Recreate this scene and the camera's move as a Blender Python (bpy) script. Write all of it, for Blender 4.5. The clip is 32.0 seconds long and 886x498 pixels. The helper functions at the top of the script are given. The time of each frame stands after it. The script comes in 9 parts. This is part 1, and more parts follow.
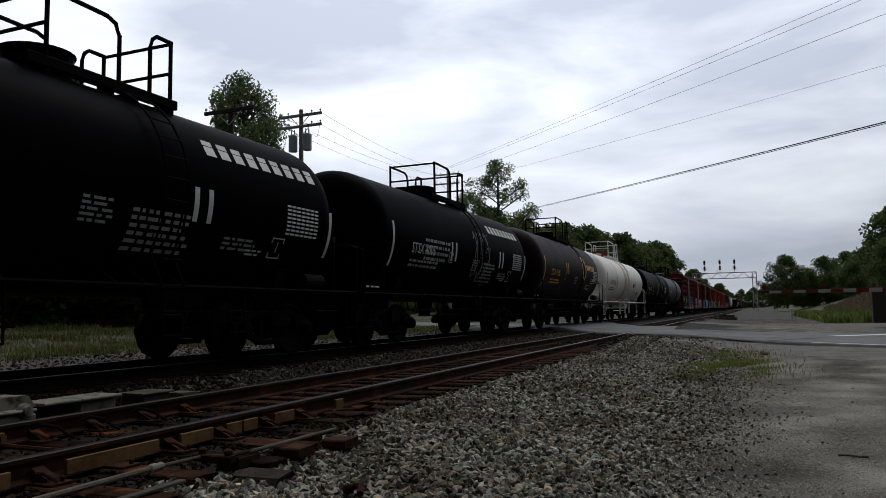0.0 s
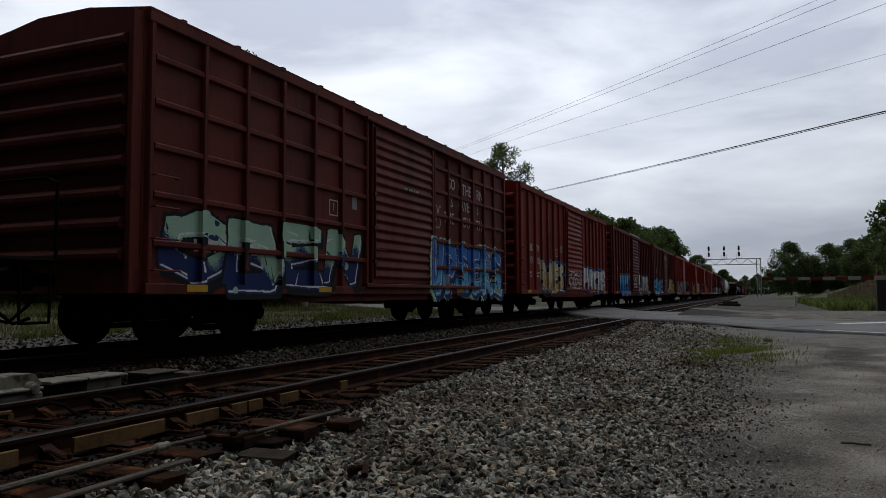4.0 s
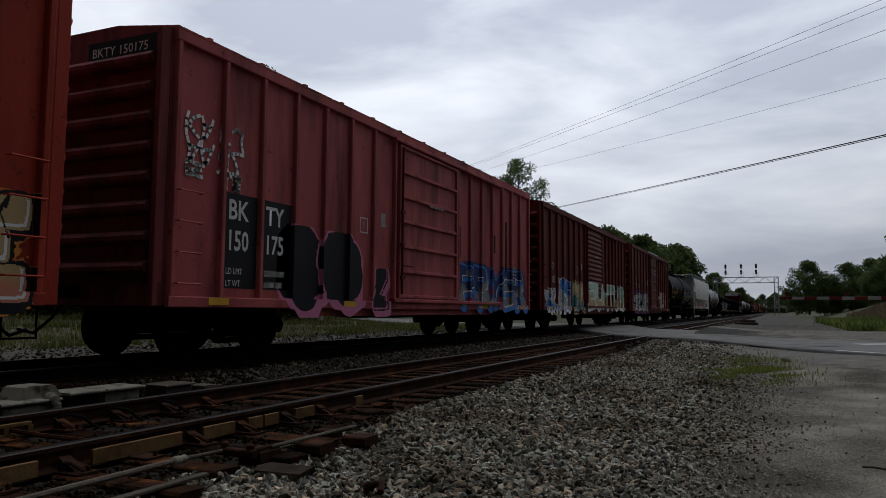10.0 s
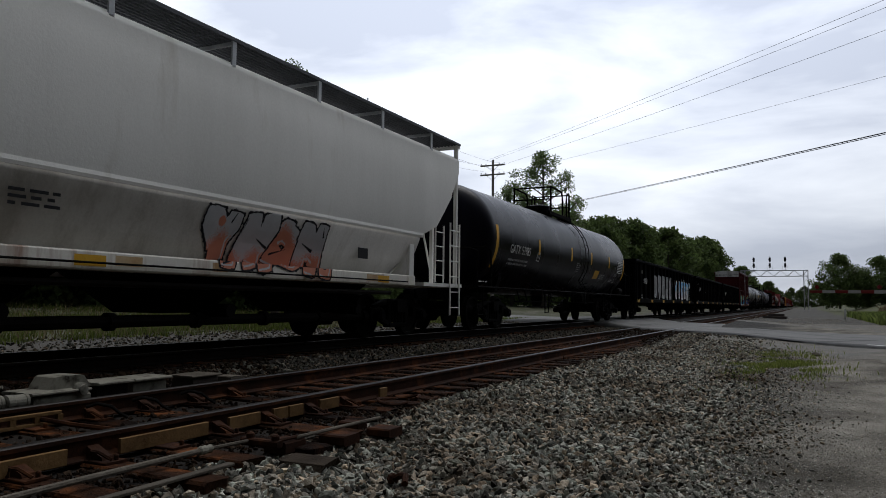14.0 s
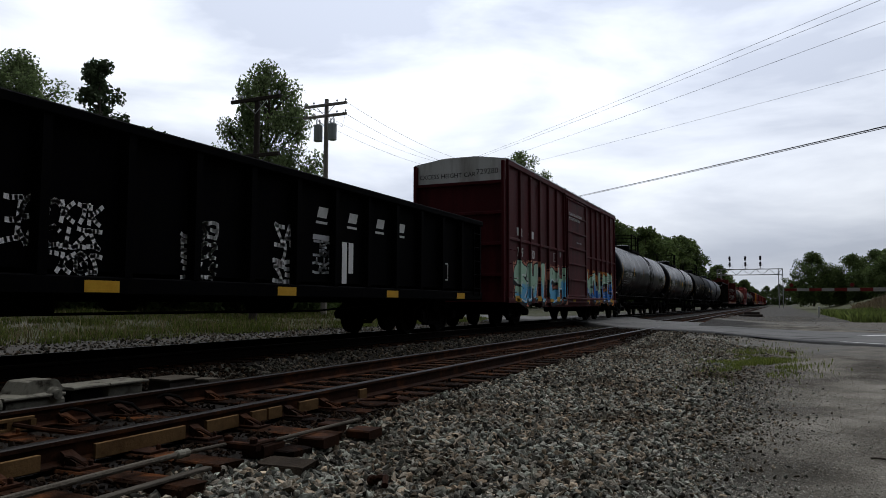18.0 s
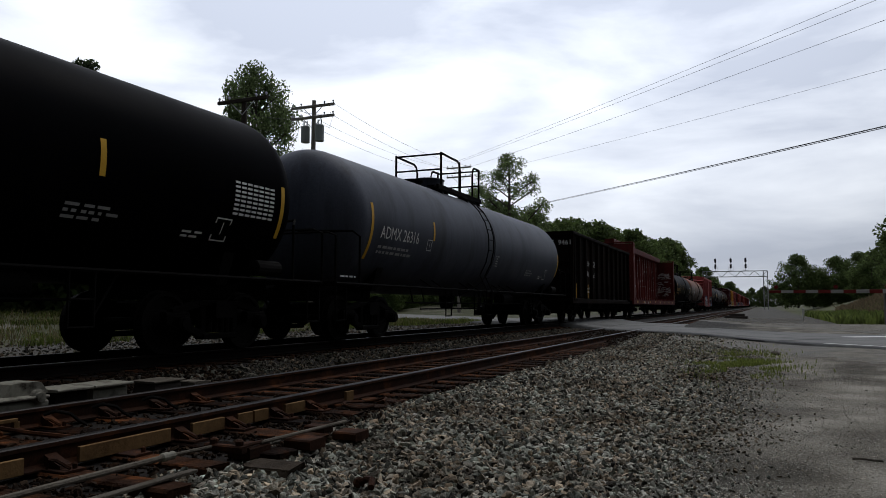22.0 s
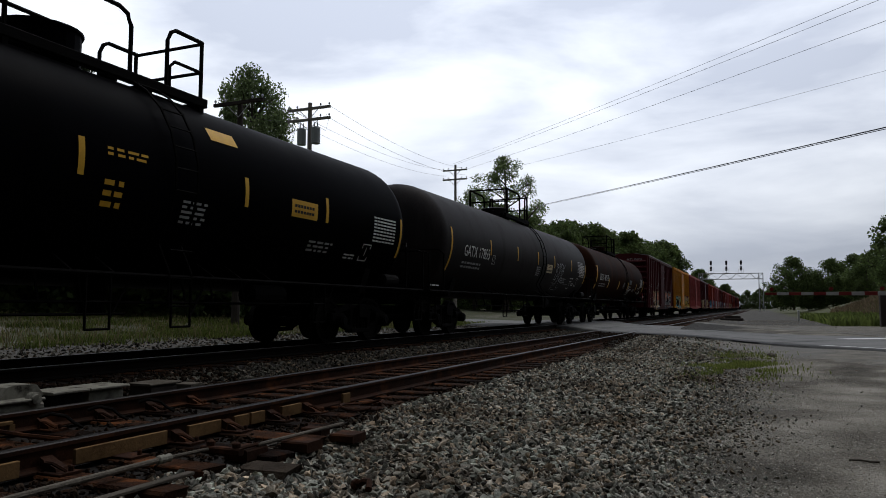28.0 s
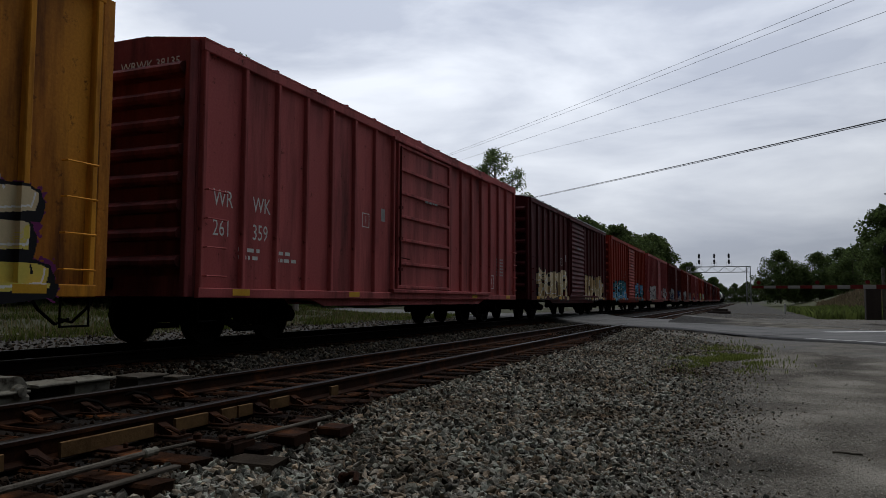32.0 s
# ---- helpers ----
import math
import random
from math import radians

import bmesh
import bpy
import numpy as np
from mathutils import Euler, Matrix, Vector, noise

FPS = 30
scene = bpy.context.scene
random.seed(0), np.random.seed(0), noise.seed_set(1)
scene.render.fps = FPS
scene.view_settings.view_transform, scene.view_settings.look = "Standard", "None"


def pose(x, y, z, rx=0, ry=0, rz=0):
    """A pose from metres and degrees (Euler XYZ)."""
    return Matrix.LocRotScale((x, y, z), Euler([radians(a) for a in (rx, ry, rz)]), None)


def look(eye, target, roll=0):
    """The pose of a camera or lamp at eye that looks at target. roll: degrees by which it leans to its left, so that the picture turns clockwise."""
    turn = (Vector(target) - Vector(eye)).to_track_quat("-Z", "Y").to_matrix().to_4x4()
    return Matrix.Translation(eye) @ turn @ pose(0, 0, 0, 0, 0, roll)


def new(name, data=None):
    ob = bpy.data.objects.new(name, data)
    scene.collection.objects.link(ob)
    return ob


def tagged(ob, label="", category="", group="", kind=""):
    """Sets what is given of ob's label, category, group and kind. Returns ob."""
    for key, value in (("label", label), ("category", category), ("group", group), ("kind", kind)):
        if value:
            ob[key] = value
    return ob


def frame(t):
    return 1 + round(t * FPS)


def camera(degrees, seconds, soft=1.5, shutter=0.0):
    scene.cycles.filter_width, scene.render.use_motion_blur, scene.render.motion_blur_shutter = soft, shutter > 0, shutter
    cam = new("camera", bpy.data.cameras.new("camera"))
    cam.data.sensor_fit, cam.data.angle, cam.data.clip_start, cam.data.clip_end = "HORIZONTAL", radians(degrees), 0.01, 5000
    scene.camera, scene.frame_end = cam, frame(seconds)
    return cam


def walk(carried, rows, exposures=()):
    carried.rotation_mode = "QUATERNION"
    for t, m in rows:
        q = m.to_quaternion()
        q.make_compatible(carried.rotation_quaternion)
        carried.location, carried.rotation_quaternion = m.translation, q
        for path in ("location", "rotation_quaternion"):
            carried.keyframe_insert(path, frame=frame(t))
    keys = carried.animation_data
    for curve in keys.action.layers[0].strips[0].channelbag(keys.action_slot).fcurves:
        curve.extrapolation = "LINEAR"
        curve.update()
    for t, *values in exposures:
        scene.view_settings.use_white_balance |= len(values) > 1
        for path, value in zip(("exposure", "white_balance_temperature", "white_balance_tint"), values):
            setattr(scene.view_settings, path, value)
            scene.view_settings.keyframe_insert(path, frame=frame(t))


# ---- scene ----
cam = camera(62.19, 32.0, soft=0.9)


def aim(x, y, z, yaw, pitch, roll):
    """Camera pose: yaw to the left of the track's line, pitch up, roll to the right."""
    return pose(x, y, z, 90 + pitch, 0, yaw) @ pose(0, 0, 0, 0, 0, -roll)


# seconds, eye, yaw, pitch, roll of the hand-held camera
PATH = [
    (0.0, 0.042, -0.013, 0.887, 22.755, 4.884, 0.898),
    (0.5, 0.045, -0.007, 0.887, 21.792, 4.238, 1.053),
    (1.0, 0.048, -0.006, 0.886, 20.760, 3.990, 1.416),
    (1.5, 0.047, -0.009, 0.884, 19.169, 4.087, 1.992),
    (2.0, 0.040, -0.008, 0.882, 19.592, 3.975, 1.382),
    (2.5, 0.032, -0.011, 0.886, 20.141, 3.857, 1.286),
    (4.5, 0.024, -0.020, 0.893, 24.008, 3.641, -0.164),
    (5.0, 0.019, -0.026, 0.895, 25.073, 3.852, -0.079),
    (5.5, 0.014, -0.028, 0.898, 26.728, 4.024, 0.723),
    (6.0, 0.008, -0.026, 0.899, 26.845, 4.837, 0.285),
    (6.5, 0.004, -0.023, 0.894, 27.075, 3.572, 0.075),
    (7.0, 0.004, -0.022, 0.895, 25.593, 3.184, 0.273),
    (7.5, 0.007, -0.025, 0.900, 24.558, 2.924, -0.150),
    (8.0, 0.011, -0.031, 0.903, 24.772, 4.085, -0.746),
    (8.5, 0.016, -0.041, 0.907, 25.341, 5.569, -0.211),
    (9.0, 0.015, -0.045, 0.907, 22.085, 3.787, -0.814),
    (9.5, 0.010, -0.040, 0.906, 24.898, 4.423, -0.388),
    (10.0, 0.010, -0.039, 0.907, 24.225, 4.721, -0.447),
    (10.5, 0.012, -0.044, 0.906, 24.215, 5.458, -0.480),
    (11.0, 0.009, -0.044, 0.904, 24.821, 5.515, -0.251),
    (11.5, 0.006, -0.040, 0.901, 25.427, 4.298, -0.325),
    (12.0, 0.004, -0.037, 0.900, 25.709, 4.641, -0.562),
    (12.5, 0.001, -0.037, 0.901, 26.023, 4.900, -0.423),
    (13.0, -0.003, -0.022, 0.899, 26.565, 5.496, -0.503),
    (13.5, -0.007, -0.003, 0.898, 26.513, 4.348, -0.183),
    (14.0, -0.008, -0.004, 0.898, 26.117, 4.153, -0.602),
    (14.5, -0.010, -0.004, 0.897, 25.809, 3.759, -0.274),
    (15.0, -0.009, 0.001, 0.897, 24.883, 3.629, -0.313),
    (15.5, -0.010, 0.005, 0.896, 25.542, 3.719, -0.383),
    (17.5, -0.012, 0.010, 0.895, 24.888, 3.408, -0.346),
    (18.0, -0.012, 0.008, 0.896, 24.493, 4.214, -0.180),
    (18.5, -0.006, 0.002, 0.897, 24.150, 3.969, -0.133),
    (19.0, -0.002, 0.001, 0.900, 23.467, 4.354, -0.000),
    (19.5, -0.001, 0.003, 0.900, 23.837, 4.132, -0.201),
    (20.0, 0.001, 0.004, 0.898, 23.760, 4.018, -0.298),
    (20.5, 0.003, 0.002, 0.897, 23.466, 4.347, -0.277),
    (21.0, 0.001, -0.001, 0.900, 23.517, 4.312, -0.272),
    (21.5, -0.000, -0.003, 0.902, 23.427, 4.250, -0.242),
    (22.0, 0.000, -0.003, 0.899, 23.519, 4.349, -0.185),
    (22.5, -0.001, 0.001, 0.898, 23.368, 4.467, -0.337),
    (23.0, -0.005, 0.005, 0.898, 23.071, 4.503, -0.310),
    (23.5, -0.006, 0.005, 0.897, 23.762, 4.792, -0.526),
    (24.0, -0.003, 0.001, 0.897, 23.302, 4.753, -0.513),
    (24.5, 0.000, -0.003, 0.897, 23.403, 4.622, -0.527),
    (25.0, 0.002, -0.004, 0.899, 23.191, 4.432, -0.358),
    (25.5, 0.000, -0.004, 0.900, 23.015, 4.730, -0.185),
    (27.5, -0.006, -0.004, 0.895, 23.222, 5.027, 0.042),
    (28.0, -0.009, -0.004, 0.893, 23.212, 4.545, -0.138),
    (28.5, -0.008, -0.003, 0.894, 23.179, 4.502, -0.237),
    (29.0, -0.006, -0.003, 0.894, 23.608, 4.573, -0.465),
    (29.5, -0.002, -0.004, 0.893, 23.637, 4.924, -0.325),
    (30.0, 0.001, -0.007, 0.894, 24.120, 5.415, -0.207),
    (30.5, 0.003, -0.010, 0.898, 23.940, 5.425, -0.163),
    (31.0, 0.004, -0.011, 0.902, 24.015, 6.078, -0.228),
    (31.5, 0.002, -0.004, 0.901, 24.007, 5.076, -0.560),
    (32.0, -0.001, 0.004, 0.900, 22.393, 3.957, -0.260),
]
# the film camera's own changes of exposure, in stops
EXPOSURE = [(0, 0.1), (1, 0.15), (2, -0.05), (5, -0.05), (6, 0.22), (7, 0.25), (8, 0.28), (9, 0.0), (10, -0.16), (11, 0.05), (12, 0.2), (13, 0.12), (14, 0.25), (15, 0.25), (18, 0.25), (19, 0.3), (20, 0.22), (22, 0.18), (24, 0.08), (25, 0.15), (28, 0.15), (31, 0.12), (32, -0.13)]
walk(cam, [(t, aim(*p)) for t, *p in PATH], EXPOSURE)

# ---- world and light: a bright overcast sky ----
TRAIN_X, TRAIN_Z = -8.82, 0.25      # far track: centre line, and the level that the car bodies are set out from
RAIL_Z = 0.165                      # rail top of the far track
NEAR_X = -5.08                      # near track centre line, rail top at z = 0

world = bpy.data.worlds.new("overcast_sky")
scene.world = world
world.use_nodes = True
wn, wl = world.node_tree.nodes, world.node_tree.links
wn.clear()


def wnode(kind, **inputs):
    n = wn.new(kind)
    for k, v in inputs.items():
        n.inputs[k].default_value = v
    return n


sky = wn.new("ShaderNodeTexSky")
sky.sky_type, sky.sun_disc = "NISHITA", False
sky.sun_elevation, sky.sun_rotation = radians(63), radians(0)
coords = wn.new("ShaderNodeTexCoord")
flat = wn.new("ShaderNodeMapping")
flat.inputs["Scale"].default_value = (1.6, 1.6, 5.5)
wl.new(coords.outputs["Generated"], flat.inputs["Vector"])
cloud = wnode("ShaderNodeTexNoise", Scale=1.7, Detail=7.0, Roughness=0.52, Distortion=0.25)
wl.new(flat.outputs["Vector"], cloud.inputs["Vector"])
ramp = wn.new("ShaderNodeValToRGB")
ramp.color_ramp.elements[0].position, ramp.color_ramp.elements[0].color = 0.35, (0.55, 0.6, 0.715, 1)
ramp.color_ramp.elements[1].position, ramp.color_ramp.elements[1].color = 0.61, (0.95, 1.0, 1.09, 1)
wl.new(cloud.outputs["Fac"], ramp.inputs["Fac"])
clear = wnode("ShaderNodeBackground", Strength=0.05)
wl.new(sky.outputs["Color"], clear.inputs["Color"])
# thin bright cloud towards the north-west, where the sun stands behind it; heavier cloud to the south-east
toward = wn.new("ShaderNodeVectorMath")
toward.operation = "DOT_PRODUCT"
toward.inputs[1].default_value = (-0.22, 0.58, 0.785)
wl.new(coords.outputs["Generated"], toward.inputs[0])
thick = wn.new("ShaderNodeMapRange")
thick.interpolation_type = "SMOOTHSTEP"
thick.inputs["From Min"].default_value, thick.inputs["From Max"].default_value = 0.26, 0.95
thick.inputs["To Min"].default_value, thick.inputs["To Max"].default_value = 0.08, 1.23
wl.new(toward.outputs["Value"], thick.inputs["Value"])
overcast = wnode("ShaderNodeBackground", Strength=1.0)
wl.new(ramp.outputs["Color"], overcast.inputs["Color"])
wl.new(thick.outputs["Result"], overcast.inputs["Strength"])
both = wnode("ShaderNodeMixShader", Fac=0.93)
wl.new(clear.outputs[0], both.inputs[1])
wl.new(overcast.outputs[0], both.inputs[2])
out = wn.new("ShaderNodeOutputWorld")
wl.new(both.outputs[0], out.inputs["Surface"])

sun_data = bpy.data.lights.new("sun", "SUN")
sun_data.energy, sun_data.angle, sun_data.color = 0.75, radians(32), (1.0, 0.97, 0.93)
sun = new("sun", sun_data)
sun.matrix_world = look((0, 25, 50), (0, 0, 0))

# ---- materials ----
def surface(name, a, b, rough=0.8, metal=0.0, scale=3.0, fine=60.0, bump=0.15, stain=None, streak=False, gloss_var=0.15, amount=1.0, per_piece=0.0, spec=0.15, thin=0.0, tint=0.0):
    """A paint, stone, wood or metal: colours a and b mixed by coarse and fine grain, with stains, wear and relief."""
    m = bpy.data.materials.new(name)
    m.use_nodes = True
    nt = m.node_tree
    bs = nt.nodes["Principled BSDF"]

    def node(kind, **vals):
        n = nt.nodes.new(kind)
        for k, v in vals.items():
            n.inputs[k].default_value = v
        return n
    tc = node("ShaderNodeTexCoord")
    mp = node("ShaderNodeMapping")
    mp.inputs["Scale"].default_value = (1, 1, 0.14) if streak else (1, 1, 1)
    nt.links.new(tc.outputs["Object"], mp.inputs["Vector"])
    coarse = node("ShaderNodeTexNoise", Scale=scale, Detail=5.0, Roughness=0.6)
    nt.links.new(mp.outputs["Vector"], coarse.inputs["Vector"])
    grain = node("ShaderNodeTexNoise", Scale=fine, Detail=3.0, Roughness=0.65)
    nt.links.new(tc.outputs["Object"], grain.inputs["Vector"])
    add = node("ShaderNodeMath")
    add.operation = "MULTIPLY_ADD"
    nt.links.new(grain.outputs["Fac"], add.inputs[0])
    add.inputs[1].default_value = 0.5
    nt.links.new(coarse.outputs["Fac"], add.inputs[2])
    cr = node("ShaderNodeValToRGB")
    cr.color_ramp.elements[0].position, cr.color_ramp.elements[1].position = 0.75 - 0.28 / amount, 0.75 + 0.28 / amount
    cr.color_ramp.elements[0].color, cr.color_ramp.elements[1].color = (*a, 1), (*b, 1)
    nt.links.new(add.outputs[0], cr.inputs["Fac"])
    colour = cr.outputs["Color"]
    if stain:
        sc, sscale, lo, hi = stain
        sn = node("ShaderNodeTexNoise", Scale=sscale, Detail=6.0, Roughness=0.65)
        nt.links.new(mp.outputs["Vector"], sn.inputs["Vector"])
        sr = node("ShaderNodeMapRange")
        sr.inputs["From Min"].default_value, sr.inputs["From Max"].default_value = lo, hi
        nt.links.new(sn.outputs["Fac"], sr.inputs["Value"])
        mx = node("ShaderNodeMix")
        mx.data_type = "RGBA"
        nt.links.new(sr.outputs["Result"], mx.inputs["Factor"])
        nt.links.new(colour, mx.inputs["A"])
        mx.inputs["B"].default_value = (*sc, 1)
        colour = mx.outputs["Result"]
    if per_piece:
        info = node("ShaderNodeObjectInfo")
        geo = node("ShaderNodeNewGeometry")
        s = node("ShaderNodeMath")
        s.operation = "ADD"
        nt.links.new(info.outputs["Random"], s.inputs[0])
        nt.links.new(geo.outputs["Random Per Island"], s.inputs[1])
        fr = node("ShaderNodeMath")
        fr.operation = "FRACT"
        nt.links.new(s.outputs[0], fr.inputs[0])
        rng = node("ShaderNodeMapRange")
        rng.inputs["To Min"].default_value, rng.inputs["To Max"].default_value = 1 - per_piece, 1 + per_piece
        nt.links.new(fr.outputs[0], rng.inputs["Value"])
        hs = node("ShaderNodeHueSaturation")
        nt.links.new(rng.outputs["Result"], hs.inputs["Value"])
        nt.links.new(colour, hs.inputs["Color"])
        colour = hs.outputs["Color"]
        if tint:
            # some pieces are browner or greener than the rest
            hop = node("ShaderNodeMath")
            hop.operation = "MULTIPLY"
            hop.inputs[1].default_value = 7.31
            nt.links.new(fr.outputs[0], hop.inputs[0])
            turn = node("ShaderNodeMath")
            turn.operation = "FRACT"
            nt.links.new(hop.outputs[0], turn.inputs[0])
            tr = node("ShaderNodeValToRGB")
            for e, (at, c) in zip([tr.color_ramp.elements[0], tr.color_ramp.elements.new(0.5), tr.color_ramp.elements[-1]], ((0.1, (1, 0.72, 0.48)), (0.5, (1, 1, 1)), (0.95, (0.8, 0.95, 0.9)))):
                e.position, e.color = at, (*c, 1)
            nt.links.new(turn.outputs[0], tr.inputs["Fac"])
            tm = node("ShaderNodeMix")
            tm.data_type, tm.blend_type = "RGBA", "MULTIPLY"
            tm.inputs["Factor"].default_value = tint
            nt.links.new(colour, tm.inputs["A"])
            nt.links.new(tr.outputs["Color"], tm.inputs["B"])
            colour = tm.outputs["Result"]
    nt.links.new(colour, bs.inputs["Base Color"])
    rr = node("ShaderNodeMapRange")
    rr.inputs["To Min"].default_value, rr.inputs["To Max"].default_value = max(0.05, rough - gloss_var), min(1.0, rough + gloss_var)
    nt.links.new(coarse.outputs["Fac"], rr.inputs["Value"])
    nt.links.new(rr.outputs["Result"], bs.inputs["Roughness"])
    bs.inputs["Metallic"].default_value = metal
    bs.inputs["Specular IOR Level"].default_value = spec
    if thin:
        tl = node("ShaderNodeBsdfTranslucent")
        nt.links.new(colour, tl.inputs["Color"])
        mxs = node("ShaderNodeMixShader")
        mxs.inputs[0].default_value = thin
        nt.links.new(bs.outputs[0], mxs.inputs[1])
        nt.links.new(tl.outputs[0], mxs.inputs[2])
        nt.links.new(mxs.outputs[0], nt.nodes["Material Output"].inputs["Surface"])
    if bump:
        bp = node("ShaderNodeBump", Strength=bump, Distance=0.02)
        nt.links.new(grain.outputs["Fac"], bp.inputs["Height"])
        nt.links.new(bp.outputs["Normal"], bs.inputs["Normal"])
    return m


M = {}
M["gravel_bed"] = surface("gravel_bed", (0.028, 0.026, 0.022), (0.08, 0.075, 0.066), 0.95, scale=1.2, fine=38, bump=0.9, stain=((0.07, 0.058, 0.042), 0.35, 0.5, 0.7))
M["stone"] = surface("crushed_stone", (0.033, 0.031, 0.025), (0.37, 0.355, 0.305), 0.88, scale=10, fine=70, bump=0.5, per_piece=0.95, tint=0.6, stain=((0.075, 0.054, 0.034), 0.5, 0.48, 0.68), spec=0.08)
M["stone_dark"] = surface("dark_stone", (0.006, 0.004, 0.0028), (0.032, 0.0195, 0.012), 0.9, scale=12, fine=70, bump=0.3, per_piece=0.7, tint=0.6, spec=0.05)
M["dirt"] = surface("packed_dirt", (0.08, 0.072, 0.058), (0.195, 0.178, 0.15), 0.95, scale=1.6, fine=60, bump=0.9, amount=1.7, stain=((0.13, 0.125, 0.115), 0.35, 0.45, 0.6))
M["asphalt"] = surface("asphalt", (0.10, 0.099, 0.095), (0.175, 0.173, 0.167), 0.92, scale=0.8, fine=70, bump=0.4, stain=((0.07, 0.069, 0.066), 0.6, 0.52, 0.7))
M["paint_white"] = surface("road_paint", (0.6, 0.6, 0.58), (0.75, 0.75, 0.73), 0.8, scale=4, fine=60)
M["grass"] = surface("grass_blades", (0.036, 0.055, 0.010), (0.125, 0.145, 0.034), 0.9, scale=0.5, fine=6, bump=0, per_piece=0.5, thin=0.35)
M["grass_dry"] = surface("dry_grass", (0.12, 0.098, 0.05), (0.2, 0.165, 0.09), 0.9, scale=0.6, fine=6, bump=0, per_piece=0.3, thin=0.3)
M["verge"] = surface("verge_soil", (0.022, 0.027, 0.01), (0.062, 0.062, 0.03), 0.95, scale=0.6, fine=18, bump=0.8, stain=((0.11, 0.1, 0.08), 0.4, 0.52, 0.66))
M["leaf"] = surface("leaf_green", (0.055, 0.09, 0.028), (0.115, 0.155, 0.05), 0.7, scale=0.35, fine=5, bump=0, per_piece=0.5, thin=0.4)
M["needle"] = surface("needle_green", (0.04, 0.06, 0.03), (0.075, 0.1, 0.05), 0.8, scale=0.35, fine=5, bump=0, per_piece=0.4, thin=0.3)
M["bark"] = surface("bark", (0.05, 0.04, 0.032), (0.11, 0.095, 0.08), 0.95, scale=2, fine=25, bump=0.8, streak=True)
M["rail_head"] = surface("worn_rail_steel", (0.007, 0.006, 0.0055), (0.02, 0.0165, 0.0145), 0.42, metal=0.3, scale=2, fine=60, bump=0.05, spec=0.15)
M["rail_rust"] = surface("rusty_rail", (0.009, 0.0045, 0.0028), (0.05, 0.019, 0.009), 0.9, scale=3, fine=50, bump=0.3, stain=((0.10, 0.036, 0.012), 3, 0.52, 0.75), spec=0.08)
# far rails' steel darkened in colour to stand in for the train's shade
M["rail_shaded"] = surface("shaded_rail", (0.003, 0.0025, 0.002), (0.009, 0.006, 0.0045), 0.9, scale=3, fine=50, bump=0.3, spec=0.04)
M["tie"] = surface("creosoted_wood", (0.005, 0.0027, 0.0016), (0.042, 0.017, 0.0075), 0.92, scale=4.0, fine=42, bump=1.0, per_piece=0.75, stain=((0.13, 0.044, 0.014), 4, 0.51, 0.71), spec=0.05)
M["tie_grey"] = surface("weathered_wood", (0.055, 0.046, 0.036), (0.125, 0.11, 0.09), 0.92, scale=3, fine=40, bump=0.7, per_piece=0.2, spec=0.06)
M["plate_tan"] = surface("tan_block", (0.11, 0.06, 0.024), (0.185, 0.11, 0.046), 0.85, scale=4, fine=40, bump=0.3, stain=((0.045, 0.022, 0.009), 3, 0.5, 0.75), spec=0.08)
M["galv"] = surface("galvanised_steel", (0.33, 0.34, 0.35), (0.48, 0.49, 0.5), 0.5, metal=0.5, scale=3, fine=50, bump=0.1)
# galvanised steel darkened, the shade on the grating's underside put into its colour
M["dark_galv"] = surface("shaded_galvanised_steel", (0.06, 0.063, 0.07), (0.12, 0.124, 0.135), 0.6, metal=0.4, scale=3, fine=50, bump=0.1)
M["machine_grey"] = surface("pale_machine_paint", (0.14, 0.132, 0.105), (0.26, 0.248, 0.205), 0.75, scale=5, fine=40, bump=0.15, stain=((0.035, 0.03, 0.022), 5, 0.5, 0.66), spec=0.08)
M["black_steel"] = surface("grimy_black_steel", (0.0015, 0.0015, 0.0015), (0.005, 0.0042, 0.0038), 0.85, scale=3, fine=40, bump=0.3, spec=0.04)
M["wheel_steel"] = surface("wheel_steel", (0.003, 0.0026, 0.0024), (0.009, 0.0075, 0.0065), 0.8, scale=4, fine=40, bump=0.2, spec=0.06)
M["pole_wood"] = surface("pole_wood", (0.24, 0.215, 0.19), (0.38, 0.35, 0.315), 0.95, scale=2, fine=30, bump=0.5, streak=True)
M["can_grey"] = surface("transformer_grey", (0.34, 0.37, 0.37), (0.44, 0.47, 0.47), 0.5, scale=2, fine=30, bump=0.05, streak=True)
M["pole_dark"] = surface("dark_pole_wood", (0.035, 0.028, 0.024), (0.07, 0.058, 0.05), 0.95, scale=2, fine=30, bump=0.5, streak=True)
M["wire"] = surface("cable", (0.035, 0.035, 0.038), (0.07, 0.07, 0.075), 0.8, scale=2, fine=20, bump=0)
M["wire_light"] = surface("aluminium_cable", (0.2, 0.2, 0.21), (0.3, 0.3, 0.31), 0.6, scale=2, fine=20, bump=0)
M["white_paint"] = surface("stencil_white", (0.55, 0.55, 0.53), (0.75, 0.75, 0.73), 0.7, scale=6, fine=50, bump=0)
M["grey_paint"] = surface("faded_stencil", (0.26, 0.26, 0.26), (0.4, 0.4, 0.4), 0.7, scale=6, fine=50, bump=0)
M["yellow_tape"] = surface("yellow_reflector", (0.55, 0.29, 0.02), (0.7, 0.4, 0.04), 0.45, scale=4, fine=40, bump=0)
M["placard_red"] = surface("placard_red", (0.42, 0.02, 0.02), (0.55, 0.035, 0.03), 0.5, scale=4, fine=40, bump=0)
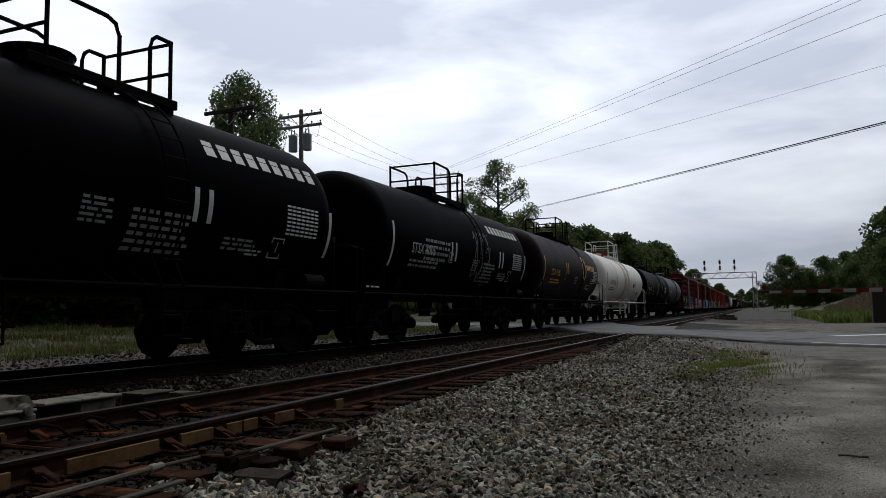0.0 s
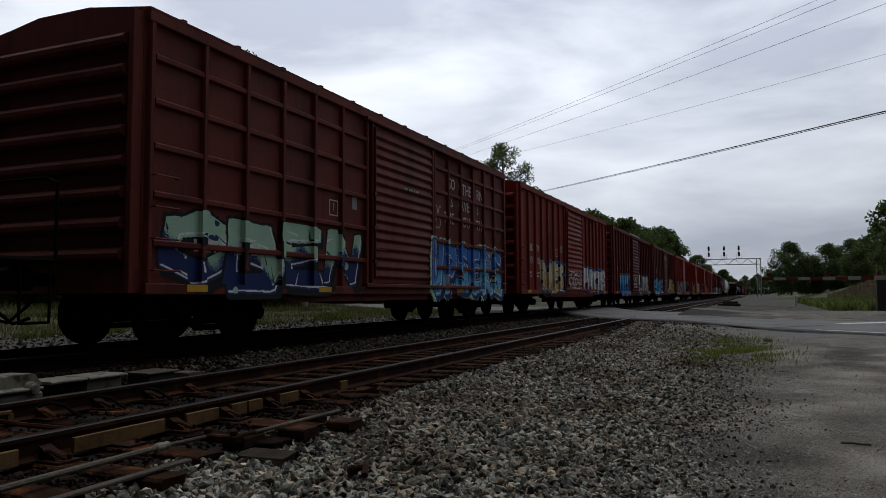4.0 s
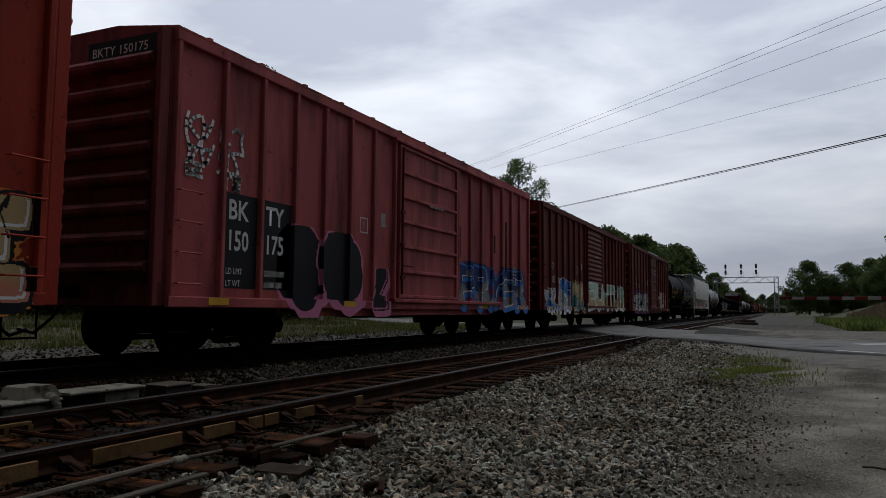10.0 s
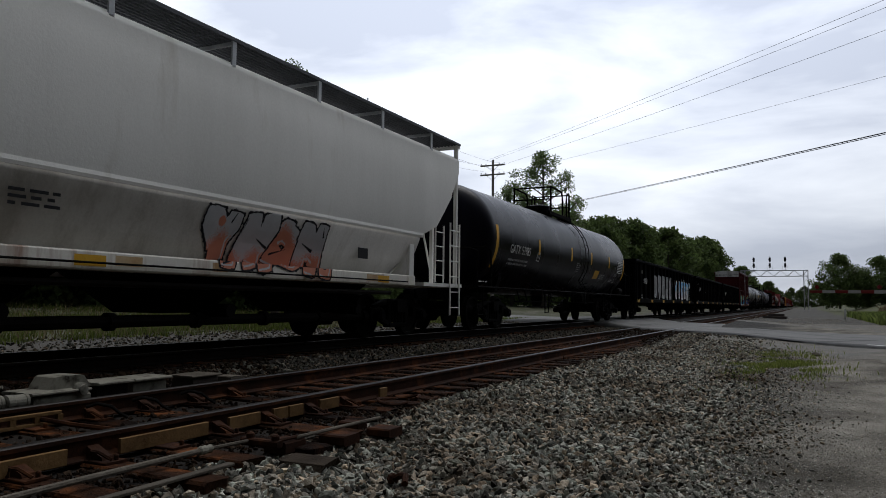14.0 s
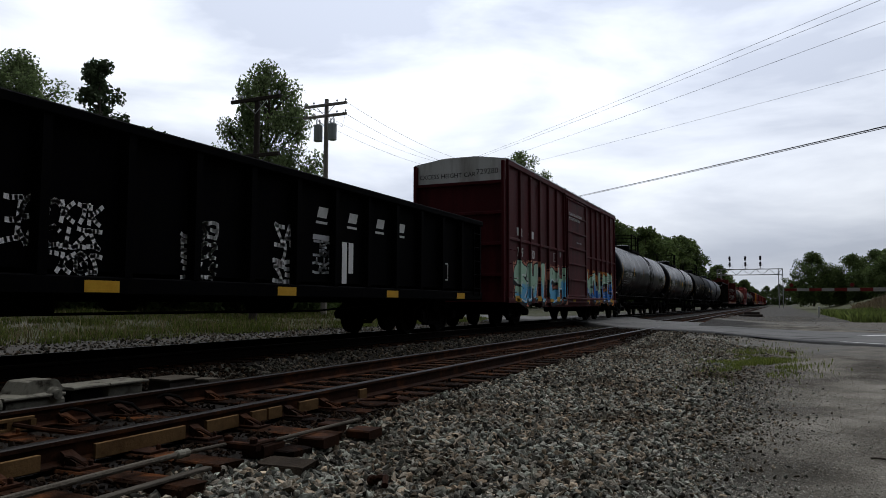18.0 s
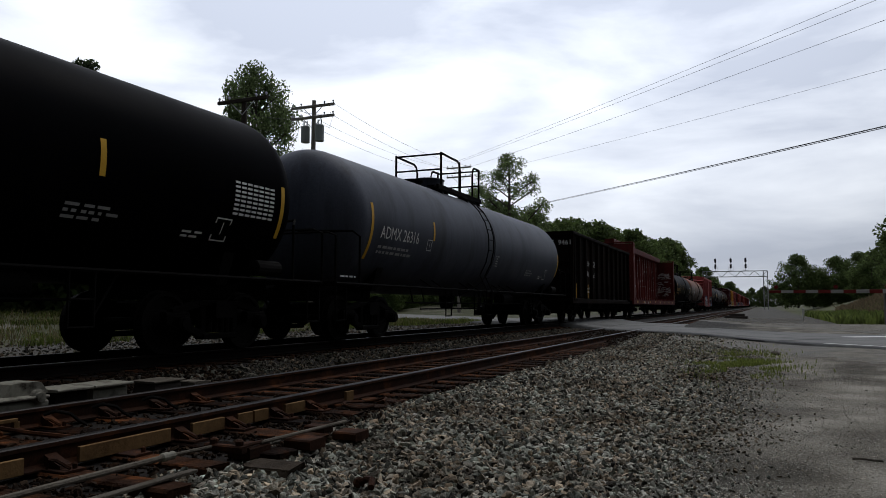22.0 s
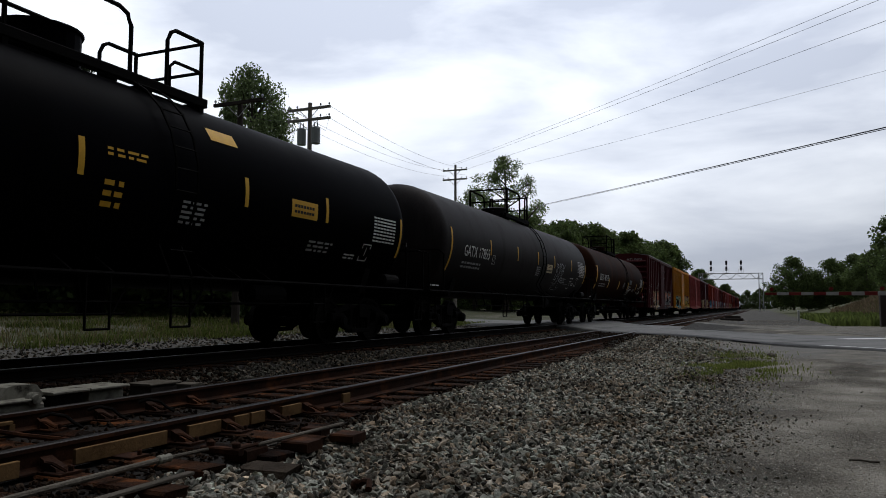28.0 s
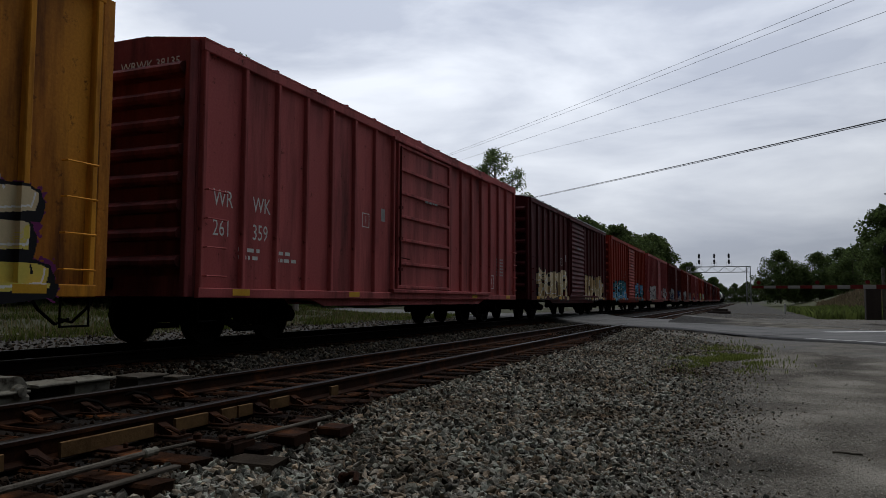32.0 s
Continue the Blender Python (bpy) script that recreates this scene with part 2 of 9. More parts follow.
M["salmon_wear"] = surface("rubbed_orange_paint", (0.2, 0.06, 0.03), (0.3, 0.11, 0.06), 0.7, scale=6, fine=40, bump=0)
M["slate_tape"] = surface("blue_grey_tape", (0.075, 0.095, 0.115), (0.12, 0.14, 0.16), 0.6, scale=4, fine=40, bump=0)
M["red_paint"] = surface("red_paint", (0.13, 0.014, 0.014), (0.19, 0.024, 0.021), 0.6, scale=4, fine=40, bump=0)
M["arm_white"] = surface("dirty_white_tape", (0.28, 0.27, 0.255), (0.4, 0.39, 0.37), 0.6, scale=3, fine=30, bump=0)
M["black_paint"] = surface("black_paint", (0.008, 0.008, 0.009), (0.018, 0.018, 0.02), 0.6, scale=4, fine=40, bump=0)

M["track_bed"] = surface("dark_track_bed", (0.003, 0.0025, 0.002), (0.016, 0.0115, 0.008), 0.95, scale=1.5, fine=38, bump=0.9)
M["stone_mid"] = surface("dusty_stone", (0.03, 0.027, 0.021), (0.115, 0.103, 0.085), 0.88, scale=10, fine=70, bump=0.4, per_piece=0.9, tint=0.6, spec=0.06)
M["old_bitumen"] = surface("dark_bitumen", (0.025, 0.025, 0.027), (0.06, 0.06, 0.062), 0.9, scale=2, fine=60, bump=0.4)
M["bank_green"] = surface("bank_growth", (0.075, 0.115, 0.025), (0.17, 0.2, 0.06), 0.9, scale=0.25, fine=3, bump=0, per_piece=0.5, thin=0.35)
M["bank_brown"] = surface("withered_growth", (0.13, 0.1, 0.062), (0.21, 0.165, 0.105), 0.9, scale=0.3, fine=3, bump=0, per_piece=0.35, thin=0.25)
M["tie_pale"] = surface("split_wood", (0.014, 0.010, 0.007), (0.055, 0.042, 0.03), 0.95, scale=6, fine=50, bump=0.9, spec=0.08)
M["leaf_light"] = surface("pale_leaf_green", (0.09, 0.135, 0.052), (0.175, 0.225, 0.098), 0.7, scale=0.35, fine=5, bump=0, per_piece=0.5, thin=0.45)


def shoulder_soil():
    """Dark gravel bed near the track that gives way to packed dirt along a wandering line."""
    # gravel tone set darker, the shade in gaps between stones put into it
    m = surface("shoulder_soil", (0.009, 0.0085, 0.007), (0.035, 0.032, 0.027), 0.95, scale=2.2, fine=55, bump=1.0, amount=1.3)
    nt = m.node_tree
    bs = nt.nodes["Principled BSDF"]
    gravel = bs.inputs["Base Color"].links[0].from_socket
    tc = nt.nodes.new("ShaderNodeTexCoord")
    sep = nt.nodes.new("ShaderNodeSeparateXYZ")
    nt.links.new(tc.outputs["Object"], sep.inputs[0])
    wander = nt.nodes.new("ShaderNodeTexNoise")
    wander.inputs["Scale"].default_value, wander.inputs["Detail"].default_value, wander.inputs["Roughness"].default_value = 0.55, 9.0, 0.68
    nt.links.new(tc.outputs["Object"], wander.inputs["Vector"])
    add = nt.nodes.new("ShaderNodeMath")
    add.operation = "MULTIPLY_ADD"
    add.inputs[1].default_value = 4.2
    nt.links.new(wander.outputs["Fac"], add.inputs[0])
    nt.links.new(sep.outputs["X"], add.inputs[2])
    rng = nt.nodes.new("ShaderNodeMapRange")
    rng.inputs["From Min"].default_value, rng.inputs["From Max"].default_value = 0.5, 2.3
    nt.links.new(add.outputs[0], rng.inputs["Value"])
    fine = nt.nodes.new("ShaderNodeTexNoise")
    fine.inputs["Scale"].default_value, fine.inputs["Detail"].default_value, fine.inputs["Roughness"].default_value = 34.0, 8.0, 0.85
    nt.links.new(tc.outputs["Object"], fine.inputs["Vector"])
    wide = nt.nodes.new("ShaderNodeTexNoise")
    wide.inputs["Scale"].default_value, wide.inputs["Detail"].default_value = 0.9, 6.0
    nt.links.new(tc.outputs["Object"], wide.inputs["Vector"])
    mid = nt.nodes.new("ShaderNodeMath")
    mid.operation = "MULTIPLY_ADD"
    mid.inputs[1].default_value = 0.9
    nt.links.new(wide.outputs["Fac"], mid.inputs[0])
    nt.links.new(fine.outputs["Fac"], mid.inputs[2])
    dirt = nt.nodes.new("ShaderNodeValToRGB")
    for e, (at, c) in zip([dirt.color_ramp.elements[0], dirt.color_ramp.elements.new(0.5), dirt.color_ramp.elements[-1]], ((0.8, (0.042, 0.036, 0.026)), (0.95, (0.125, 0.112, 0.089)), (1.12, (0.245, 0.226, 0.188)))):
        e.position, e.color = min(1.0, at / 1.3), (*c, 1)
    half = nt.nodes.new("ShaderNodeMath")
    half.operation = "DIVIDE"
    half.inputs[1].default_value = 1.3
    nt.links.new(mid.outputs[0], half.inputs[0])
    nt.links.new(half.outputs[0], dirt.inputs["Fac"])
    mx = nt.nodes.new("ShaderNodeMix")
    mx.data_type = "RGBA"
    nt.links.new(rng.outputs["Result"], mx.inputs["Factor"])
    nt.links.new(gravel, mx.inputs["A"])
    nt.links.new(dirt.outputs["Color"], mx.inputs["B"])
    nt.links.new(mx.outputs["Result"], bs.inputs["Base Color"])
    return m


M["shoulder_soil"] = shoulder_soil()

M["tuft_green"] = surface("weed_blades", (0.10, 0.135, 0.025), (0.21, 0.235, 0.06), 0.9, scale=0.8, fine=6, bump=0, per_piece=0.4, thin=0.4)
M["grit"] = surface("pale_grit", (0.16, 0.15, 0.13), (0.48, 0.46, 0.41), 0.9, scale=14, fine=90, bump=0.2, per_piece=0.7, tint=0.3, spec=0.08)
M["pebble"] = surface("dusty_pebble", (0.17, 0.155, 0.13), (0.33, 0.305, 0.26), 0.92, scale=14, fine=90, bump=0.2, per_piece=0.35, tint=0.3, spec=0.08)
M["bank_soil"] = surface("bank_soil", (0.035, 0.042, 0.016), (0.08, 0.08, 0.036), 0.95, scale=0.6, fine=14, bump=0.8)
# painted car bodies: paint, faded paint, rust or grime running down
def carpaint(name, a, b, stain, rough=0.62, lo=0.47, hi=0.72, amount=1.0, spec=0.11, bump=0.12):
    return surface(name, a, b, rough, scale=0.9, fine=26, bump=bump, stain=(stain, 1.5, lo, hi), streak=True, amount=amount * 1.6, spec=spec)


M["oxide"] = carpaint("oxide_red_paint", (0.195, 0.020, 0.013), (0.26, 0.031, 0.020), (0.08, 0.013, 0.01))
M["oxide_dark"] = carpaint("dark_oxide_paint", (0.11, 0.012, 0.010), (0.15, 0.018, 0.014), (0.05, 0.008, 0.008))
M["oxide_bright"] = carpaint("bright_red_paint", (0.30, 0.033, 0.018), (0.39, 0.048, 0.026), (0.15, 0.02, 0.013))
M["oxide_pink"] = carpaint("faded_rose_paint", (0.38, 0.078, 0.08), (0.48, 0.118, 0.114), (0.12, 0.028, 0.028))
# rose paint darkened for the car ends, standing in for shade between cars
M["rose_end"] = carpaint("shaded_rose_paint", (0.19, 0.037, 0.039), (0.26, 0.058, 0.058), (0.05, 0.014, 0.014), lo=0.44, hi=0.66)
M["maroon"] = carpaint("maroon_paint", (0.066, 0.008, 0.011), (0.098, 0.014, 0.017), (0.035, 0.006, 0.008))
M["brown_red"] = carpaint("brown_red_paint", (0.125, 0.025, 0.018), (0.172, 0.037, 0.027), (0.06, 0.015, 0.012))
M["yellow"] = carpaint("ochre_yellow_paint", (0.66, 0.26, 0.022), (0.8, 0.36, 0.036), (0.16, 0.05, 0.01), lo=0.5, hi=0.7)
M["tank_black"] = carpaint("black_tank_paint", (0.0009, 0.0009, 0.0013), (0.0022, 0.0022, 0.003), (0.0032, 0.0028, 0.003), 0.42, 0.6, 0.85, spec=0.004, bump=0.02)
M["tank_brown"] = carpaint("rusty_brown_tank", (0.011, 0.0045, 0.003), (0.026, 0.010, 0.006), (0.045, 0.015, 0.0065), 0.55, 0.52, 0.75, spec=0.006, bump=0.05)
M["tank_dusty"] = carpaint("dusty_black_tank", (0.016, 0.0145, 0.0145), (0.03, 0.0265, 0.026), (0.012, 0.0085, 0.008), 0.5, 0.52, 0.75, spec=0.02, bump=0.03)
M["tank_maroon"] = carpaint("dark_maroon_tank", (0.010, 0.0038, 0.0052), (0.018, 0.0065, 0.0085), (0.007, 0.0055, 0.0055), 0.5, spec=0.03)
M["tank_white"] = carpaint("white_tank_paint", (0.8, 0.765, 0.69), (0.9, 0.875, 0.81), (0.55, 0.4, 0.2), 0.5, 0.54, 0.85)
M["tank_grey"] = carpaint("grey_tank_paint", (0.042, 0.047, 0.064), (0.075, 0.082, 0.105), (0.028, 0.03, 0.038), 0.5, spec=0.08, bump=0.03)
M["tank_rusty"] = carpaint("peeling_grey_tank", (0.16, 0.155, 0.15), (0.23, 0.22, 0.21), (0.12, 0.05, 0.025), 0.6, 0.44, 0.6)
M["hopper_grey"] = carpaint("pale_grey_hopper", (0.73, 0.72, 0.68), (0.82, 0.81, 0.77), (0.48, 0.44, 0.36), 0.6, 0.60, 0.9)
# hopper grey darkened: part grime, part the shade on the downward-leaning sheet
M["hopper_shade_grime"] = carpaint("shaded_grimy_hopper_sheet", (0.44, 0.42, 0.385), (0.58, 0.56, 0.52), (0.25, 0.215, 0.18), 0.7, 0.5, 0.8)
M["gondola_black"] = carpaint("black_gondola_paint", (0.0016, 0.0016, 0.002), (0.0035, 0.0035, 0.0042), (0.007, 0.006, 0.0055), 0.65, 0.55, 0.8, spec=0.01)
M["gondola_brown"] = carpaint("brown_black_gondola", (0.006, 0.0042, 0.0036), (0.011, 0.008, 0.007), (0.018, 0.011, 0.008), 0.65, 0.5, 0.75, spec=0.01)
M["beam_red"] = carpaint("centerbeam_red", (0.10, 0.018, 0.015), (0.14, 0.026, 0.022), (0.055, 0.013, 0.011))
M["tank_gloss"] = carpaint("glossy_black_tank", (0.0015, 0.0015, 0.003), (0.003, 0.003, 0.0065), (0.005, 0.0045, 0.0055), 0.28, 0.6, 0.85, spec=0.06, bump=0.015)
M["tan_stripe"] = surface("weathered_ochre", (0.30, 0.15, 0.035), (0.42, 0.24, 0.07), 0.7, scale=4, fine=40, bump=0)
M["rust_wash"] = carpaint("rust_wash", (0.30, 0.15, 0.05), (0.5, 0.33, 0.16), (0.6, 0.5, 0.35), 0.7, 0.4, 0.7)
M["hopper_sill"] = carpaint("rusty_white_sill", (0.66, 0.63, 0.56), (0.78, 0.75, 0.68), (0.24, 0.09, 0.035), 0.65, 0.52, 0.7)
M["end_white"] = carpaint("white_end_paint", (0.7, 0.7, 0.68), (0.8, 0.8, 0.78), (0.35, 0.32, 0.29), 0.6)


def rusty_top(m, rust, low, high):
    """Rust that has eaten the paint from the top of a tank downwards, along a ragged edge."""
    nt = m.node_tree
    bs = nt.nodes["Principled BSDF"]
    paint = bs.inputs["Base Color"].links[0].from_socket
    tc = nt.nodes.new("ShaderNodeTexCoord")
    sep = nt.nodes.new("ShaderNodeSeparateXYZ")
    nt.links.new(tc.outputs["Object"], sep.inputs[0])
    patch = nt.nodes.new("ShaderNodeTexNoise")
    patch.inputs["Scale"].default_value, patch.inputs["Detail"].default_value, patch.inputs["Roughness"].default_value = 1.4, 8.0, 0.65
    nt.links.new(tc.outputs["Object"], patch.inputs["Vector"])
    add = nt.nodes.new("ShaderNodeMath")
    add.operation = "MULTIPLY_ADD"
    add.inputs[1].default_value = 2.2
    nt.links.new(patch.outputs["Fac"], add.inputs[0])
    nt.links.new(sep.outputs["Z"], add.inputs[2])
    edge = nt.nodes.new("ShaderNodeMapRange")
    edge.inputs["From Min"].default_value, edge.inputs["From Max"].default_value = low + 1.1, high + 1.1
    nt.links.new(add.outputs[0], edge.inputs["Value"])
    mx = nt.nodes.new("ShaderNodeMix")
    mx.data_type = "RGBA"
    mx.inputs["B"].default_value = (*rust, 1)
    nt.links.new(edge.outputs["Result"], mx.inputs["Factor"])
    nt.links.new(paint, mx.inputs["A"])
    nt.links.new(mx.outputs["Result"], bs.inputs["Base Color"])


def rust_run(m, colour, y, half):
    """A broad run of rust from a fitting on the tank's top, at y along the car."""
    nt = m.node_tree
    bs = nt.nodes["Principled BSDF"]
    paint = bs.inputs["Base Color"].links[0].from_socket
    tc = nt.nodes.new("ShaderNodeTexCoord")
    sep = nt.nodes.new("ShaderNodeSeparateXYZ")
    nt.links.new(tc.outputs["Object"], sep.inputs[0])
    smear = nt.nodes.new("ShaderNodeMapping")
    smear.inputs["Scale"].default_value = (1, 3.0, 0.35)
    nt.links.new(tc.outputs["Object"], smear.inputs["Vector"])
    wave = nt.nodes.new("ShaderNodeTexNoise")
    wave.inputs["Scale"].default_value, wave.inputs["Detail"].default_value, wave.inputs["Roughness"].default_value = 1.8, 7.0, 0.6
    nt.links.new(smear.outputs["Vector"], wave.inputs["Vector"])
    off = nt.nodes.new("ShaderNodeMath")
    off.operation = "SUBTRACT"
    off.inputs[1].default_value = y
    nt.links.new(sep.outputs["Y"], off.inputs[0])
    far = nt.nodes.new("ShaderNodeMath")
    far.operation = "ABSOLUTE"
    nt.links.new(off.outputs[0], far.inputs[0])
    mixd = nt.nodes.new("ShaderNodeMath")
    mixd.operation = "MULTIPLY_ADD"
    mixd.inputs[1].default_value = -1.5 * half
    nt.links.new(wave.outputs["Fac"], mixd.inputs[0])
    nt.links.new(far.outputs[0], mixd.inputs[2])
    rng = nt.nodes.new("ShaderNodeMapRange")
    rng.inputs["From Min"].default_value, rng.inputs["From Max"].default_value = half * 0.35, -half * 0.55
    rng.inputs["To Max"].default_value = 0.85
    nt.links.new(mixd.outputs[0], rng.inputs["Value"])
    mx = nt.nodes.new("ShaderNodeMix")
    mx.data_type = "RGBA"
    mx.inputs["B"].default_value = (*colour, 1)
    nt.links.new(rng.outputs["Result"], mx.inputs["Factor"])
    nt.links.new(paint, mx.inputs["A"])
    nt.links.new(mx.outputs["Result"], bs.inputs["Base Color"])


rust_run(M["tank_white"], (0.50, 0.33, 0.13), -0.6, 0.42)
rust_run(M["tank_white"], (0.13, 0.07, 0.035), -0.12, 0.14)
rusty_top(M["tank_rusty"], (0.17, 0.058, 0.028), 2.45, 3.2)


def chipped(m, bare):
    """Small chips and scabs of rust through the paint."""
    nt = m.node_tree
    bs = nt.nodes["Principled BSDF"]
    paint = bs.inputs["Base Color"].links[0].from_socket
    tc = nt.nodes.new("ShaderNodeTexCoord")
    spots = nt.nodes.new("ShaderNodeTexNoise")
    spots.inputs["Scale"].default_value, spots.inputs["Detail"].default_value, spots.inputs["Roughness"].default_value = 5.5, 9.0, 0.72
    nt.links.new(tc.outputs["Object"], spots.inputs["Vector"])
    cut = nt.nodes.new("ShaderNodeMapRange")
    cut.inputs["From Min"].default_value, cut.inputs["From Max"].default_value, cut.inputs["To Max"].default_value = 0.60, 0.68, 0.75
    nt.links.new(spots.outputs["Fac"], cut.inputs["Value"])
    mx = nt.nodes.new("ShaderNodeMix")
    mx.data_type = "RGBA"
    mx.inputs["B"].default_value = (*bare, 1)
    nt.links.new(cut.outputs["Result"], mx.inputs["Factor"])
    nt.links.new(paint, mx.inputs["A"])
    nt.links.new(mx.outputs["Result"], bs.inputs["Base Color"])


for nm in ("oxide", "oxide_dark", "oxide_bright", "oxide_pink", "maroon", "brown_red", "beam_red"):
    chipped(M[nm], (0.045, 0.014, 0.010))
M["yellow_rusty"] = carpaint("rust_browned_yellow", (0.47, 0.172, 0.02), (0.69, 0.295, 0.034), (0.10, 0.032, 0.009), lo=0.43, hi=0.62)
chipped(M["yellow_rusty"], (0.06, 0.02, 0.008))
SPRAY = {}
for nm, col in dict(blue=(0.04, 0.17, 0.52), sky=(0.12, 0.42, 0.66), navy=(0.015, 0.03, 0.12), silver=(0.42, 0.43, 0.45), white=(0.68, 0.68, 0.68), black=(0.01, 0.01, 0.013),
                    green=(0.22, 0.42, 0.05), mint=(0.36, 0.55, 0.42), tan=(0.42, 0.3, 0.15), cream=(0.55, 0.45, 0.28), orange=(0.55, 0.2, 0.04), salmon=(0.5, 0.2, 0.13), purple=(0.14, 0.02, 0.11),
                    teal=(0.03, 0.17, 0.22), yellow=(0.6, 0.5, 0.1), grey=(0.2, 0.2, 0.2), pink=(0.5, 0.16, 0.28), red=(0.4, 0.04, 0.03)).items():
    SPRAY[nm] = surface("spray_" + nm, tuple(min(0.9, c * 1.05) for c in col), tuple(min(0.92, c * 1.3) for c in col), 0.6, scale=3, fine=30, bump=0)

# ---- mesh helpers ----
def obj(name, mesh, parent=None, m=None):
    ob = new(name, mesh)
    if parent is not None:
        ob.parent = parent
    if m is not None:
        ob.matrix_basis = m
    return ob


def finish(name, bm, material, smooth=False):
    me = bpy.data.meshes.new(name)
    bm.normal_update()
    bm.to_mesh(me)
    bm.free()
    for mt in (material if isinstance(material, (list, tuple)) else [material]):
        me.materials.append(mt)
    if smooth:
        me.shade_smooth()
    return me


def part(name, bm, material, parent, label="", smooth=False, m=None):
    ob = obj(name, finish(name, bm, material, smooth), parent, m)
    if label:
        ob["label"] = label
    return ob


def raw(name, verts, faces, material, smooth=False):
    me = bpy.data.meshes.new(name)
    me.from_pydata(verts, [], faces)
    me.materials.append(material)
    if smooth:
        me.shade_smooth()
    return me


def empty(name, m, label="", category="", group="", kind=""):
    ob = new(name)
    ob.matrix_basis = m
    return tagged(ob, label, category, group, kind)


def box(bm, x0, x1, y0, y1, z0, z1, mi=0):
    v = [bm.verts.new(p) for p in ((x0, y0, z0), (x1, y0, z0), (x1, y1, z0), (x0, y1, z0), (x0, y0, z1), (x1, y0, z1), (x1, y1, z1), (x0, y1, z1))]
    for f in ((3, 2, 1, 0), (4, 5, 6, 7), (0, 1, 5, 4), (1, 2, 6, 5), (2, 3, 7, 6), (3, 0, 4, 7)):
        bm.faces.new([v[i] for i in f]).material_index = mi
    return v


def rbox(bm, x0, x1, y0, y1, z0, z1, b=0.01):
    """A box with chamfered long edges (along its longest axis)."""
    d = (x1 - x0, y1 - y0, z1 - z0)
    ax = d.index(max(d))
    o = [i for i in range(3) if i != ax]
    lo, hi = (x0, y0, z0), (x1, y1, z1)
    u0, u1, w0, w1 = lo[o[0]], hi[o[0]], lo[o[1]], hi[o[1]]
    prof = [(u0 + b, w0), (u1 - b, w0), (u1, w0 + b), (u1, w1 - b), (u1 - b, w1), (u0 + b, w1), (u0, w1 - b), (u0, w0 + b)]
    rings = []
    for a in (lo[ax], hi[ax]):
        ring = []
        for u, w in prof:
            p = [0, 0, 0]
            p[ax], p[o[0]], p[o[1]] = a, u, w
            ring.append(bm.verts.new(p))
        rings.append(ring)
    flip = ax == 1
    for i in range(8):
        j = (i + 1) % 8
        f = [rings[0][i], rings[0][j], rings[1][j], rings[1][i]]
        bm.faces.new(f[::-1] if flip else f)
    bm.faces.new(rings[0] if flip else rings[0][::-1])
    bm.faces.new(rings[1][::-1] if flip else rings[1])


def sweep(bm, prof, ax, a0, a1, caps=True):
    """Extrude a closed profile of (u, w) along axis ax from a0 to a1 (u, w are the other two axes in order)."""
    o = [i for i in range(3) if i != ax]
    rings = []
    for a in (a0, a1):
        ring = []
        for u, w in prof:
            p = [0, 0, 0]
            p[ax], p[o[0]], p[o[1]] = a, u, w
            ring.append(bm.verts.new(p))
        rings.append(ring)
    n = len(prof)
    for i in range(n):
        j = (i + 1) % n
        bm.faces.new((rings[0][i], rings[0][j], rings[1][j], rings[1][i]))
    if caps:
        bm.faces.new(rings[0][::-1])
        bm.faces.new(rings[1])
    bmesh.ops.recalc_face_normals(bm, faces=bm.faces[:])


def tube(bm, pts, r, n=6):
    """A round bar along a line of points."""
    pts = [Vector(p) for p in pts]
    rings = []
    for i, p in enumerate(pts):
        d = (pts[min(i + 1, len(pts) - 1)] - pts[max(i - 1, 0)]).normalized()
        up = Vector((0, 0, 1)) if abs(d.z) < 0.9 else Vector((1, 0, 0))
        s = d.cross(up).normalized()
        t = d.cross(s)
        rings.append([bm.verts.new(p + r * (math.cos(k * math.tau / n) * s + math.sin(k * math.tau / n) * t)) for k in range(n)])
    for a, b in zip(rings, rings[1:]):
        for k in range(n):
            bm.faces.new((a[k], b[k], b[(k + 1) % n], a[(k + 1) % n]))
    bm.faces.new(rings[0])
    bm.faces.new(rings[-1][::-1])


def lathe(bm, prof, ax, centre, n=24):
    """Turn a profile of (distance along the axis, radius) round an axis through centre."""
    o = [i for i in range(3) if i != ax]
    rings = []
    for a, r in prof:
        ring = []
        for k in range(n):
            p = list(centre)
            p[ax] += a
            p[o[0]] += r * math.cos(k * math.tau / n)
            p[o[1]] += r * math.sin(k * math.tau / n)
            ring.append(bm.verts.new(p))
        rings.append(ring)
    for a, b in zip(rings, rings[1:]):
        for k in range(n):
            bm.faces.new((a[k], a[(k + 1) % n], b[(k + 1) % n], b[k]))
    bm.faces.new(rings[0])
    bm.faces.new(rings[-1])
    bmesh.ops.recalc_face_normals(bm, faces=bm.faces[:])


CACHE = {}


def cached(key, make):
    if key not in CACHE:
        CACHE[key] = make()
    return CACHE[key]

# ---- the ground: one sheet with the two track beds, the road's embankment and a bank ----
ROAD = (0.67, 0.74, 17.7, 26.6)     # road strip: a * x + b * y between the two values


def lerp_table(x, table):
    return float(np.interp(x, [p[0] for p in table], [p[1] for p in table]))


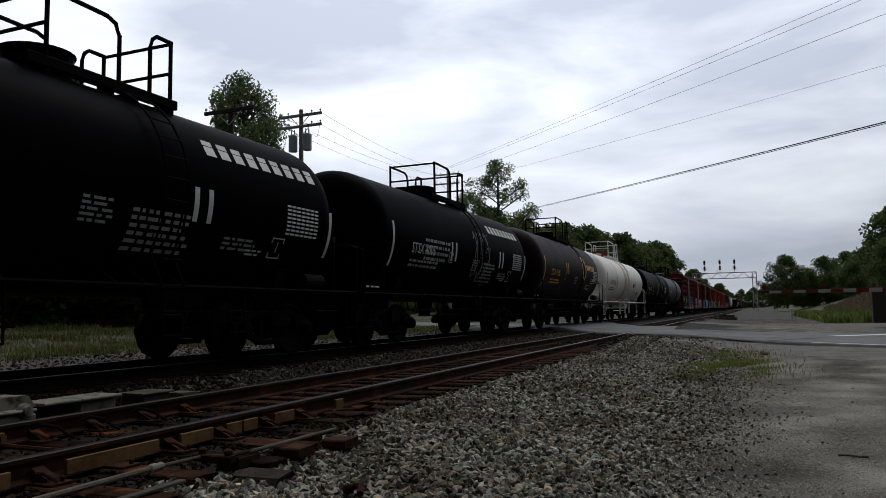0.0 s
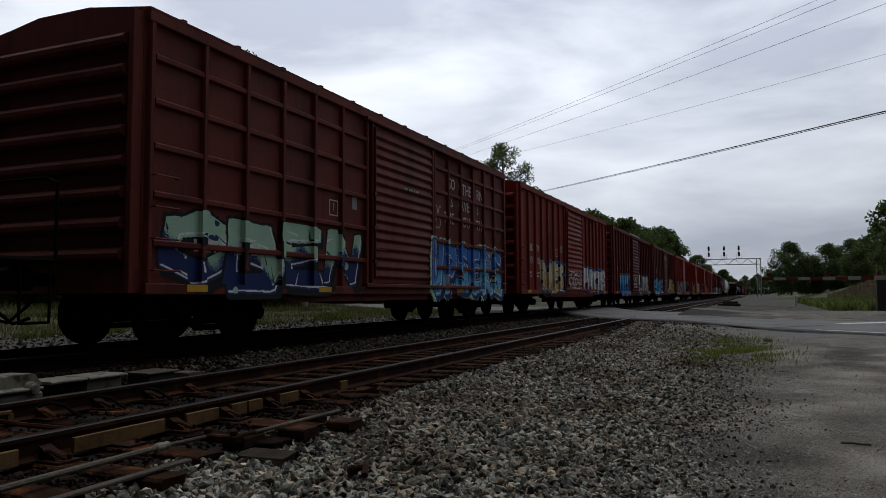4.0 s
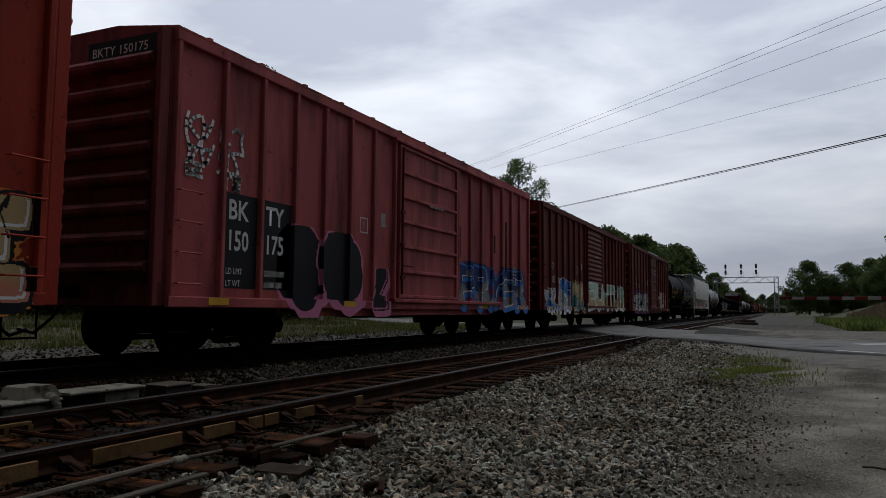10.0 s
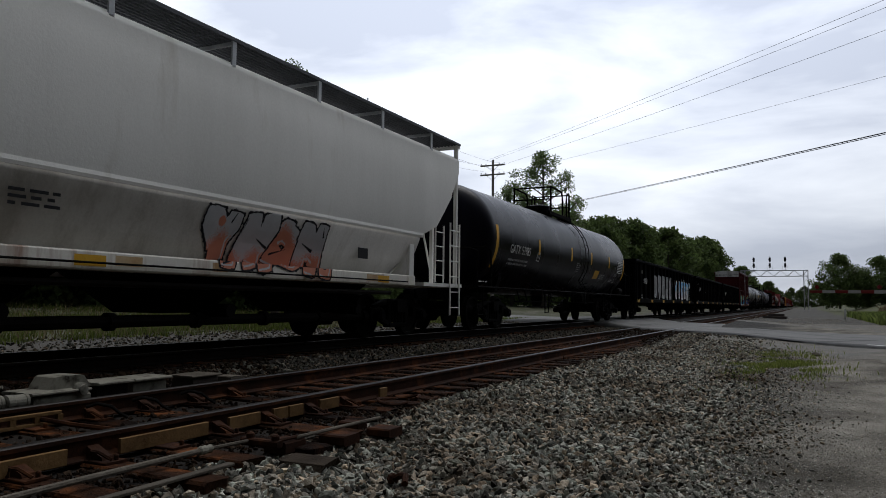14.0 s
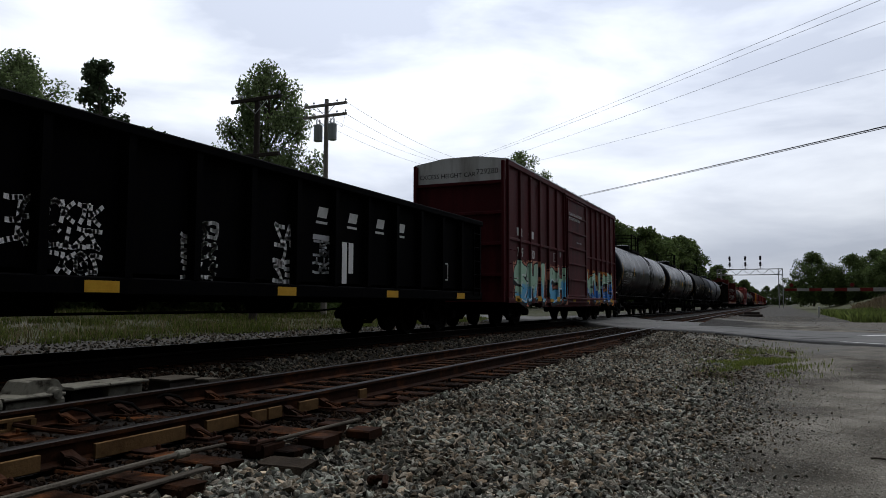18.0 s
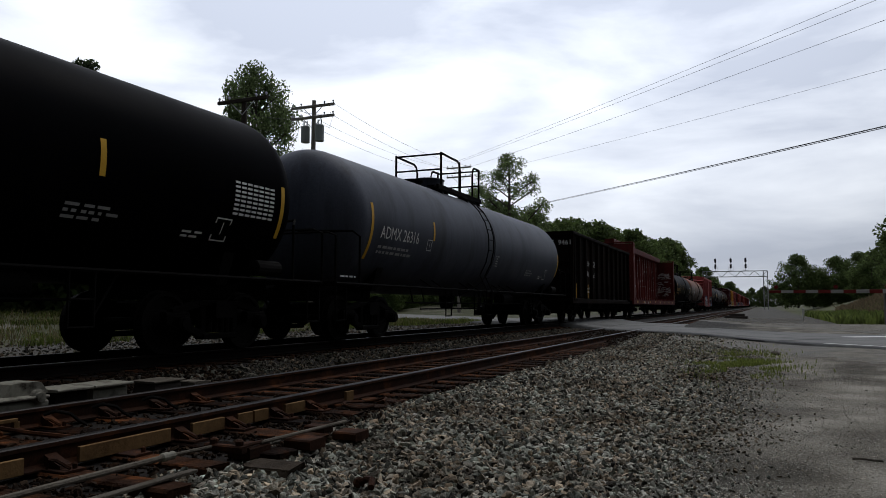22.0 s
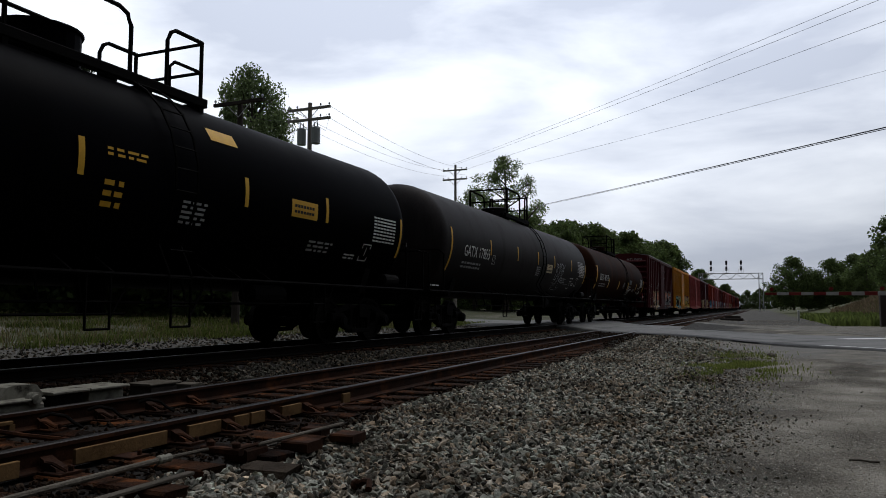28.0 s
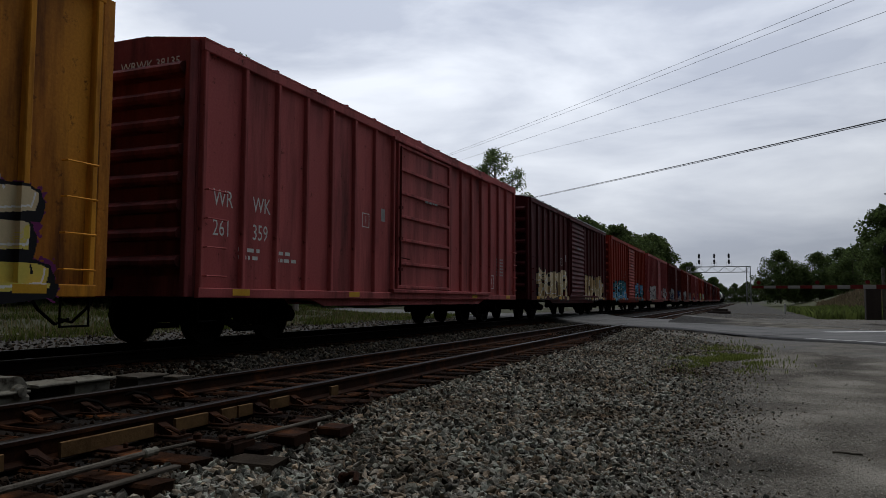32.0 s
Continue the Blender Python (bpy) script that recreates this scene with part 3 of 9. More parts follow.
PROFILE = [(-400, 2.0), (-60, 1.05), (-36, 0.75), (-20, 0.14), (-13, -0.06), (-11.2, -0.07), (-10.4, -0.025), (-7.3, -0.025), (-6.75, -0.13), (-6.35, -0.2), (-3.75, -0.21), (-3.1, -0.27), (-1.6, -0.33), (0.5, -0.33), (6, -0.31), (60, -0.2), (400, 0.5)]


def smooth_step(a, b, x):
    t = min(1.0, max(0.0, (x - a) / (b - a)))
    return t * t * (3 - 2 * t)


def road_dip(x):
    """The road falls away a little past the near track."""
    return 0.13 * smooth_step(-2.8, 1.2, x)


def height(x, y):
    z = lerp_table(x, PROFILE)
    q = ROAD[0] * x + ROAD[1] * y
    on = smooth_step(ROAD[2] - 6, ROAD[2] - 0.5, q) * (1 - smooth_step(ROAD[3] + 0.5, ROAD[3] + 6, q))
    z = z * (1 - on) - (0.07 + road_dip(x)) * on
    if x > -3.5:
        far = smooth_step(26, 44, y)
        z += far * 0.28
        z += 3.6 * smooth_step(46, 66, y) * smooth_step(5.5, 17, x) * (1 - 0.5 * smooth_step(90, 160, y))
        z += 0.03 * noise.noise(Vector((x * 0.35, y * 0.35, 0)))
    if x < -13:
        z += 0.12 * noise.noise(Vector((x * 0.2, y * 0.2, 3))) * smooth_step(-13, -18, x)
    return z


def build_ground():
    xs = sorted({*np.arange(-16, 14, 0.5), *np.arange(-60, -16, 3), *np.arange(14, 60, 3), -7.3, -6.75, -6.35, -3.75, -3500, -1500, -700, -400, -200, -100, 100, 200, 400, 700, 1500, 3500})
    ys = sorted({*np.arange(-8, 50, 0.75), *np.arange(50, 200, 4), *np.arange(-60, -8, 5), -3500, -1500, -600, -200, -100, 240, 300, 400, 600, 1000, 1800, 3500})
    verts = [(x, y, height(x, y)) for y in ys for x in xs]
    n = len(xs)
    faces = [(j * n + i, j * n + i + 1, (j + 1) * n + i + 1, (j + 1) * n + i) for j in range(len(ys) - 1) for i in range(n - 1)]
    me = raw("ground", verts, faces, M["gravel_bed"], True)
    me.materials.append(M["dirt"])
    me.materials.append(M["verge"])
    me.materials.append(M["track_bed"])
    me.materials.append(M["shoulder_soil"])
    me.materials.append(M["bank_soil"])
    for f in me.polygons:
        c = f.center
        wob = 0.8 * noise.noise(Vector((c.x * 0.5, c.y * 0.5, 7)))
        if c.x > 3.4 + wob and 43 < c.y < 300:
            f.material_index = 5
        elif c.x < -14.6 + wob or c.y > 300 or (c.x > 4 + wob and c.y > 44):
            f.material_index = 2
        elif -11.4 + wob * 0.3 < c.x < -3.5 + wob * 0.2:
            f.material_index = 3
        elif ROAD[2] - 3.2 + wob < ROAD[0] * c.x + ROAD[1] * c.y < ROAD[2] and c.x > -3.4:
            f.material_index = 1
        elif c.x > -3.6 and c.y < 44 and ROAD[0] * c.x + ROAD[1] * c.y > ROAD[3]:
            f.material_index = 1
        elif c.x > -3.6 and c.y < 44:
            f.material_index = 4
    tagged(obj("ground", me), "grey gravel and packed dirt beside the tracks", "ground", kind="structure")


build_ground()


def build_road():
    a, b, q0, q1 = ROAD
    def xy(s, q):
        return s * b + q * a, -s * a + q * b
    bm = bmesh.new()
    ss = list(np.arange(-130, 90, 1.0))
    qs = list(np.linspace(q0, q1, 10))
    grid = []
    for s in ss:
        row = []
        for q in qs:
            x, y = xy(s, q)
            crown = 0.04 * (1 - ((q - 22.1) / 4.5) ** 2)
            z = -0.03 + crown - road_dip(x) if x > -6.6 else -0.03 + crown + 0.155 * smooth_step(-6.2, -7.3, x) * (1 - smooth_step(-11, -16, x))
            row.append(bm.verts.new((x, y, z)))
        grid.append(row)
    for r0, r1 in zip(grid, grid[1:]):
        for i in range(len(qs) - 1):
            bm.faces.new((r0[i], r0[i + 1], r1[i + 1], r1[i]))
    low = {0: [], len(qs) - 1: []}
    for r in grid:
        for i in low:
            v = r[i]
            low[i].append(bm.verts.new((v.co.x, v.co.y, v.co.z - 0.2)))
    for i, l in low.items():
        for k in range(len(grid) - 1):
            bm.faces.new((grid[k][i], grid[k + 1][i], l[k + 1], l[k]))
    bmesh.ops.recalc_face_normals(bm, faces=bm.faces[:])
    road = tagged(obj("road", finish("road", bm, M["asphalt"], True)), "worn grey asphalt road crossing both tracks", "road", kind="structure")
    # edge lines and stop line
    def stripe(name, s0, s1, qa, qb, lift=0.012, paint="paint_white", ragged=0.0, label=""):
        bm = bmesh.new()
        n = max(2, int(abs(s1 - s0) / 0.5))
        rows = []
        for k in range(n + 1):
            s = s0 + (s1 - s0) * k / n
            row = []
            for i, q in enumerate((qa, qb)):
                q += ragged * noise.noise(Vector((s * 0.8, i * 5.0, qa)))
                x, y = xy(s, q)
                row.append(bm.verts.new((x, y, -0.03 + 0.04 * (1 - ((q - 22.1) / 4.5) ** 2) - road_dip(x) + lift)))
            rows.append(row)
        for r0, r1 in zip(rows, rows[1:]):
            bm.faces.new((r0[0], r0[1], r1[1], r1[0]))
        bmesh.ops.recalc_face_normals(bm, faces=bm.faces[:])
        part(name, bm, M[paint], road, label)
    stripe("broken_edge", -21.5, -14.9, q0 - 0.02, q0 + 0.42, 0.006, "old_bitumen", 0.3, "dark ragged strip along the road edge")
    stripe("broken_edge", -14.9, 30, q0 + 0.12, q0 + 0.42, 0.006, "old_bitumen", 0.3, "dark ragged strip along the road edge")
    stripe("seam", -16.1, -15.95, q0 + 0.6, q0 + 3.0, 0.007, "old_bitumen", 0.0, "dark tar seam")
    stripe("seam", -21.4, -21.2, q0 + 3.0, q1 - 0.6, 0.007, "old_bitumen", 0.0, "dark tar seam")
    stripe("edge_line", -14.5, 60, q0 + 0.55, q0 + 0.67)
    stripe("edge_line", -20.5, 60, q1 - 0.6, q1 - 0.48)
    stripe("stop_line", -16.9, -16.4, q0 + 4.4, q1 - 0.8)
    return road


road = build_road()


# ---- tracks ----
def rail_profile(z_top):
    h = 0.17
    return [(-0.07, z_top - h), (0.07, z_top - h), (0.07, z_top - h + 0.012), (0.012, z_top - h + 0.035), (0.009, z_top - 0.045), (0.036, z_top - 0.035), (0.036, z_top - 0.008),
            (0.028, z_top), (-0.028, z_top), (-0.036, z_top - 0.008), (-0.036, z_top - 0.035), (-0.009, z_top - 0.045), (-0.012, z_top - h + 0.035), (-0.07, z_top - h + 0.012)]


def rail(track, cx, z_top, y0, y1, side="rail_rust"):
    bm = bmesh.new()
    sweep(bm, [(cx + u, w) for u, w in rail_profile(z_top)], 1, y0, y1)
    for f in bm.faces:
        if f.normal.z > 0.5 and f.calc_center_median().z > z_top - 0.02:
            f.material_index = 1
    return part("rail", bm, [M[side], M["rail_head"]], track)


def tie_mesh(seed):
    rnd = random.Random(seed)
    bm = bmesh.new()
    rbox(bm, -1.3, 1.3, -0.115, 0.115, -0.18, 0, 0.012)
    for v in bm.verts:
        v.co += Vector((rnd.uniform(-0.03, 0.03) * (abs(v.co.x) > 1), rnd.uniform(-0.006, 0.006), rnd.uniform(-0.008, 0.004)))
    return finish("tie", bm, M["tie"])


TIES = [tie_mesh(k) for k in range(5)]


def build_track(name, cx, z, label, tie_from, tie_to, step, joined_to):
    track = empty(name, pose(0, 0, 0), label, "railway track", kind="structure")
    side = "rail_shaded" if name == "far_track" else "rail_rust"
    rail(track, cx - 0.7525, z, -70, 900, side)
    rail(track, cx + 0.7525, z, -70, 900, side)
    rnd = random.Random(cx)
    y = tie_from
    while y < tie_to:
        q = ROAD[0] * cx + ROAD[1] * y
        if not ROAD[2] - 0.2 < q < ROAD[3] + 0.2:
            ob = obj("tie", rnd.choice(TIES), track, pose(cx + rnd.uniform(-0.06, 0.06), y, z - 0.172, 0, 0, rnd.uniform(-1.2, 1.2)))
        y += step + rnd.uniform(-0.04, 0.04)
    bm = bmesh.new()
    while y < joined_to:
        box(bm, cx - 1.3, cx + 1.3, y - 0.115, y + 0.115, z - 0.35, z - 0.172)
        y += step
    tagged(part("distant_ties", bm, M["tie"], track), kind="stuff")
    return track


near_track = build_track("near_track", NEAR_X, 0.0, "rusty-sided steel rails on dark wooden ties", 6.95, 60.0, 0.52, 300)
far_track = build_track("far_track", TRAIN_X, RAIL_Z, "steel rails on dark wooden ties under the train", -30.0, 60.0, 0.5, 300)

rnd_tie = random.Random(77)
for k in range(52):
    obj("tie", rnd_tie.choice(TIES), near_track, pose(NEAR_X + rnd_tie.uniform(-0.06, 0.06), -1.75 - 0.53 * k, -0.172, 0, 0, rnd_tie.uniform(-1.2, 1.2)))

# long switch ties beside the turnout machine, with plates, braces and spacer blocks along the near rail
def switch_tie(y, right, seed, braced=True):
    rnd = random.Random(seed)
    bm = bmesh.new()
    rbox(bm, -6.9, right - 0.12, y - 0.115, y + 0.115, -0.36, -0.172, 0.014)
    for v in bm.verts:
        v.co += Vector((rnd.uniform(-0.05, 0.05), rnd.uniform(-0.012, 0.012), rnd.uniform(-0.012, 0.002)))
    part("switch_tie", bm, M["tie"], near_track)
    for cx in (NEAR_X - 0.7525, NEAR_X + 0.7525):
        bm = bmesh.new()
        rbox(bm, cx - 0.27, cx + 0.27, y - 0.085, y + 0.085, -0.175, -0.158, 0.004)
        part("tie_plate", bm, M["rail_rust"], near_track)
        for s in (-1, 1):
            if braced or s < 0:
                bm = bmesh.new()
                sweep(bm, [(cx + s * 0.04, -0.158), (cx + s * 0.19, -0.158), (cx + s * 0.18, -0.135), (cx + s * 0.1, -0.105), (cx + s * 0.035, -0.075)], 1, y - 0.045, y + 0.045)
                part("rail_brace", bm, M["rail_rust"], near_track)
                bm = bmesh.new()
                tube(bm, [(cx + s * 0.12, y - 0.09, -0.15), (cx + s * 0.14, y - 0.09, -0.09), (cx + s * 0.17, y - 0.06, -0.1), (cx + s * 0.26, y - 0.03, -0.145)], 0.012, 5)
                part("rail_clip", bm, M["rail_rust"], near_track)
            bm = bmesh.new()
            lathe(bm, [(0, 0.016), (0.03, 0.016), (0.038, 0.008)], 2, (cx + s * 0.23, y + 0.03, -0.158), 8)
            part("spike", bm, M["rail_rust"], near_track)


for k, (y, right) in enumerate(((-1.2, -3.3), (-0.6, -3.3), (0.0, -3.2), (0.6, -3.35), (1.2, -3.3), (1.75, -3.15), (2.3, -3.3), (2.9, -3.25), (3.45, -3.1),
                                      (4.02, -3.3), (4.6, -3.15), (5.2, -3.25), (5.83, -3.45), (6.42, -3.6))):
    switch_tie(y, right, k, y != 4.02)
for x0, x1, y0, y1, turn in ((-3.34, -2.98, 4.2, 4.42, 6),):
    bm = bmesh.new()
    rbox(bm, x0, x1, y0, y1, -0.3, -0.205, 0.02)
    for k, v in enumerate(bm.verts):
        v.co += Vector((0.03 * math.sin(k * 2.3), 0.02 * math.sin(k * 4.1), 0.012 * math.sin(k * 3.3)))
    part("split_tie_end", bm, M["tie_pale"], near_track, "pale split end of a worn tie")
for y0, y1 in ((1.0, 1.7), (2.4, 3.23), (3.64, 4.47), (4.71, 5.09), (5.27, 5.47), (5.5, 5.70), (5.97, 6.29), (7.1, 7.25)):
    bm = bmesh.new()
    rbox(bm, -4.275, -4.245, y0, y1, -0.165, -0.062, 0.004)
    part("spacer_block", bm, M["plate_tan"], near_track, "tan insulating block against the rail")
# throw rods along the ties, with a coupling and a rocking link
bm = bmesh.new()
tube(bm, [(-3.66, 1.2, -0.13), (-3.68, 2.91, -0.12), (-3.69, 3.85, -0.12)], 0.02, 8)
part("throw_rod", bm, M["tie_grey"], near_track, "pale worn rod")
bm = bmesh.new()
lathe(bm, [(-0.06, 0.022), (-0.05, 0.03), (0.0, 0.03), (0.01, 0.024), (0.05, 0.03), (0.06, 0.022)], 1, (-3.69, 3.86, -0.12), 10)
part("rod_coupling", bm, M["machine_grey"], near_track)
bm = bmesh.new()
tube(bm, [(-3.69, 3.9, -0.12), (-3.65, 4.26, -0.12)], 0.014, 8)
tube(bm, [(-3.42, 4.5, -0.115), (-3.38, 5.64, -0.12)], 0.015, 8)
part("rod_extension", bm, M["tie_grey"], near_track)
bm = bmesh.new()
rbox(bm, -3.72, -3.38, 4.24, 4.3, -0.15, -0.1, 0.01)
for x in (-3.66, -3.43):
    lathe(bm, [(0, 0.03), (0.05, 0.03), (0.06, 0.015)], 2, (x, 4.28, -0.12), 10)
tube(bm, [(-3.43, 4.28, -0.11), (-3.42, 4.52, -0.11)], 0.014, 6)
part("rocking_link", bm, M["rail_rust"], near_track)
for x0, x1, y0, y1, z in ((-3.6, -3.4, 4.36, 4.6, -0.13), (-3.44, -3.2, 4.82, 5.04, -0.14), (-3.3, -3.08, 5.3, 5.52, -0.15), (-3.62, -3.42, 5.36, 5.5, -0.13)):
    bm = bmesh.new()
    rbox(bm, x0, x1, y0, y1, -0.22, z, 0.012)
    part("bearing_block", bm, M["rail_rust"], near_track)
bm = bmesh.new()
rbox(bm, -3.39, -3.33, 1.5, 3.75, -0.17, -0.15, 0.004)
part("strap", bm, M["tie_grey"], near_track)
# hoop of cable lying on the ties
bm = bmesh.new()
tube(bm, [(-3.95 + 0.16 * math.cos(a), 7.0 + 0.36 * math.sin(a), -0.15 + 0.02 * math.sin(2 * a)) for a in np.linspace(0.3, 6.0, 22)], 0.016, 6)
part("cable_loop", bm, M["rail_rust"], near_track)
# bent bond straps inside the far rail and a slotted heel casting
for y in (4.62, 5.12, 5.72):
    bm = bmesh.new()
    tube(bm, [(-5.72, y - 0.1, -0.06), (-5.66, y - 0.04, -0.03), (-5.58, y + 0.05, -0.06), (-5.54, y + 0.1, -0.12), (-5.5, y + 0.16, -0.165)], 0.016, 6)
    part("bond_strap", bm, M["wheel_steel"], near_track)
bm = bmesh.new()
for z in (-0.165, -0.085):
    rbox(bm, -5.76, -5.72, 3.2, 4.28, z, z + 0.03, 0.004)
for k in range(6):
    y = 3.2 + k * 0.21
    box(bm, -5.76, -5.722, y, y + 0.05, -0.136, -0.084)
part("slotted_casting", bm, M["plate_tan"], near_track, "rusty yellow slotted casting beside the rail")
# point rail inside the far stock rail
bm = bmesh.new()
sweep(bm, [(NEAR_X - 0.6 + u * 0.7, w) for u, w in rail_profile(-0.01)], 1, -8, 3.0)
part("switch_point", bm, [M["rail_rust"]], near_track)


def switch_machine():
    m = empty("switch_machine", pose(-6.25, 0, 0), "pale grey electric switch machine between the tracks", "switch machine")
    G = M["machine_grey"]
    bm = bmesh.new()
    rbox(bm, -0.24, 0.13, 4.3, 4.88, -0.2, 0.015, 0.02)
    part("base", bm, G, m)
    bm = bmesh.new()
    rbox(bm, -0.26, 0.17, 4.26, 4.86, 0.03, 0.06, 0.01)
    part("cover_flange", bm, G, m)
    bm = bmesh.new()
    sweep(bm, [(4.5, 0.06), (4.95, 0.06), (4.87, 0.165), (4.84, 0.175), (4.6, 0.175), (4.57, 0.165)], 0, -0.25, 0.04)
    part("motor_cover", bm, G, m)
    bm = bmesh.new()
    lathe(bm, [(0, 0.07), (0.05, 0.07), (0.06, 0.05), (0.08, 0.045), (0.085, 0.02)], 0, (0.1, 4.77, 0.045), 18)
    part("hand_crank_cover", bm, G, m)
    for y0, y1 in ((4.95, 5.36), (5.38, 5.86)):
        bm = bmesh.new()
        rbox(bm, -0.18, 0.09, y0 + 0.03, y1 - 0.02, -0.2, 0.05, 0.015)
        part("gear_box", bm, M["wheel_steel"] if y0 < 5 else G, m)
        bm = bmesh.new()
        rbox(bm, -0.24, 0.16, y0, y1, 0.06, 0.088, 0.008)
        part("lid", bm, G, m)
    for y, r in ((3.62, 0.06), (3.92, 0.07), (4.15, 0.065)):
        bm = bmesh.new()
        lathe(bm, [(-0.1, r * 0.7), (-0.09, r), (-0.03, r), (-0.025, r * 0.93), (0.07, r * 0.93), (0.075, r), (0.1, r)], 1, (0.1, y, 0.0), 16)
        part("cylinder", bm, G, m)
    bm = bmesh.new()
    tube(bm, [(0.0, 4.0, 0.06), (0.02, 4.02, 0.13), (0.06, 4.06, 0.13)], 0.016, 6)
    part("grease_pipe", bm, G, m)
    bm = bmesh.new()
    rbox(bm, -0.2, 0.18, 3.3, 4.28, -0.2, -0.07, 0.02)
    part("foot_plate", bm, M["black_steel"], m)
    bm = bmesh.new()
    tube(bm, [(0.1, 4.1, -0.06), (0.3, 4.1, -0.1), (0.9, 4.1, -0.12), (1.9, 4.1, -0.12)], 0.02, 6)
    part("operating_rod", bm, M["rail_rust"], m)
    b = empty("junction_box", pose(-6.4, 6.45, 0), "dark junction box with a weathered wooden lid", "junction box")
    bm = bmesh.new()
    rbox(bm, -0.2, 0.12, -0.1, 0.3, -0.2, 0.0, 0.02)
    part("body", bm, M["pole_dark"], b)
    bm = bmesh.new()
    rbox(bm, -0.24, 0.15, -0.14, 0.34, 0.006, 0.03, 0.008)
    part("lid", bm, M["tie_grey"], b)
    bm = bmesh.new()
    rbox(bm, -6.4, -6.14, 6.82, 7.04, -0.15, -0.01, 0.008)
    tagged(obj("wooden_block", finish("wooden_block", bm, M["tie_grey"])), "short pale wooden block beside the junction box", "block")


switch_machine()


# ---- crushed stone: loose, uncountable ----
def stones(name, spots, label, material, seed, chips=False):
    """spots: rows of x, y, radius; chips are small eight-sided bits."""
    rnd = np.random.RandomState(seed)
    bm = bmesh.new()
    bmesh.ops.create_icosphere(bm, subdivisions=1, radius=1.0)  # twenty faces
    bv = np.array([v.co[:] for v in bm.verts])
    bf = np.array([[v.index for v in f.verts] for f in bm.faces])
    bm.free()
    if chips:
        bv = np.array(((1, 0, 0), (0, 1, 0), (-1, 0, 0), (0, -1, 0), (0, 0, 1), (0, 0, -1)), float)
        bf = np.array([(i, (i + 1) % 4, 4) for i in range(4)] + [((i + 1) % 4, i, 5) for i in range(4)])
        bv[:, 2] *= 0.6
    n, k = len(spots), len(bv)
    sp = np.array(spots)
    shape = bv[None] * (0.5 + 0.65 * rnd.random((n, k, 1)))
    shape *= np.stack([0.9 + 0.75 * rnd.random(n), 0.65 + 0.4 * rnd.random(n), 0.35 + 0.4 * rnd.random(n)], 1)[:, None]
    q = rnd.normal(0, 1, (n, 4))
    q[:, 1:3] *= 0.5
    q /= np.linalg.norm(q, axis=1)[:, None]
    w, x, y, z = q.T
    R = np.stack([1 - 2 * (y * y + z * z), 2 * (x * y - z * w), 2 * (x * z + y * w), 2 * (x * y + z * w), 1 - 2 * (x * x + z * z), 2 * (y * z - x * w), 2 * (x * z - y * w), 2 * (y * z + x * w), 1 - 2 * (x * x + y * y)], 1).reshape(n, 3, 3)
    shape = np.einsum("nij,nkj->nki", R, shape) * sp[:, 2][:, None, None]
    zz = np.array([height(a, b) for a, b in sp[:, :2]]) + sp[:, 2] * (0.05 if chips else 0.1 + 0.5 * rnd.random(n))
    shape += np.stack([sp[:, 0], sp[:, 1], zz], 1)[:, None]
    verts = shape.reshape(-1, 3)
    faces = (bf[None] + (np.arange(n) * k)[:, None, None]).reshape(-1, 3)
    me = bpy.data.meshes.new(name)
    me.vertices.add(len(verts))
    me.vertices.foreach_set("co", verts.ravel())
    me.loops.add(len(faces) * 3)
    me.loops.foreach_set("vertex_index", faces.ravel())
    me.polygons.add(len(faces))
    me.polygons.foreach_set("loop_start", np.arange(len(faces)) * 3)
    me.update(calc_edges=True)
    me.shade_flat()
    me.materials.append(M[material])
    tagged(obj(name, me), label, "gravel", kind="stuff")


def scatter(n, x0, x1, y0, y1, r0, r1, seed, keep=None):
    rnd = np.random.RandomState(seed)
    out = []
    while len(out) < n:
        x, y = rnd.uniform(x0, x1), rnd.uniform(y0, y1)
        if ROAD[0] * x + ROAD[1] * y > ROAD[2] - 0.3 or (keep and not keep(x, y, rnd)):
            continue
        small = 1 - 0.6 * smooth_step(-1.9, 0.6, x)
        out.append((x, y, (r0 + (r1 - r0) * rnd.random() ** 1.6) * small))
    return out


def shoulder(x, y, rnd):
    edge = -3.5 + 0.2 * noise.noise(Vector((0, y * 1.2, 0))) - 0.2 * smooth_step(5, 8, y)
    return x > edge and rnd.random() < 1 - 0.998 * smooth_step(-1.8, 0.5, x + 0.5 * noise.noise(Vector((x * 0.6, y * 0.4, 1))))


def apron(x, y):
    """The strip of bare dirt along the road's edge."""
    return x > -3.0 and ROAD[0] * x + ROAD[1] * y > ROAD[2] - 2.6 + 0.7 * noise.noise(Vector((x * 0.7, y * 0.7, 9)))


def bare_shoulder(x, y, rnd):
    return shoulder(x, y, rnd) and not (apron(x, y) and rnd.random() < 0.93)


stones("ballast", scatter(37000, -4.0, 1.7, 1.2, 9.5, 0.010, 0.046, 1, bare_shoulder) + scatter(31000, -4.1, 1.7, 9.5, 26, 0.014, 0.05, 2, bare_shoulder) + scatter(11000, -4.0, 0.6, -3.5, 1.4, 0.012, 0.046, 21, bare_shoulder), "loose grey crushed stone on the track shoulder", "stone", 3)
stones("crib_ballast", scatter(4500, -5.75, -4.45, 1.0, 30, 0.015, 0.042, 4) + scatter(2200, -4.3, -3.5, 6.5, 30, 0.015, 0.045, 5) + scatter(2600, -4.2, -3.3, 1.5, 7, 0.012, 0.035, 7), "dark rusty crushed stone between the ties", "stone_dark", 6)
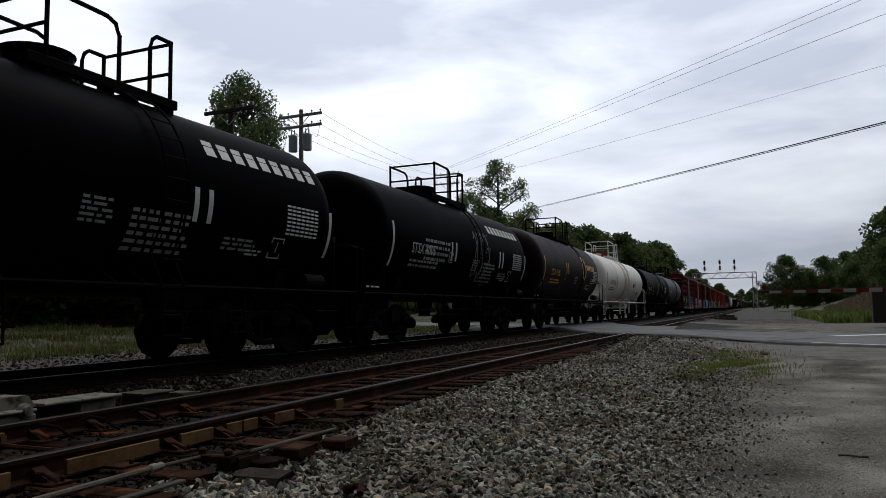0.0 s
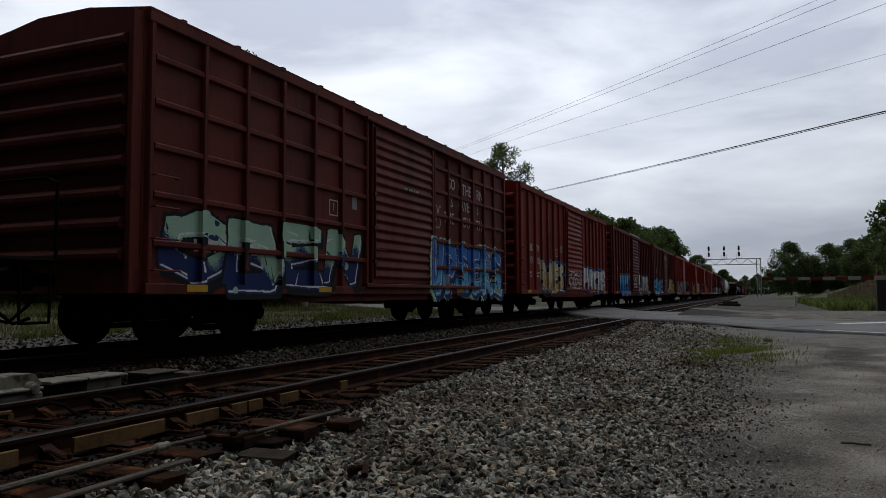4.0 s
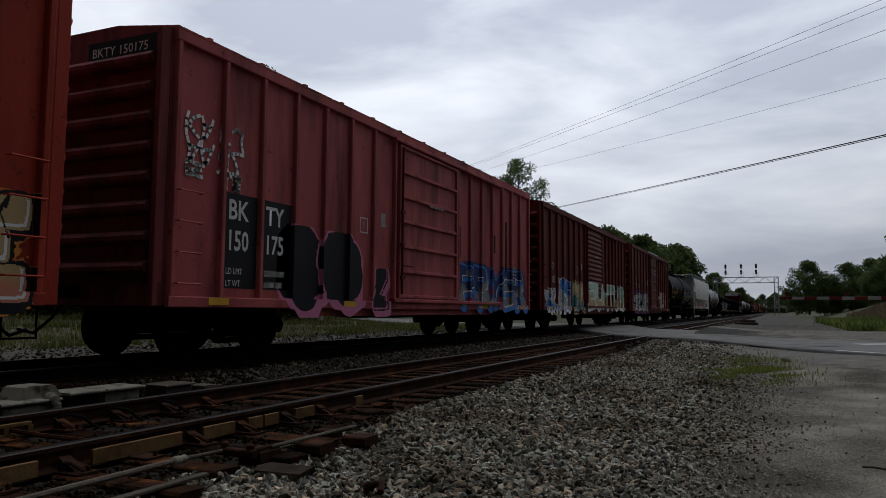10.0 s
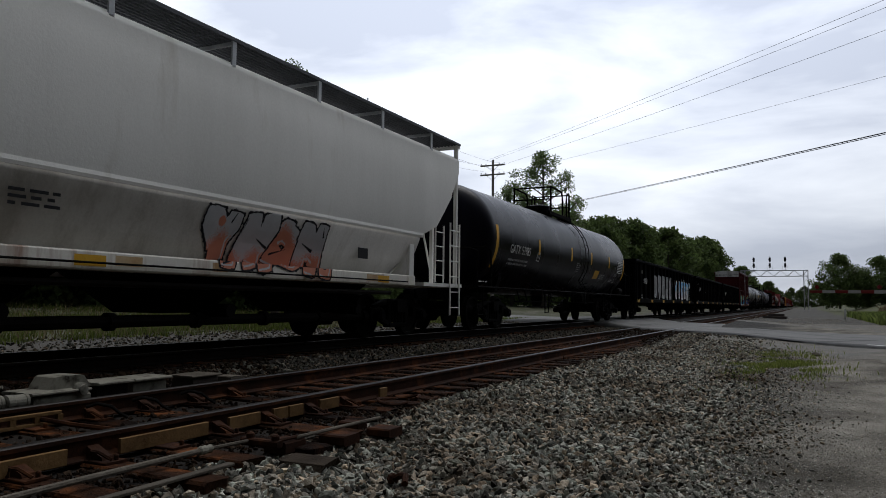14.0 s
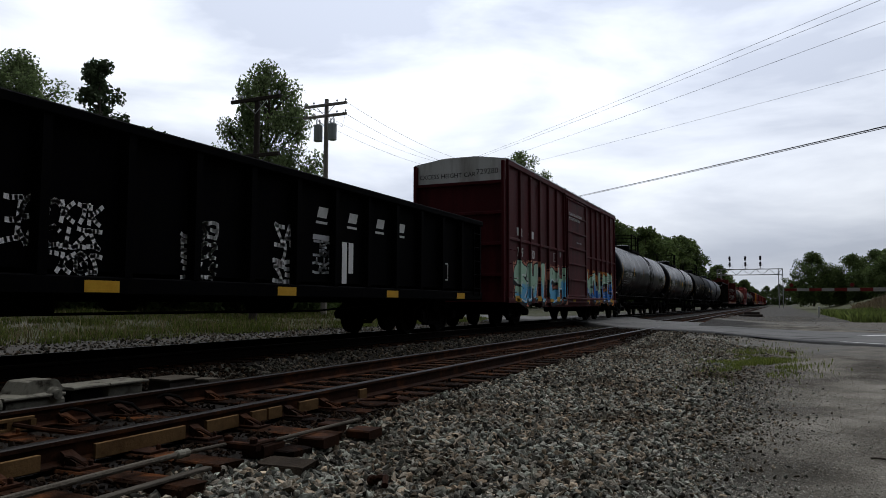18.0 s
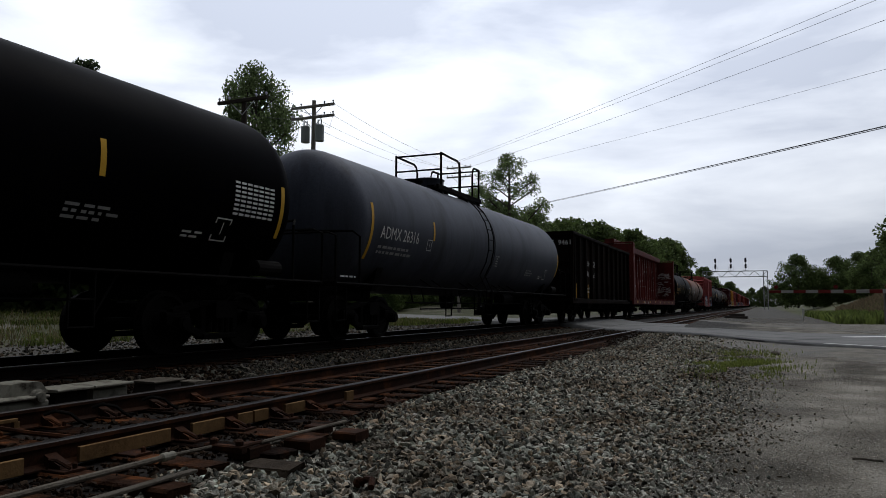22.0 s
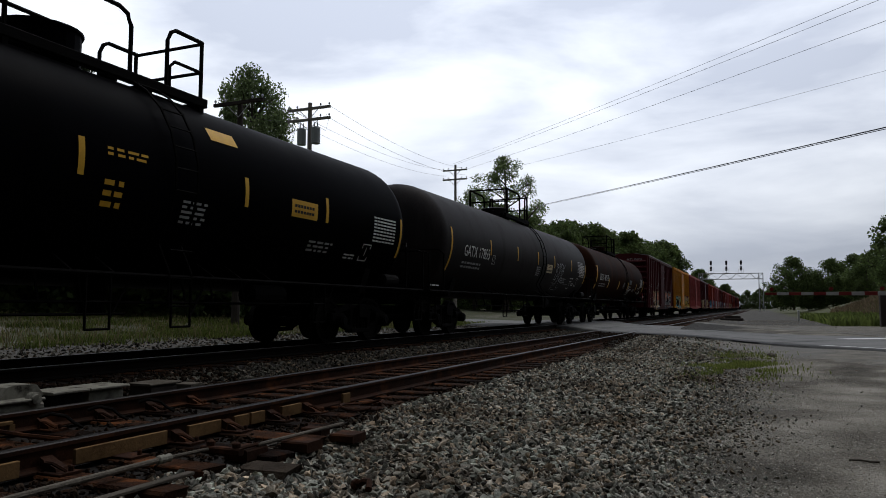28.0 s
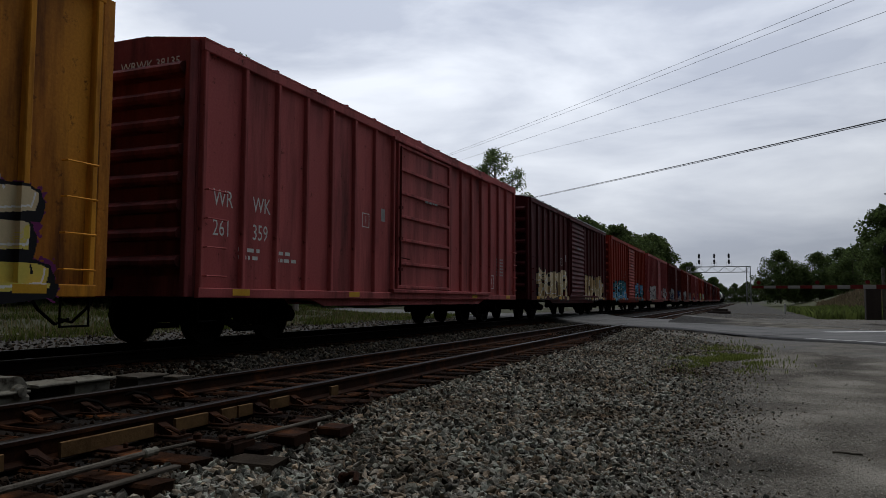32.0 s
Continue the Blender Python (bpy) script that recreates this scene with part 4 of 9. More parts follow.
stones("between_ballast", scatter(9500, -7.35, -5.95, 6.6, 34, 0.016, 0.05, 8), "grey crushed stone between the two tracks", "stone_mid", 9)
stones("grimy_ballast", scatter(5000, -7.5, -5.95, 2.0, 8.5, 0.016, 0.045, 18) + scatter(2500, -10.2, -7.4, 3.0, 30, 0.016, 0.045, 19), "dark crushed stone around the switch machine", "stone_dark", 20)
stones("pebbles", scatter(6500, -1.0, 3.6, 2.2, 15, 0.004, 0.011, 10), "small pebbles scattered over the packed dirt", "pebble", 11, True)
stones("far_ballast", scatter(6500, -15.2, -10.2, 3.0, 45, 0.018, 0.055, 12), "grey crushed stone beyond the far track", "stone_mid", 13)


def grit_bed(x, y, rnd):
    u = x + 0.5 * noise.noise(Vector((x * 0.5, y * 0.35, 7)))
    return not apron(x, y) and rnd.random() < smooth_step(-2.2, -0.9, u) * (1 - 0.96 * smooth_step(0.0, 2.0, u))


stones("grit", scatter(36000, -2.2, 3.0, 2.0, 8.0, 0.010, 0.022, 41, grit_bed) + scatter(22000, -2.2, 3.0, 8.0, 20, 0.012, 0.026, 42, grit_bed), "fine pale grit at the edge of the crushed stone", "grit", 43, True)
stones("rusty_ballast", scatter(5200, -3.75, -2.75, 4.5, 26, 0.014, 0.044, 44), "rust-dusted crushed stone beside the rails", "stone_mid", 45)


def past_road(n, x0, x1, y0, y1, r0, r1, seed):
    rnd = np.random.RandomState(seed)
    out = []
    while len(out) < n:
        x, y = rnd.uniform(x0, x1), rnd.uniform(y0, y1)
        if ROAD[0] * x + ROAD[1] * y > ROAD[3] + 0.3:
            out.append((x, y, rnd.uniform(r0, r1)))
    return out


stones("beyond_ballast", past_road(5000, -4.0, 6.0, 28, 62, 0.012, 0.035, 31), "dusty crushed stone past the crossing", "pebble", 32, True)

# ---- rolling stock; each car's origin lies on the rail top below its middle, +x is the side facing the near track ----
def wheel_mesh():
    bm = bmesh.new()
    r = 0.457
    lathe(bm, [(-0.072, r + 0.025), (-0.045, r + 0.025), (-0.035, r + 0.003), (0.07, r - 0.004), (0.07, r - 0.06), (0.03, r - 0.075), (0.0, 0.2), (0.06, 0.13), (0.07, 0.08), (0.07, 0.02)], 0, (0, 0, 0), 28)
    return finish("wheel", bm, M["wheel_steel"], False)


def side_frame_mesh():
    bm = bmesh.new()
    # cast frame: two pedestals, bowed top and bottom members, spring pocket, bearing caps
    for y0, y1, z0, z1 in ((-1.12, -0.66, 0.40, 0.62), (0.66, 1.12, 0.40, 0.62)):
        rbox(bm, 0.92, 1.06, y0, y1, z0, z1, 0.03)
    for s in (-1, 1):
        sweep(bm, [(s * 0.40, 0.70), (s * 1.0, 0.58), (s * 1.0, 0.66), (s * 0.40, 0.80)], 0, 0.93, 1.05)
        sweep(bm, [(s * 0.30, 0.20), (s * 0.85, 0.40), (s * 0.80, 0.48), (s * 0.30, 0.31)], 0, 0.93, 1.05)
        rbox(bm, 0.93, 1.05, s * 0.36 - 0.06, s * 0.36 + 0.06, 0.25, 0.78, 0.015)
        lathe(bm, [(0, 0.12), (0.16, 0.12), (0.17, 0.09), (0.19, 0.085)], 0, (1.03, s * 0.89, 0.457), 14)
    rbox(bm, 0.92, 1.06, -0.46, 0.46, 0.70, 0.79, 0.02)
    rbox(bm, 0.90, 1.08, -0.38, 0.38, 0.20, 0.29, 0.02)
    for k in (-0.2, -0.07, 0.07, 0.2):
        lathe(bm, [(0, 0.06), (0.06, 0.065), (0.12, 0.06), (0.18, 0.065), (0.24, 0.06)], 2, (0.99, k, 0.30), 10)
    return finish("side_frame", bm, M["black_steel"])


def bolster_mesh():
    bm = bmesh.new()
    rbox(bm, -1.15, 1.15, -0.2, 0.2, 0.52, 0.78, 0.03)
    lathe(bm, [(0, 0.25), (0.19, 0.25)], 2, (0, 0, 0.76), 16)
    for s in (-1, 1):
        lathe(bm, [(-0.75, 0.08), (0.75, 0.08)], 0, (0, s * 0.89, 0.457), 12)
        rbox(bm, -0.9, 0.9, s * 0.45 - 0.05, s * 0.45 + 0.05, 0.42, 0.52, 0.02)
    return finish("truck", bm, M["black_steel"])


WHEEL, FRAME, BOLSTER = wheel_mesh(), side_frame_mesh(), bolster_mesh()


def truck(car, y):
    t = obj("truck", BOLSTER, car, pose(0, y, RAIL_Z - TRAIN_Z))
    obj("side_frame", FRAME, t)
    obj("side_frame", FRAME, t, pose(0, 0, 0, 0, 0, 180))
    for sy in (-0.89, 0.89):
        obj("wheel", WHEEL, t, pose(0.745, sy, 0.457))
        obj("wheel", WHEEL, t, pose(-0.745, sy, 0.457, 0, 0, 180))


def coupler_mesh():
    bm = bmesh.new()
    rbox(bm, -0.09, 0.09, 0, 0.62, 0.78, 0.96, 0.02)
    rbox(bm, -0.16, 0.16, 0.5, 0.82, 0.72, 1.02, 0.05)
    tube(bm, [(0.28, 0, 0.85), (0.3, 0.25, 0.5), (0.25, 0.55, 0.3), (0.15, 0.85, 0.36)], 0.022)
    return finish("coupler", bm, M["black_steel"])


COUPLER = coupler_mesh()


def ends_gear(car, half, truck_at):
    truck(car, -truck_at)
    truck(car, truck_at)
    obj("coupler", COUPLER, car, pose(0, half, 0))
    obj("coupler", COUPLER, car, pose(0, -half, 0, 0, 0, 180))


def ladder(name, car, x, y, z0, z1, mat, width=0.42, rungs=None, m=None):
    bm = bmesh.new()
    for s in (0, width):
        box(bm, x, x + 0.03, y + s - 0.015, y + s + 0.015, z0, z1)
    n = rungs or max(2, int((z1 - z0) / 0.42) + 1)
    for k in range(n):
        z = z0 + (z1 - z0) * (k + 0.5) / n
        tube(bm, [(x + 0.015, y, z), (x + 0.015, y + width, z)], 0.013, 5)
    return part(name, bm, mat, car)


CARS = []
LAYOUT = {}


def start_car(name, near, far, label, category="freight car"):
    car = empty(name, pose(TRAIN_X, (near + far) / 2, TRAIN_Z), label, category, "cars of the freight train")
    CARS.append((car, (near + far) / 2))
    return car, (far - near) / 2


def boxcar(near, far, paint, label, door="ribbed", eave=4.45, door_at=0.2, door_w=3.2, posts=7, end_paint=None, ends="ribbed", top_white=False, belt=(), wall_paint=None):
    """door: 'ribbed' or 'panel'. belt: heights of horizontal side stringers."""
    car, h = start_car("boxcar", near, far, label)
    P = M[paint]
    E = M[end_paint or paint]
    sill, px, tx = 0.68, 1.50, 1.575
    d0, d1 = door_at - door_w / 2, door_at + door_w / 2

    def wall():
        bm = bmesh.new()
        box(bm, px - 0.04, px, -h + 0.02, h - 0.02, sill, eave - 0.02)
        return finish("side_wall", bm, M[wall_paint or paint])

    def chord(z0, z1):
        bm = bmesh.new()
        rbox(bm, px - 0.01, tx, -h, h, z0, z1, 0.012)
        return finish("chord", bm, P)

    def stringer(ya, yb, z):
        bm = bmesh.new()
        rbox(bm, px - 0.01, tx - 0.02, ya, yb, z, z + 0.09, 0.015)
        return bm

    def floor_mesh():
        bm = bmesh.new()
        box(bm, -px + 0.04, px - 0.04, -h + 0.05, h - 0.05, 1.02, 1.12)
        return finish("floor", bm, M["black_steel"])

    def belly():
        bm = bmesh.new()
        sweep(bm, [(-h * 0.62, sill), (h * 0.62, sill), (h * 0.55, sill - 0.15), (-h * 0.55, sill - 0.15)], 0, px - 0.06, px - 0.01)
        return finish("side_sill", bm, P)

    def roof():
        bm = bmesh.new()
        sweep(bm, [(-tx, eave), (tx, eave), (tx, eave + 0.03), (0.6, eave + 0.17), (-0.6, eave + 0.17), (-tx, eave + 0.03)], 1, -h, h)
        k = -h + 0.6
        while k < h:
            sweep(bm, [(-tx, eave + 0.028), (-0.6, eave + 0.168), (0.6, eave + 0.168), (tx, eave + 0.028), (tx, eave + 0.06), (0.6, eave + 0.205), (-0.6, eave + 0.205), (-tx, eave + 0.06)], 1, k, k + 0.07)
            k += 1.18
        return finish("roof", bm, M["galv"] if paint in ("maroon",) else P)

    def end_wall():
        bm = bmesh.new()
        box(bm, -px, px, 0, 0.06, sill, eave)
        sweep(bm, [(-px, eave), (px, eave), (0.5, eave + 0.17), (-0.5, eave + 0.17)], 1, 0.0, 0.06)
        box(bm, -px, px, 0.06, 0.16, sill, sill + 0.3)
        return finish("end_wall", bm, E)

    def end_rib():
        bm = bmesh.new()
        w = (eave - sill - 0.55) / 8 * 0.26
        sweep(bm, [(0.06, -w * 0.85), (0.27, -w * 0.8), (0.32, -w * 0.45), (0.33, w * 0.1), (0.29, w * 0.6), (0.2, w * 0.9), (0.06, w)], 0, -px + 0.1, px - 0.1)
        return finish("end_rib", bm, E)

    def end_stringer():
        bm = bmesh.new()
        rbox(bm, -px, px, 0.06, 0.15, 0, 0.1, 0.012)
        return finish("end_rib", bm, E)

    def corner_post():
        bm = bmesh.new()
        rbox(bm, -0.045, 0.045, 0.06, 0.24, sill, eave - 0.05, 0.01)
        return finish("corner_post", bm, E)

    def dress_end(wall_ob):
        z0, z1 = sill + 0.3, eave - 0.25
        n = 8 if ends == "ribbed" else 4
        rib = cached(("er", paint, end_paint, eave, ends), end_rib if ends == "ribbed" else end_stringer)
        for k in range(n):
            obj("end_rib", rib, wall_ob, pose(0, 0, z0 + (z1 - z0) * (k + 0.5) / n))
        for s in (-1, 1):
            obj("corner_post", cached(("cp", paint, end_paint, eave), corner_post), wall_ob, pose(s * (px - 0.045), 0, 0))

    key = (paint, end_paint, round(h, 1), door, eave, belt, ends)
    for turn in (0, 180):
        m = pose(0, 0, 0, 0, 0, turn)
        obj("side_wall", cached(("w", paint, h, eave), wall), car, m)
        obj("top_chord", cached(("tc", paint, h, eave), lambda: chord(eave - 0.16, eave)), car, m)
        obj("bottom_chord", cached(("bc", paint, h), lambda: chord(sill - 0.02, sill + 0.13)), car, m)
        obj("side_sill", cached(("ss", paint, h), belly), car, m)
    obj("floor", cached(("fl", h), floor_mesh), car)
    for z in belt:
        part("stringer", stringer(-h + 0.14, d0 - 0.1, z), P, car)
        part("stringer", stringer(d1 + 0.1, h - 0.14, z), P, car)
    obj("roof", cached(("r", paint, h, eave), roof), car)
    ew = cached(("e",) + key, end_wall)
    dress_end(obj("end_wall", ew, car, pose(0, h - 0.02, 0)))
    dress_end(obj("end_wall", ew, car, pose(0, -h + 0.02, 0, 0, 0, 180)))
    if top_white:
        bm = bmesh.new()
        sweep(bm, [(-px, eave - 0.62), (px, eave - 0.62), (px, eave), (0.6, eave + 0.16), (-0.6, eave + 0.16), (-px, eave)], 1, -h - 0.05, -h - 0.04)
        part("white_band", bm, M["end_white"], car, "white painted band across the car end")

    # side posts
    def post():
        bm = bmesh.new()
        sweep(bm, [(px, -0.06), (tx - 0.02, -0.045), (tx - 0.005, -0.03), (tx - 0.005, 0.03), (tx - 0.02, 0.045), (px, 0.06)], 2, sill + 0.13, eave - 0.16)
        return finish("side_post", bm, P)
    pm = cached(("p", paint, eave), post)
    ys = [-h + 0.07, h - 0.07, d0 - 0.12, d1 + 0.12]
    for k in range(1, posts):
        ys.append(-h + 0.14 + (d0 - 0.12 + h - 0.14) * k / posts)
    for k in range(1, posts):
        ys.append(d1 + 0.12 + (h - 0.14 - d1 - 0.12) * k / posts)
    for y in ys:
        obj("side_post", pm, car, pose(0, y, 0))
    LAYOUT[car.name] = (ys, px, tx, d0, d1)

    # sliding door with its frame posts
    def door_mesh():
        bm = bmesh.new()
        z0, z1 = sill + 0.22, eave - 0.24
        box(bm, px, px + 0.05, -door_w / 2, door_w / 2, z0, z1)
        if door == "ribbed":
            n, prof = 16, [(px + 0.045, z0 + 0.06)]
            dz = (z1 - z0 - 0.16) / n
            for k in range(n):
                z = z0 + 0.08 + k * dz
                prof += [(px + 0.055, z), (px + 0.095, z + dz * 0.3), (px + 0.09, z + dz * 0.45), (px + 0.055, z + dz * 0.9)]
            prof += [(px + 0.045, z1 - 0.06)]
            sweep(bm, prof, 1, -door_w / 2 + 0.1, door_w / 2 - 0.1)
        bmesh.ops.recalc_face_normals(bm, faces=bm.faces[:])
        return finish("door", bm, P)
    dr = obj("door", cached(("d", paint, door, door_w, eave), door_mesh), car, pose(0, door_at, 0))

    def stile_mesh():
        bm = bmesh.new()
        rbox(bm, px + 0.05, px + 0.1, -0.05, 0.05, sill + 0.22, eave - 0.24, 0.008)
        return finish("door_stile", bm, P)
    for s in (-1, 1):
        obj("door_stile", cached(("ds", paint, eave), stile_mesh), dr, pose(0, s * (door_w / 2 - 0.06), 0))
    if door != "ribbed":
        def door_rib():
            bm = bmesh.new()
            rbox(bm, px + 0.05, px + 0.1, -door_w / 2 + 0.1, door_w / 2 - 0.1, 0, 0.07, 0.008)
            return finish("door_rib", bm, P)
        for k in range(7):
            obj("door_rib", cached(("dr", paint, door_w), door_rib), dr, pose(0, 0, sill + 0.22 + (eave - sill - 0.53) * k / 6))

    def lock_mesh():
        bm = bmesh.new()
        tube(bm, [(px + 0.12, -door_w / 2 + 0.1, sill + 0.3), (px + 0.12, -door_w / 2 + 0.1, eave - 0.3)], 0.022)
        for z in (1.3, 2.0, 2.7):
            box(bm, px + 0.09, px + 0.15, -door_w / 2 + 0.03, -door_w / 2 + 0.17, z, z + 0.07)
        tube(bm, [(px + 0.13, -door_w / 2 + 0.1, 1.6), (px + 0.14, -door_w / 2 + 0.55, 1.58)], 0.018)
        return finish("lock_rod", bm, M["oxide_dark"] if paint.startswith("oxide") else P)
    obj("lock_rod", cached(("l", paint, door_w, eave), lock_mesh), dr)

    def track_mesh(z):
        bm = bmesh.new()
        rbox(bm, px, tx + 0.06, d0 - 0.25, d1 + min(door_w, h - d1 - 0.3), z, z + 0.08, 0.012)
        return finish("door_track", bm, P)
    obj("door_track", cached(("t", paint, door_w, h, d0), lambda: track_mesh(sill + 0.12)), car)
    obj("door_track", cached(("tt", paint, door_w, h, eave, d0), lambda: track_mesh(eave - 0.22)), car)
    # ladders and grab irons
    def iron():
        bm = bmesh.new()
        tube(bm, [(tx - 0.02, 0.0, 0.0), (tx + 0.06, 0.0, 0.0), (tx + 0.06, 0.44, 0.0), (tx - 0.02, 0.44, 0.0)], 0.012, 5)
        return finish("grab_iron", bm, P)
    for ya in (-h + 0.08, h - 0.52):
        for k in range(4):
            obj("grab_iron", cached(("gi", paint), iron), car, pose(0, ya, 0.98 + 0.42 * k))
    for s in (-1, 1):
        bm = bmesh.new()
        ya = s * (h - 0.05)
        yb = s * (h - 0.45)
        tube(bm, [(tx - 0.05, ya, sill), (tx - 0.05, ya, 0.32), (tx - 0.05, yb, 0.32), (tx - 0.05, yb, sill)], 0.018, 5)
        part("step_iron", bm, M["black_steel"], car)
    underframe(car, h, 0.62)
    ends_gear(car, h, h - 2.0)
    return car, h


def underframe(car, h, z):
    def mk():
        bm = bmesh.new()
        rbox(bm, -0.35, 0.35, -h + 0.1, h - 0.1, z + 0.05, 1.0, 0.03)
        for y in (-h * 0.45, -h * 0.15, h * 0.15, h * 0.45):
            box(bm, -1.4, 1.4, y - 0.06, y + 0.06, 0.85, 1.02)
        lathe(bm, [(-0.5, 0.12), (-0.45, 0.2), (0.45, 0.2), (0.5, 0.12)], 1, (0.75, h * 0.2, 0.66), 14)
        lathe(bm, [(-0.25, 0.1), (-0.2, 0.15), (0.2, 0.15), (0.25, 0.1)], 1, (0.8, -h * 0.12, 0.68), 12)
        rbox(bm, 0.7, 1.1, -h * 0.32, -h * 0.24, 0.5, 0.8, 0.03)
        tube(bm, [(1.05, -h * 0.6, 0.62), (1.05, -h * 0.3, 0.5), (1.05, h * 0.3, 0.5), (1.05, h * 0.6, 0.64)], 0.02, 5)
        tube(bm, [(0.6, -h + 0.6, 0.72), (0.6, h - 0.6, 0.72)], 0.02, 5)
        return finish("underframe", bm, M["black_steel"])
    obj("underframe", cached(("u", round(h, 1), z), mk), car)


def tank_profile(h, r, head=0.75):
    """Dished heads and a straight shell with rings close to each seam."""
    prof = [(-h + head * (1 - math.cos(math.pi / 2 * k / 10)), max(0.02, r * math.sin(math.pi / 2 * k / 10) ** 0.8)) for k in range(11)]
    prof.append((-h + head + 0.08, r))
    n = max(3, int((2 * h - 2 * head) / 2.2))
    middle = [(-h + head + (2 * h - 2 * head) * k / n, r) for k in range(1, n)]
    return prof + middle + [(-u, w) for u, w in reversed(prof)]


def tank_car(near, far, paint, label, r=1.5, zc=2.42, stripes=(), rail_style="arch", bands=(), frame_paint="black_steel", top=(-1.2, 0.4, 1.0, 1.8), valve=None, name="tank_car"):
    """near and far are the tank's own ends."""
    car, h = start_car(name, near, far, label, "tank car")
    P = M[paint]

    def shell():
        bm = bmesh.new()
        lathe(bm, [(u, w) for u, w in tank_profile(h, r)], 1, (0, 0, zc), 56)
        me = finish("tank", bm, P, True)
        return me
    obj("tank", cached(("tk", paint, h, r, zc), shell), car)
    for y in bands:
        bm = bmesh.new()
        lathe(bm, [(-0.09, r), (-0.09, r + 0.02), (0.09, r + 0.02), (0.09, r)], 1, (0, y, zc), 56)
        part("band", bm, P, car)
    # stub sills, bolsters, walkway and running rail
    F = M[frame_paint]
    zb = zc - r
    for s in (-1, 1):
        bm = bmesh.new()
        y0, y1 = sorted((s * (h + 0.35), s * (h - 3.0)))
        rbox(bm, -0.33, 0.33, y0, y1, 0.72, max(zb + 0.12, 1.05), 0.03)
        part("stub_sill", bm, F, car)
        bm = bmesh.new()
        y0, y1 = sorted((s * (h + 0.45), s * (h - 0.35)))
        box(bm, -1.5, 1.5, y0, y1, 1.02, 1.08)
        part("end_deck", bm, F, car)
        bm = bmesh.new()
        sweep(bm, [(-1.25, 1.45), (-0.7, zb + 0.02), (0.7, zb + 0.02), (1.25, 1.45), (1.1, 0.95), (-1.1, 0.95)], 1, s * (h - 1.8) - 0.12, s * (h - 1.8) + 0.12)
        part("saddle", bm, F, car)
        bm = bmesh.new()
        tube(bm, [(s * 1.5, -h - 0.4, 1.05), (s * 1.5, h + 0.4, 1.05)], 0.03)
        part("running_rail", bm, F, car)
    for s in (-1, 1):
        bm = bmesh.new()
        y = s * (h + 0.42)
        tube(bm, [(1.5, y - s * 0.9, 1.05), (1.5, y - s * 0.9, 2.0), (1.42, y - s * 0.75, 2.1), (0.4, y - s * 0.35, 2.1)], 0.022)
        tube(bm, [(1.5, y, 1.05), (1.5, y, 1.95), (1.3, y, 2.02), (-1.3, y, 2.02), (-1.5, y, 1.95), (-1.5, y, 1.05)], 0.022)
        for yy in (y - s * 0.05, y - s * 0.42):
            tube(bm, [(1.48, yy, 1.05), (1.48, yy, 0.34)], 0.018, 5)
        tube(bm, [(1.48, y - s * 0.05, 0.35), (1.48, y - s * 0.42, 0.35)], 0.018, 5)
        part("end_rail", bm, F, car)
    # top platform, valve housing and safety rails: a long arch, a gap at the ladder, an end hoop
    zt = zc + r
    t0, t1, t2, t3 = top
    for x in (-0.62, 0.42):
        bm = bmesh.new()
        for k in range(6):
            box(bm, x + k * 0.04, x + k * 0.04 + 0.014, t0 - 0.3, t3 + 0.08, zt - 0.02, zt + 0.02)
        for k in range(int((t3 - t0 + 0.3) / 0.25)):
            box(bm, x, x + 0.214, t0 - 0.28 + k * 0.25, t0 - 0.25 + k * 0.25, zt - 0.015, zt + 0.015)
        part("walkway", bm, F, car)
    for y in (t0, (t1 + t2) / 2, t3):
        bm = bmesh.new()
        rbox(bm, -0.74, 0.74, y - 0.04, y + 0.04, zt - 0.22, zt - 0.03, 0.01)
        part("walkway_support", bm, F, car)
    for x in (-0.76, 0.69):
        bm = bmesh.new()
        rbox(bm, x, x + 0.07, t0 - 0.3, t3 + 0.1, zt - 0.1, zt + 0.04, 0.01)
        part("toe_board", bm, F, car)
    vy, vr, vh = valve or (t1 - 0.75, 0.46, 0.34)
    bm = bmesh.new()
    lathe(bm, [(-0.05, vr), (vh * 0.9, vr), (vh * 0.92, vr * 1.06), (vh, vr * 1.06), (vh + 0.03, vr * 0.85), (vh + 0.06, 0.08)], 2, (0, vy, zt - 0.02), 22)
    part("valve_housing", bm, P if paint != "tank_white" else M["tank_rusty"], car)
    bm = bmesh.new()
    lathe(bm, [(-0.05, 0.24), (0.12, 0.24), (0.13, 0.29), (0.19, 0.29), (0.22, 0.05)], 2, (0, vy - 1.0, zt - 0.02), 16)
    part("manway", bm, F, car)
    bm = bmesh.new()
    lathe(bm, [(-0.05, 0.1), (0.14, 0.1), (0.15, 0.15), (0.22, 0.15), (0.24, 0.05)], 2, (0.05, vy + 1.15, zt - 0.02), 10)
    part("vent", bm, F, car)
    up = zt + 0.95
    for x in (0.7, -0.7):
        bm = bmesh.new()
        tube(bm, [(x, t0, zt - 0.25), (x, t0, up - 0.02)], 0.032)
        tube(bm, [(x, t0 - 0.02, up), (x, t1 - 0.22, up - 0.02), (x, t1 - 0.07, up - 0.08), (x, t1, up - 0.24), (x, t1, zt - 0.12)], 0.032)
        part("safety_arch", bm, F, car)
        bm = bmesh.new()
        c = min(0.16, (t3 - t2) * 0.3)
        tube(bm, [(x, t2, zt - 0.12), (x, t2, up - 0.2), (x, t2 + c * 0.4, up - 0.06), (x, t2 + c, up), (x, t3 + 0.02, up)], 0.032)
        tube(bm, [(x, t3, up), (x, t3, zt - 0.3)], 0.032)
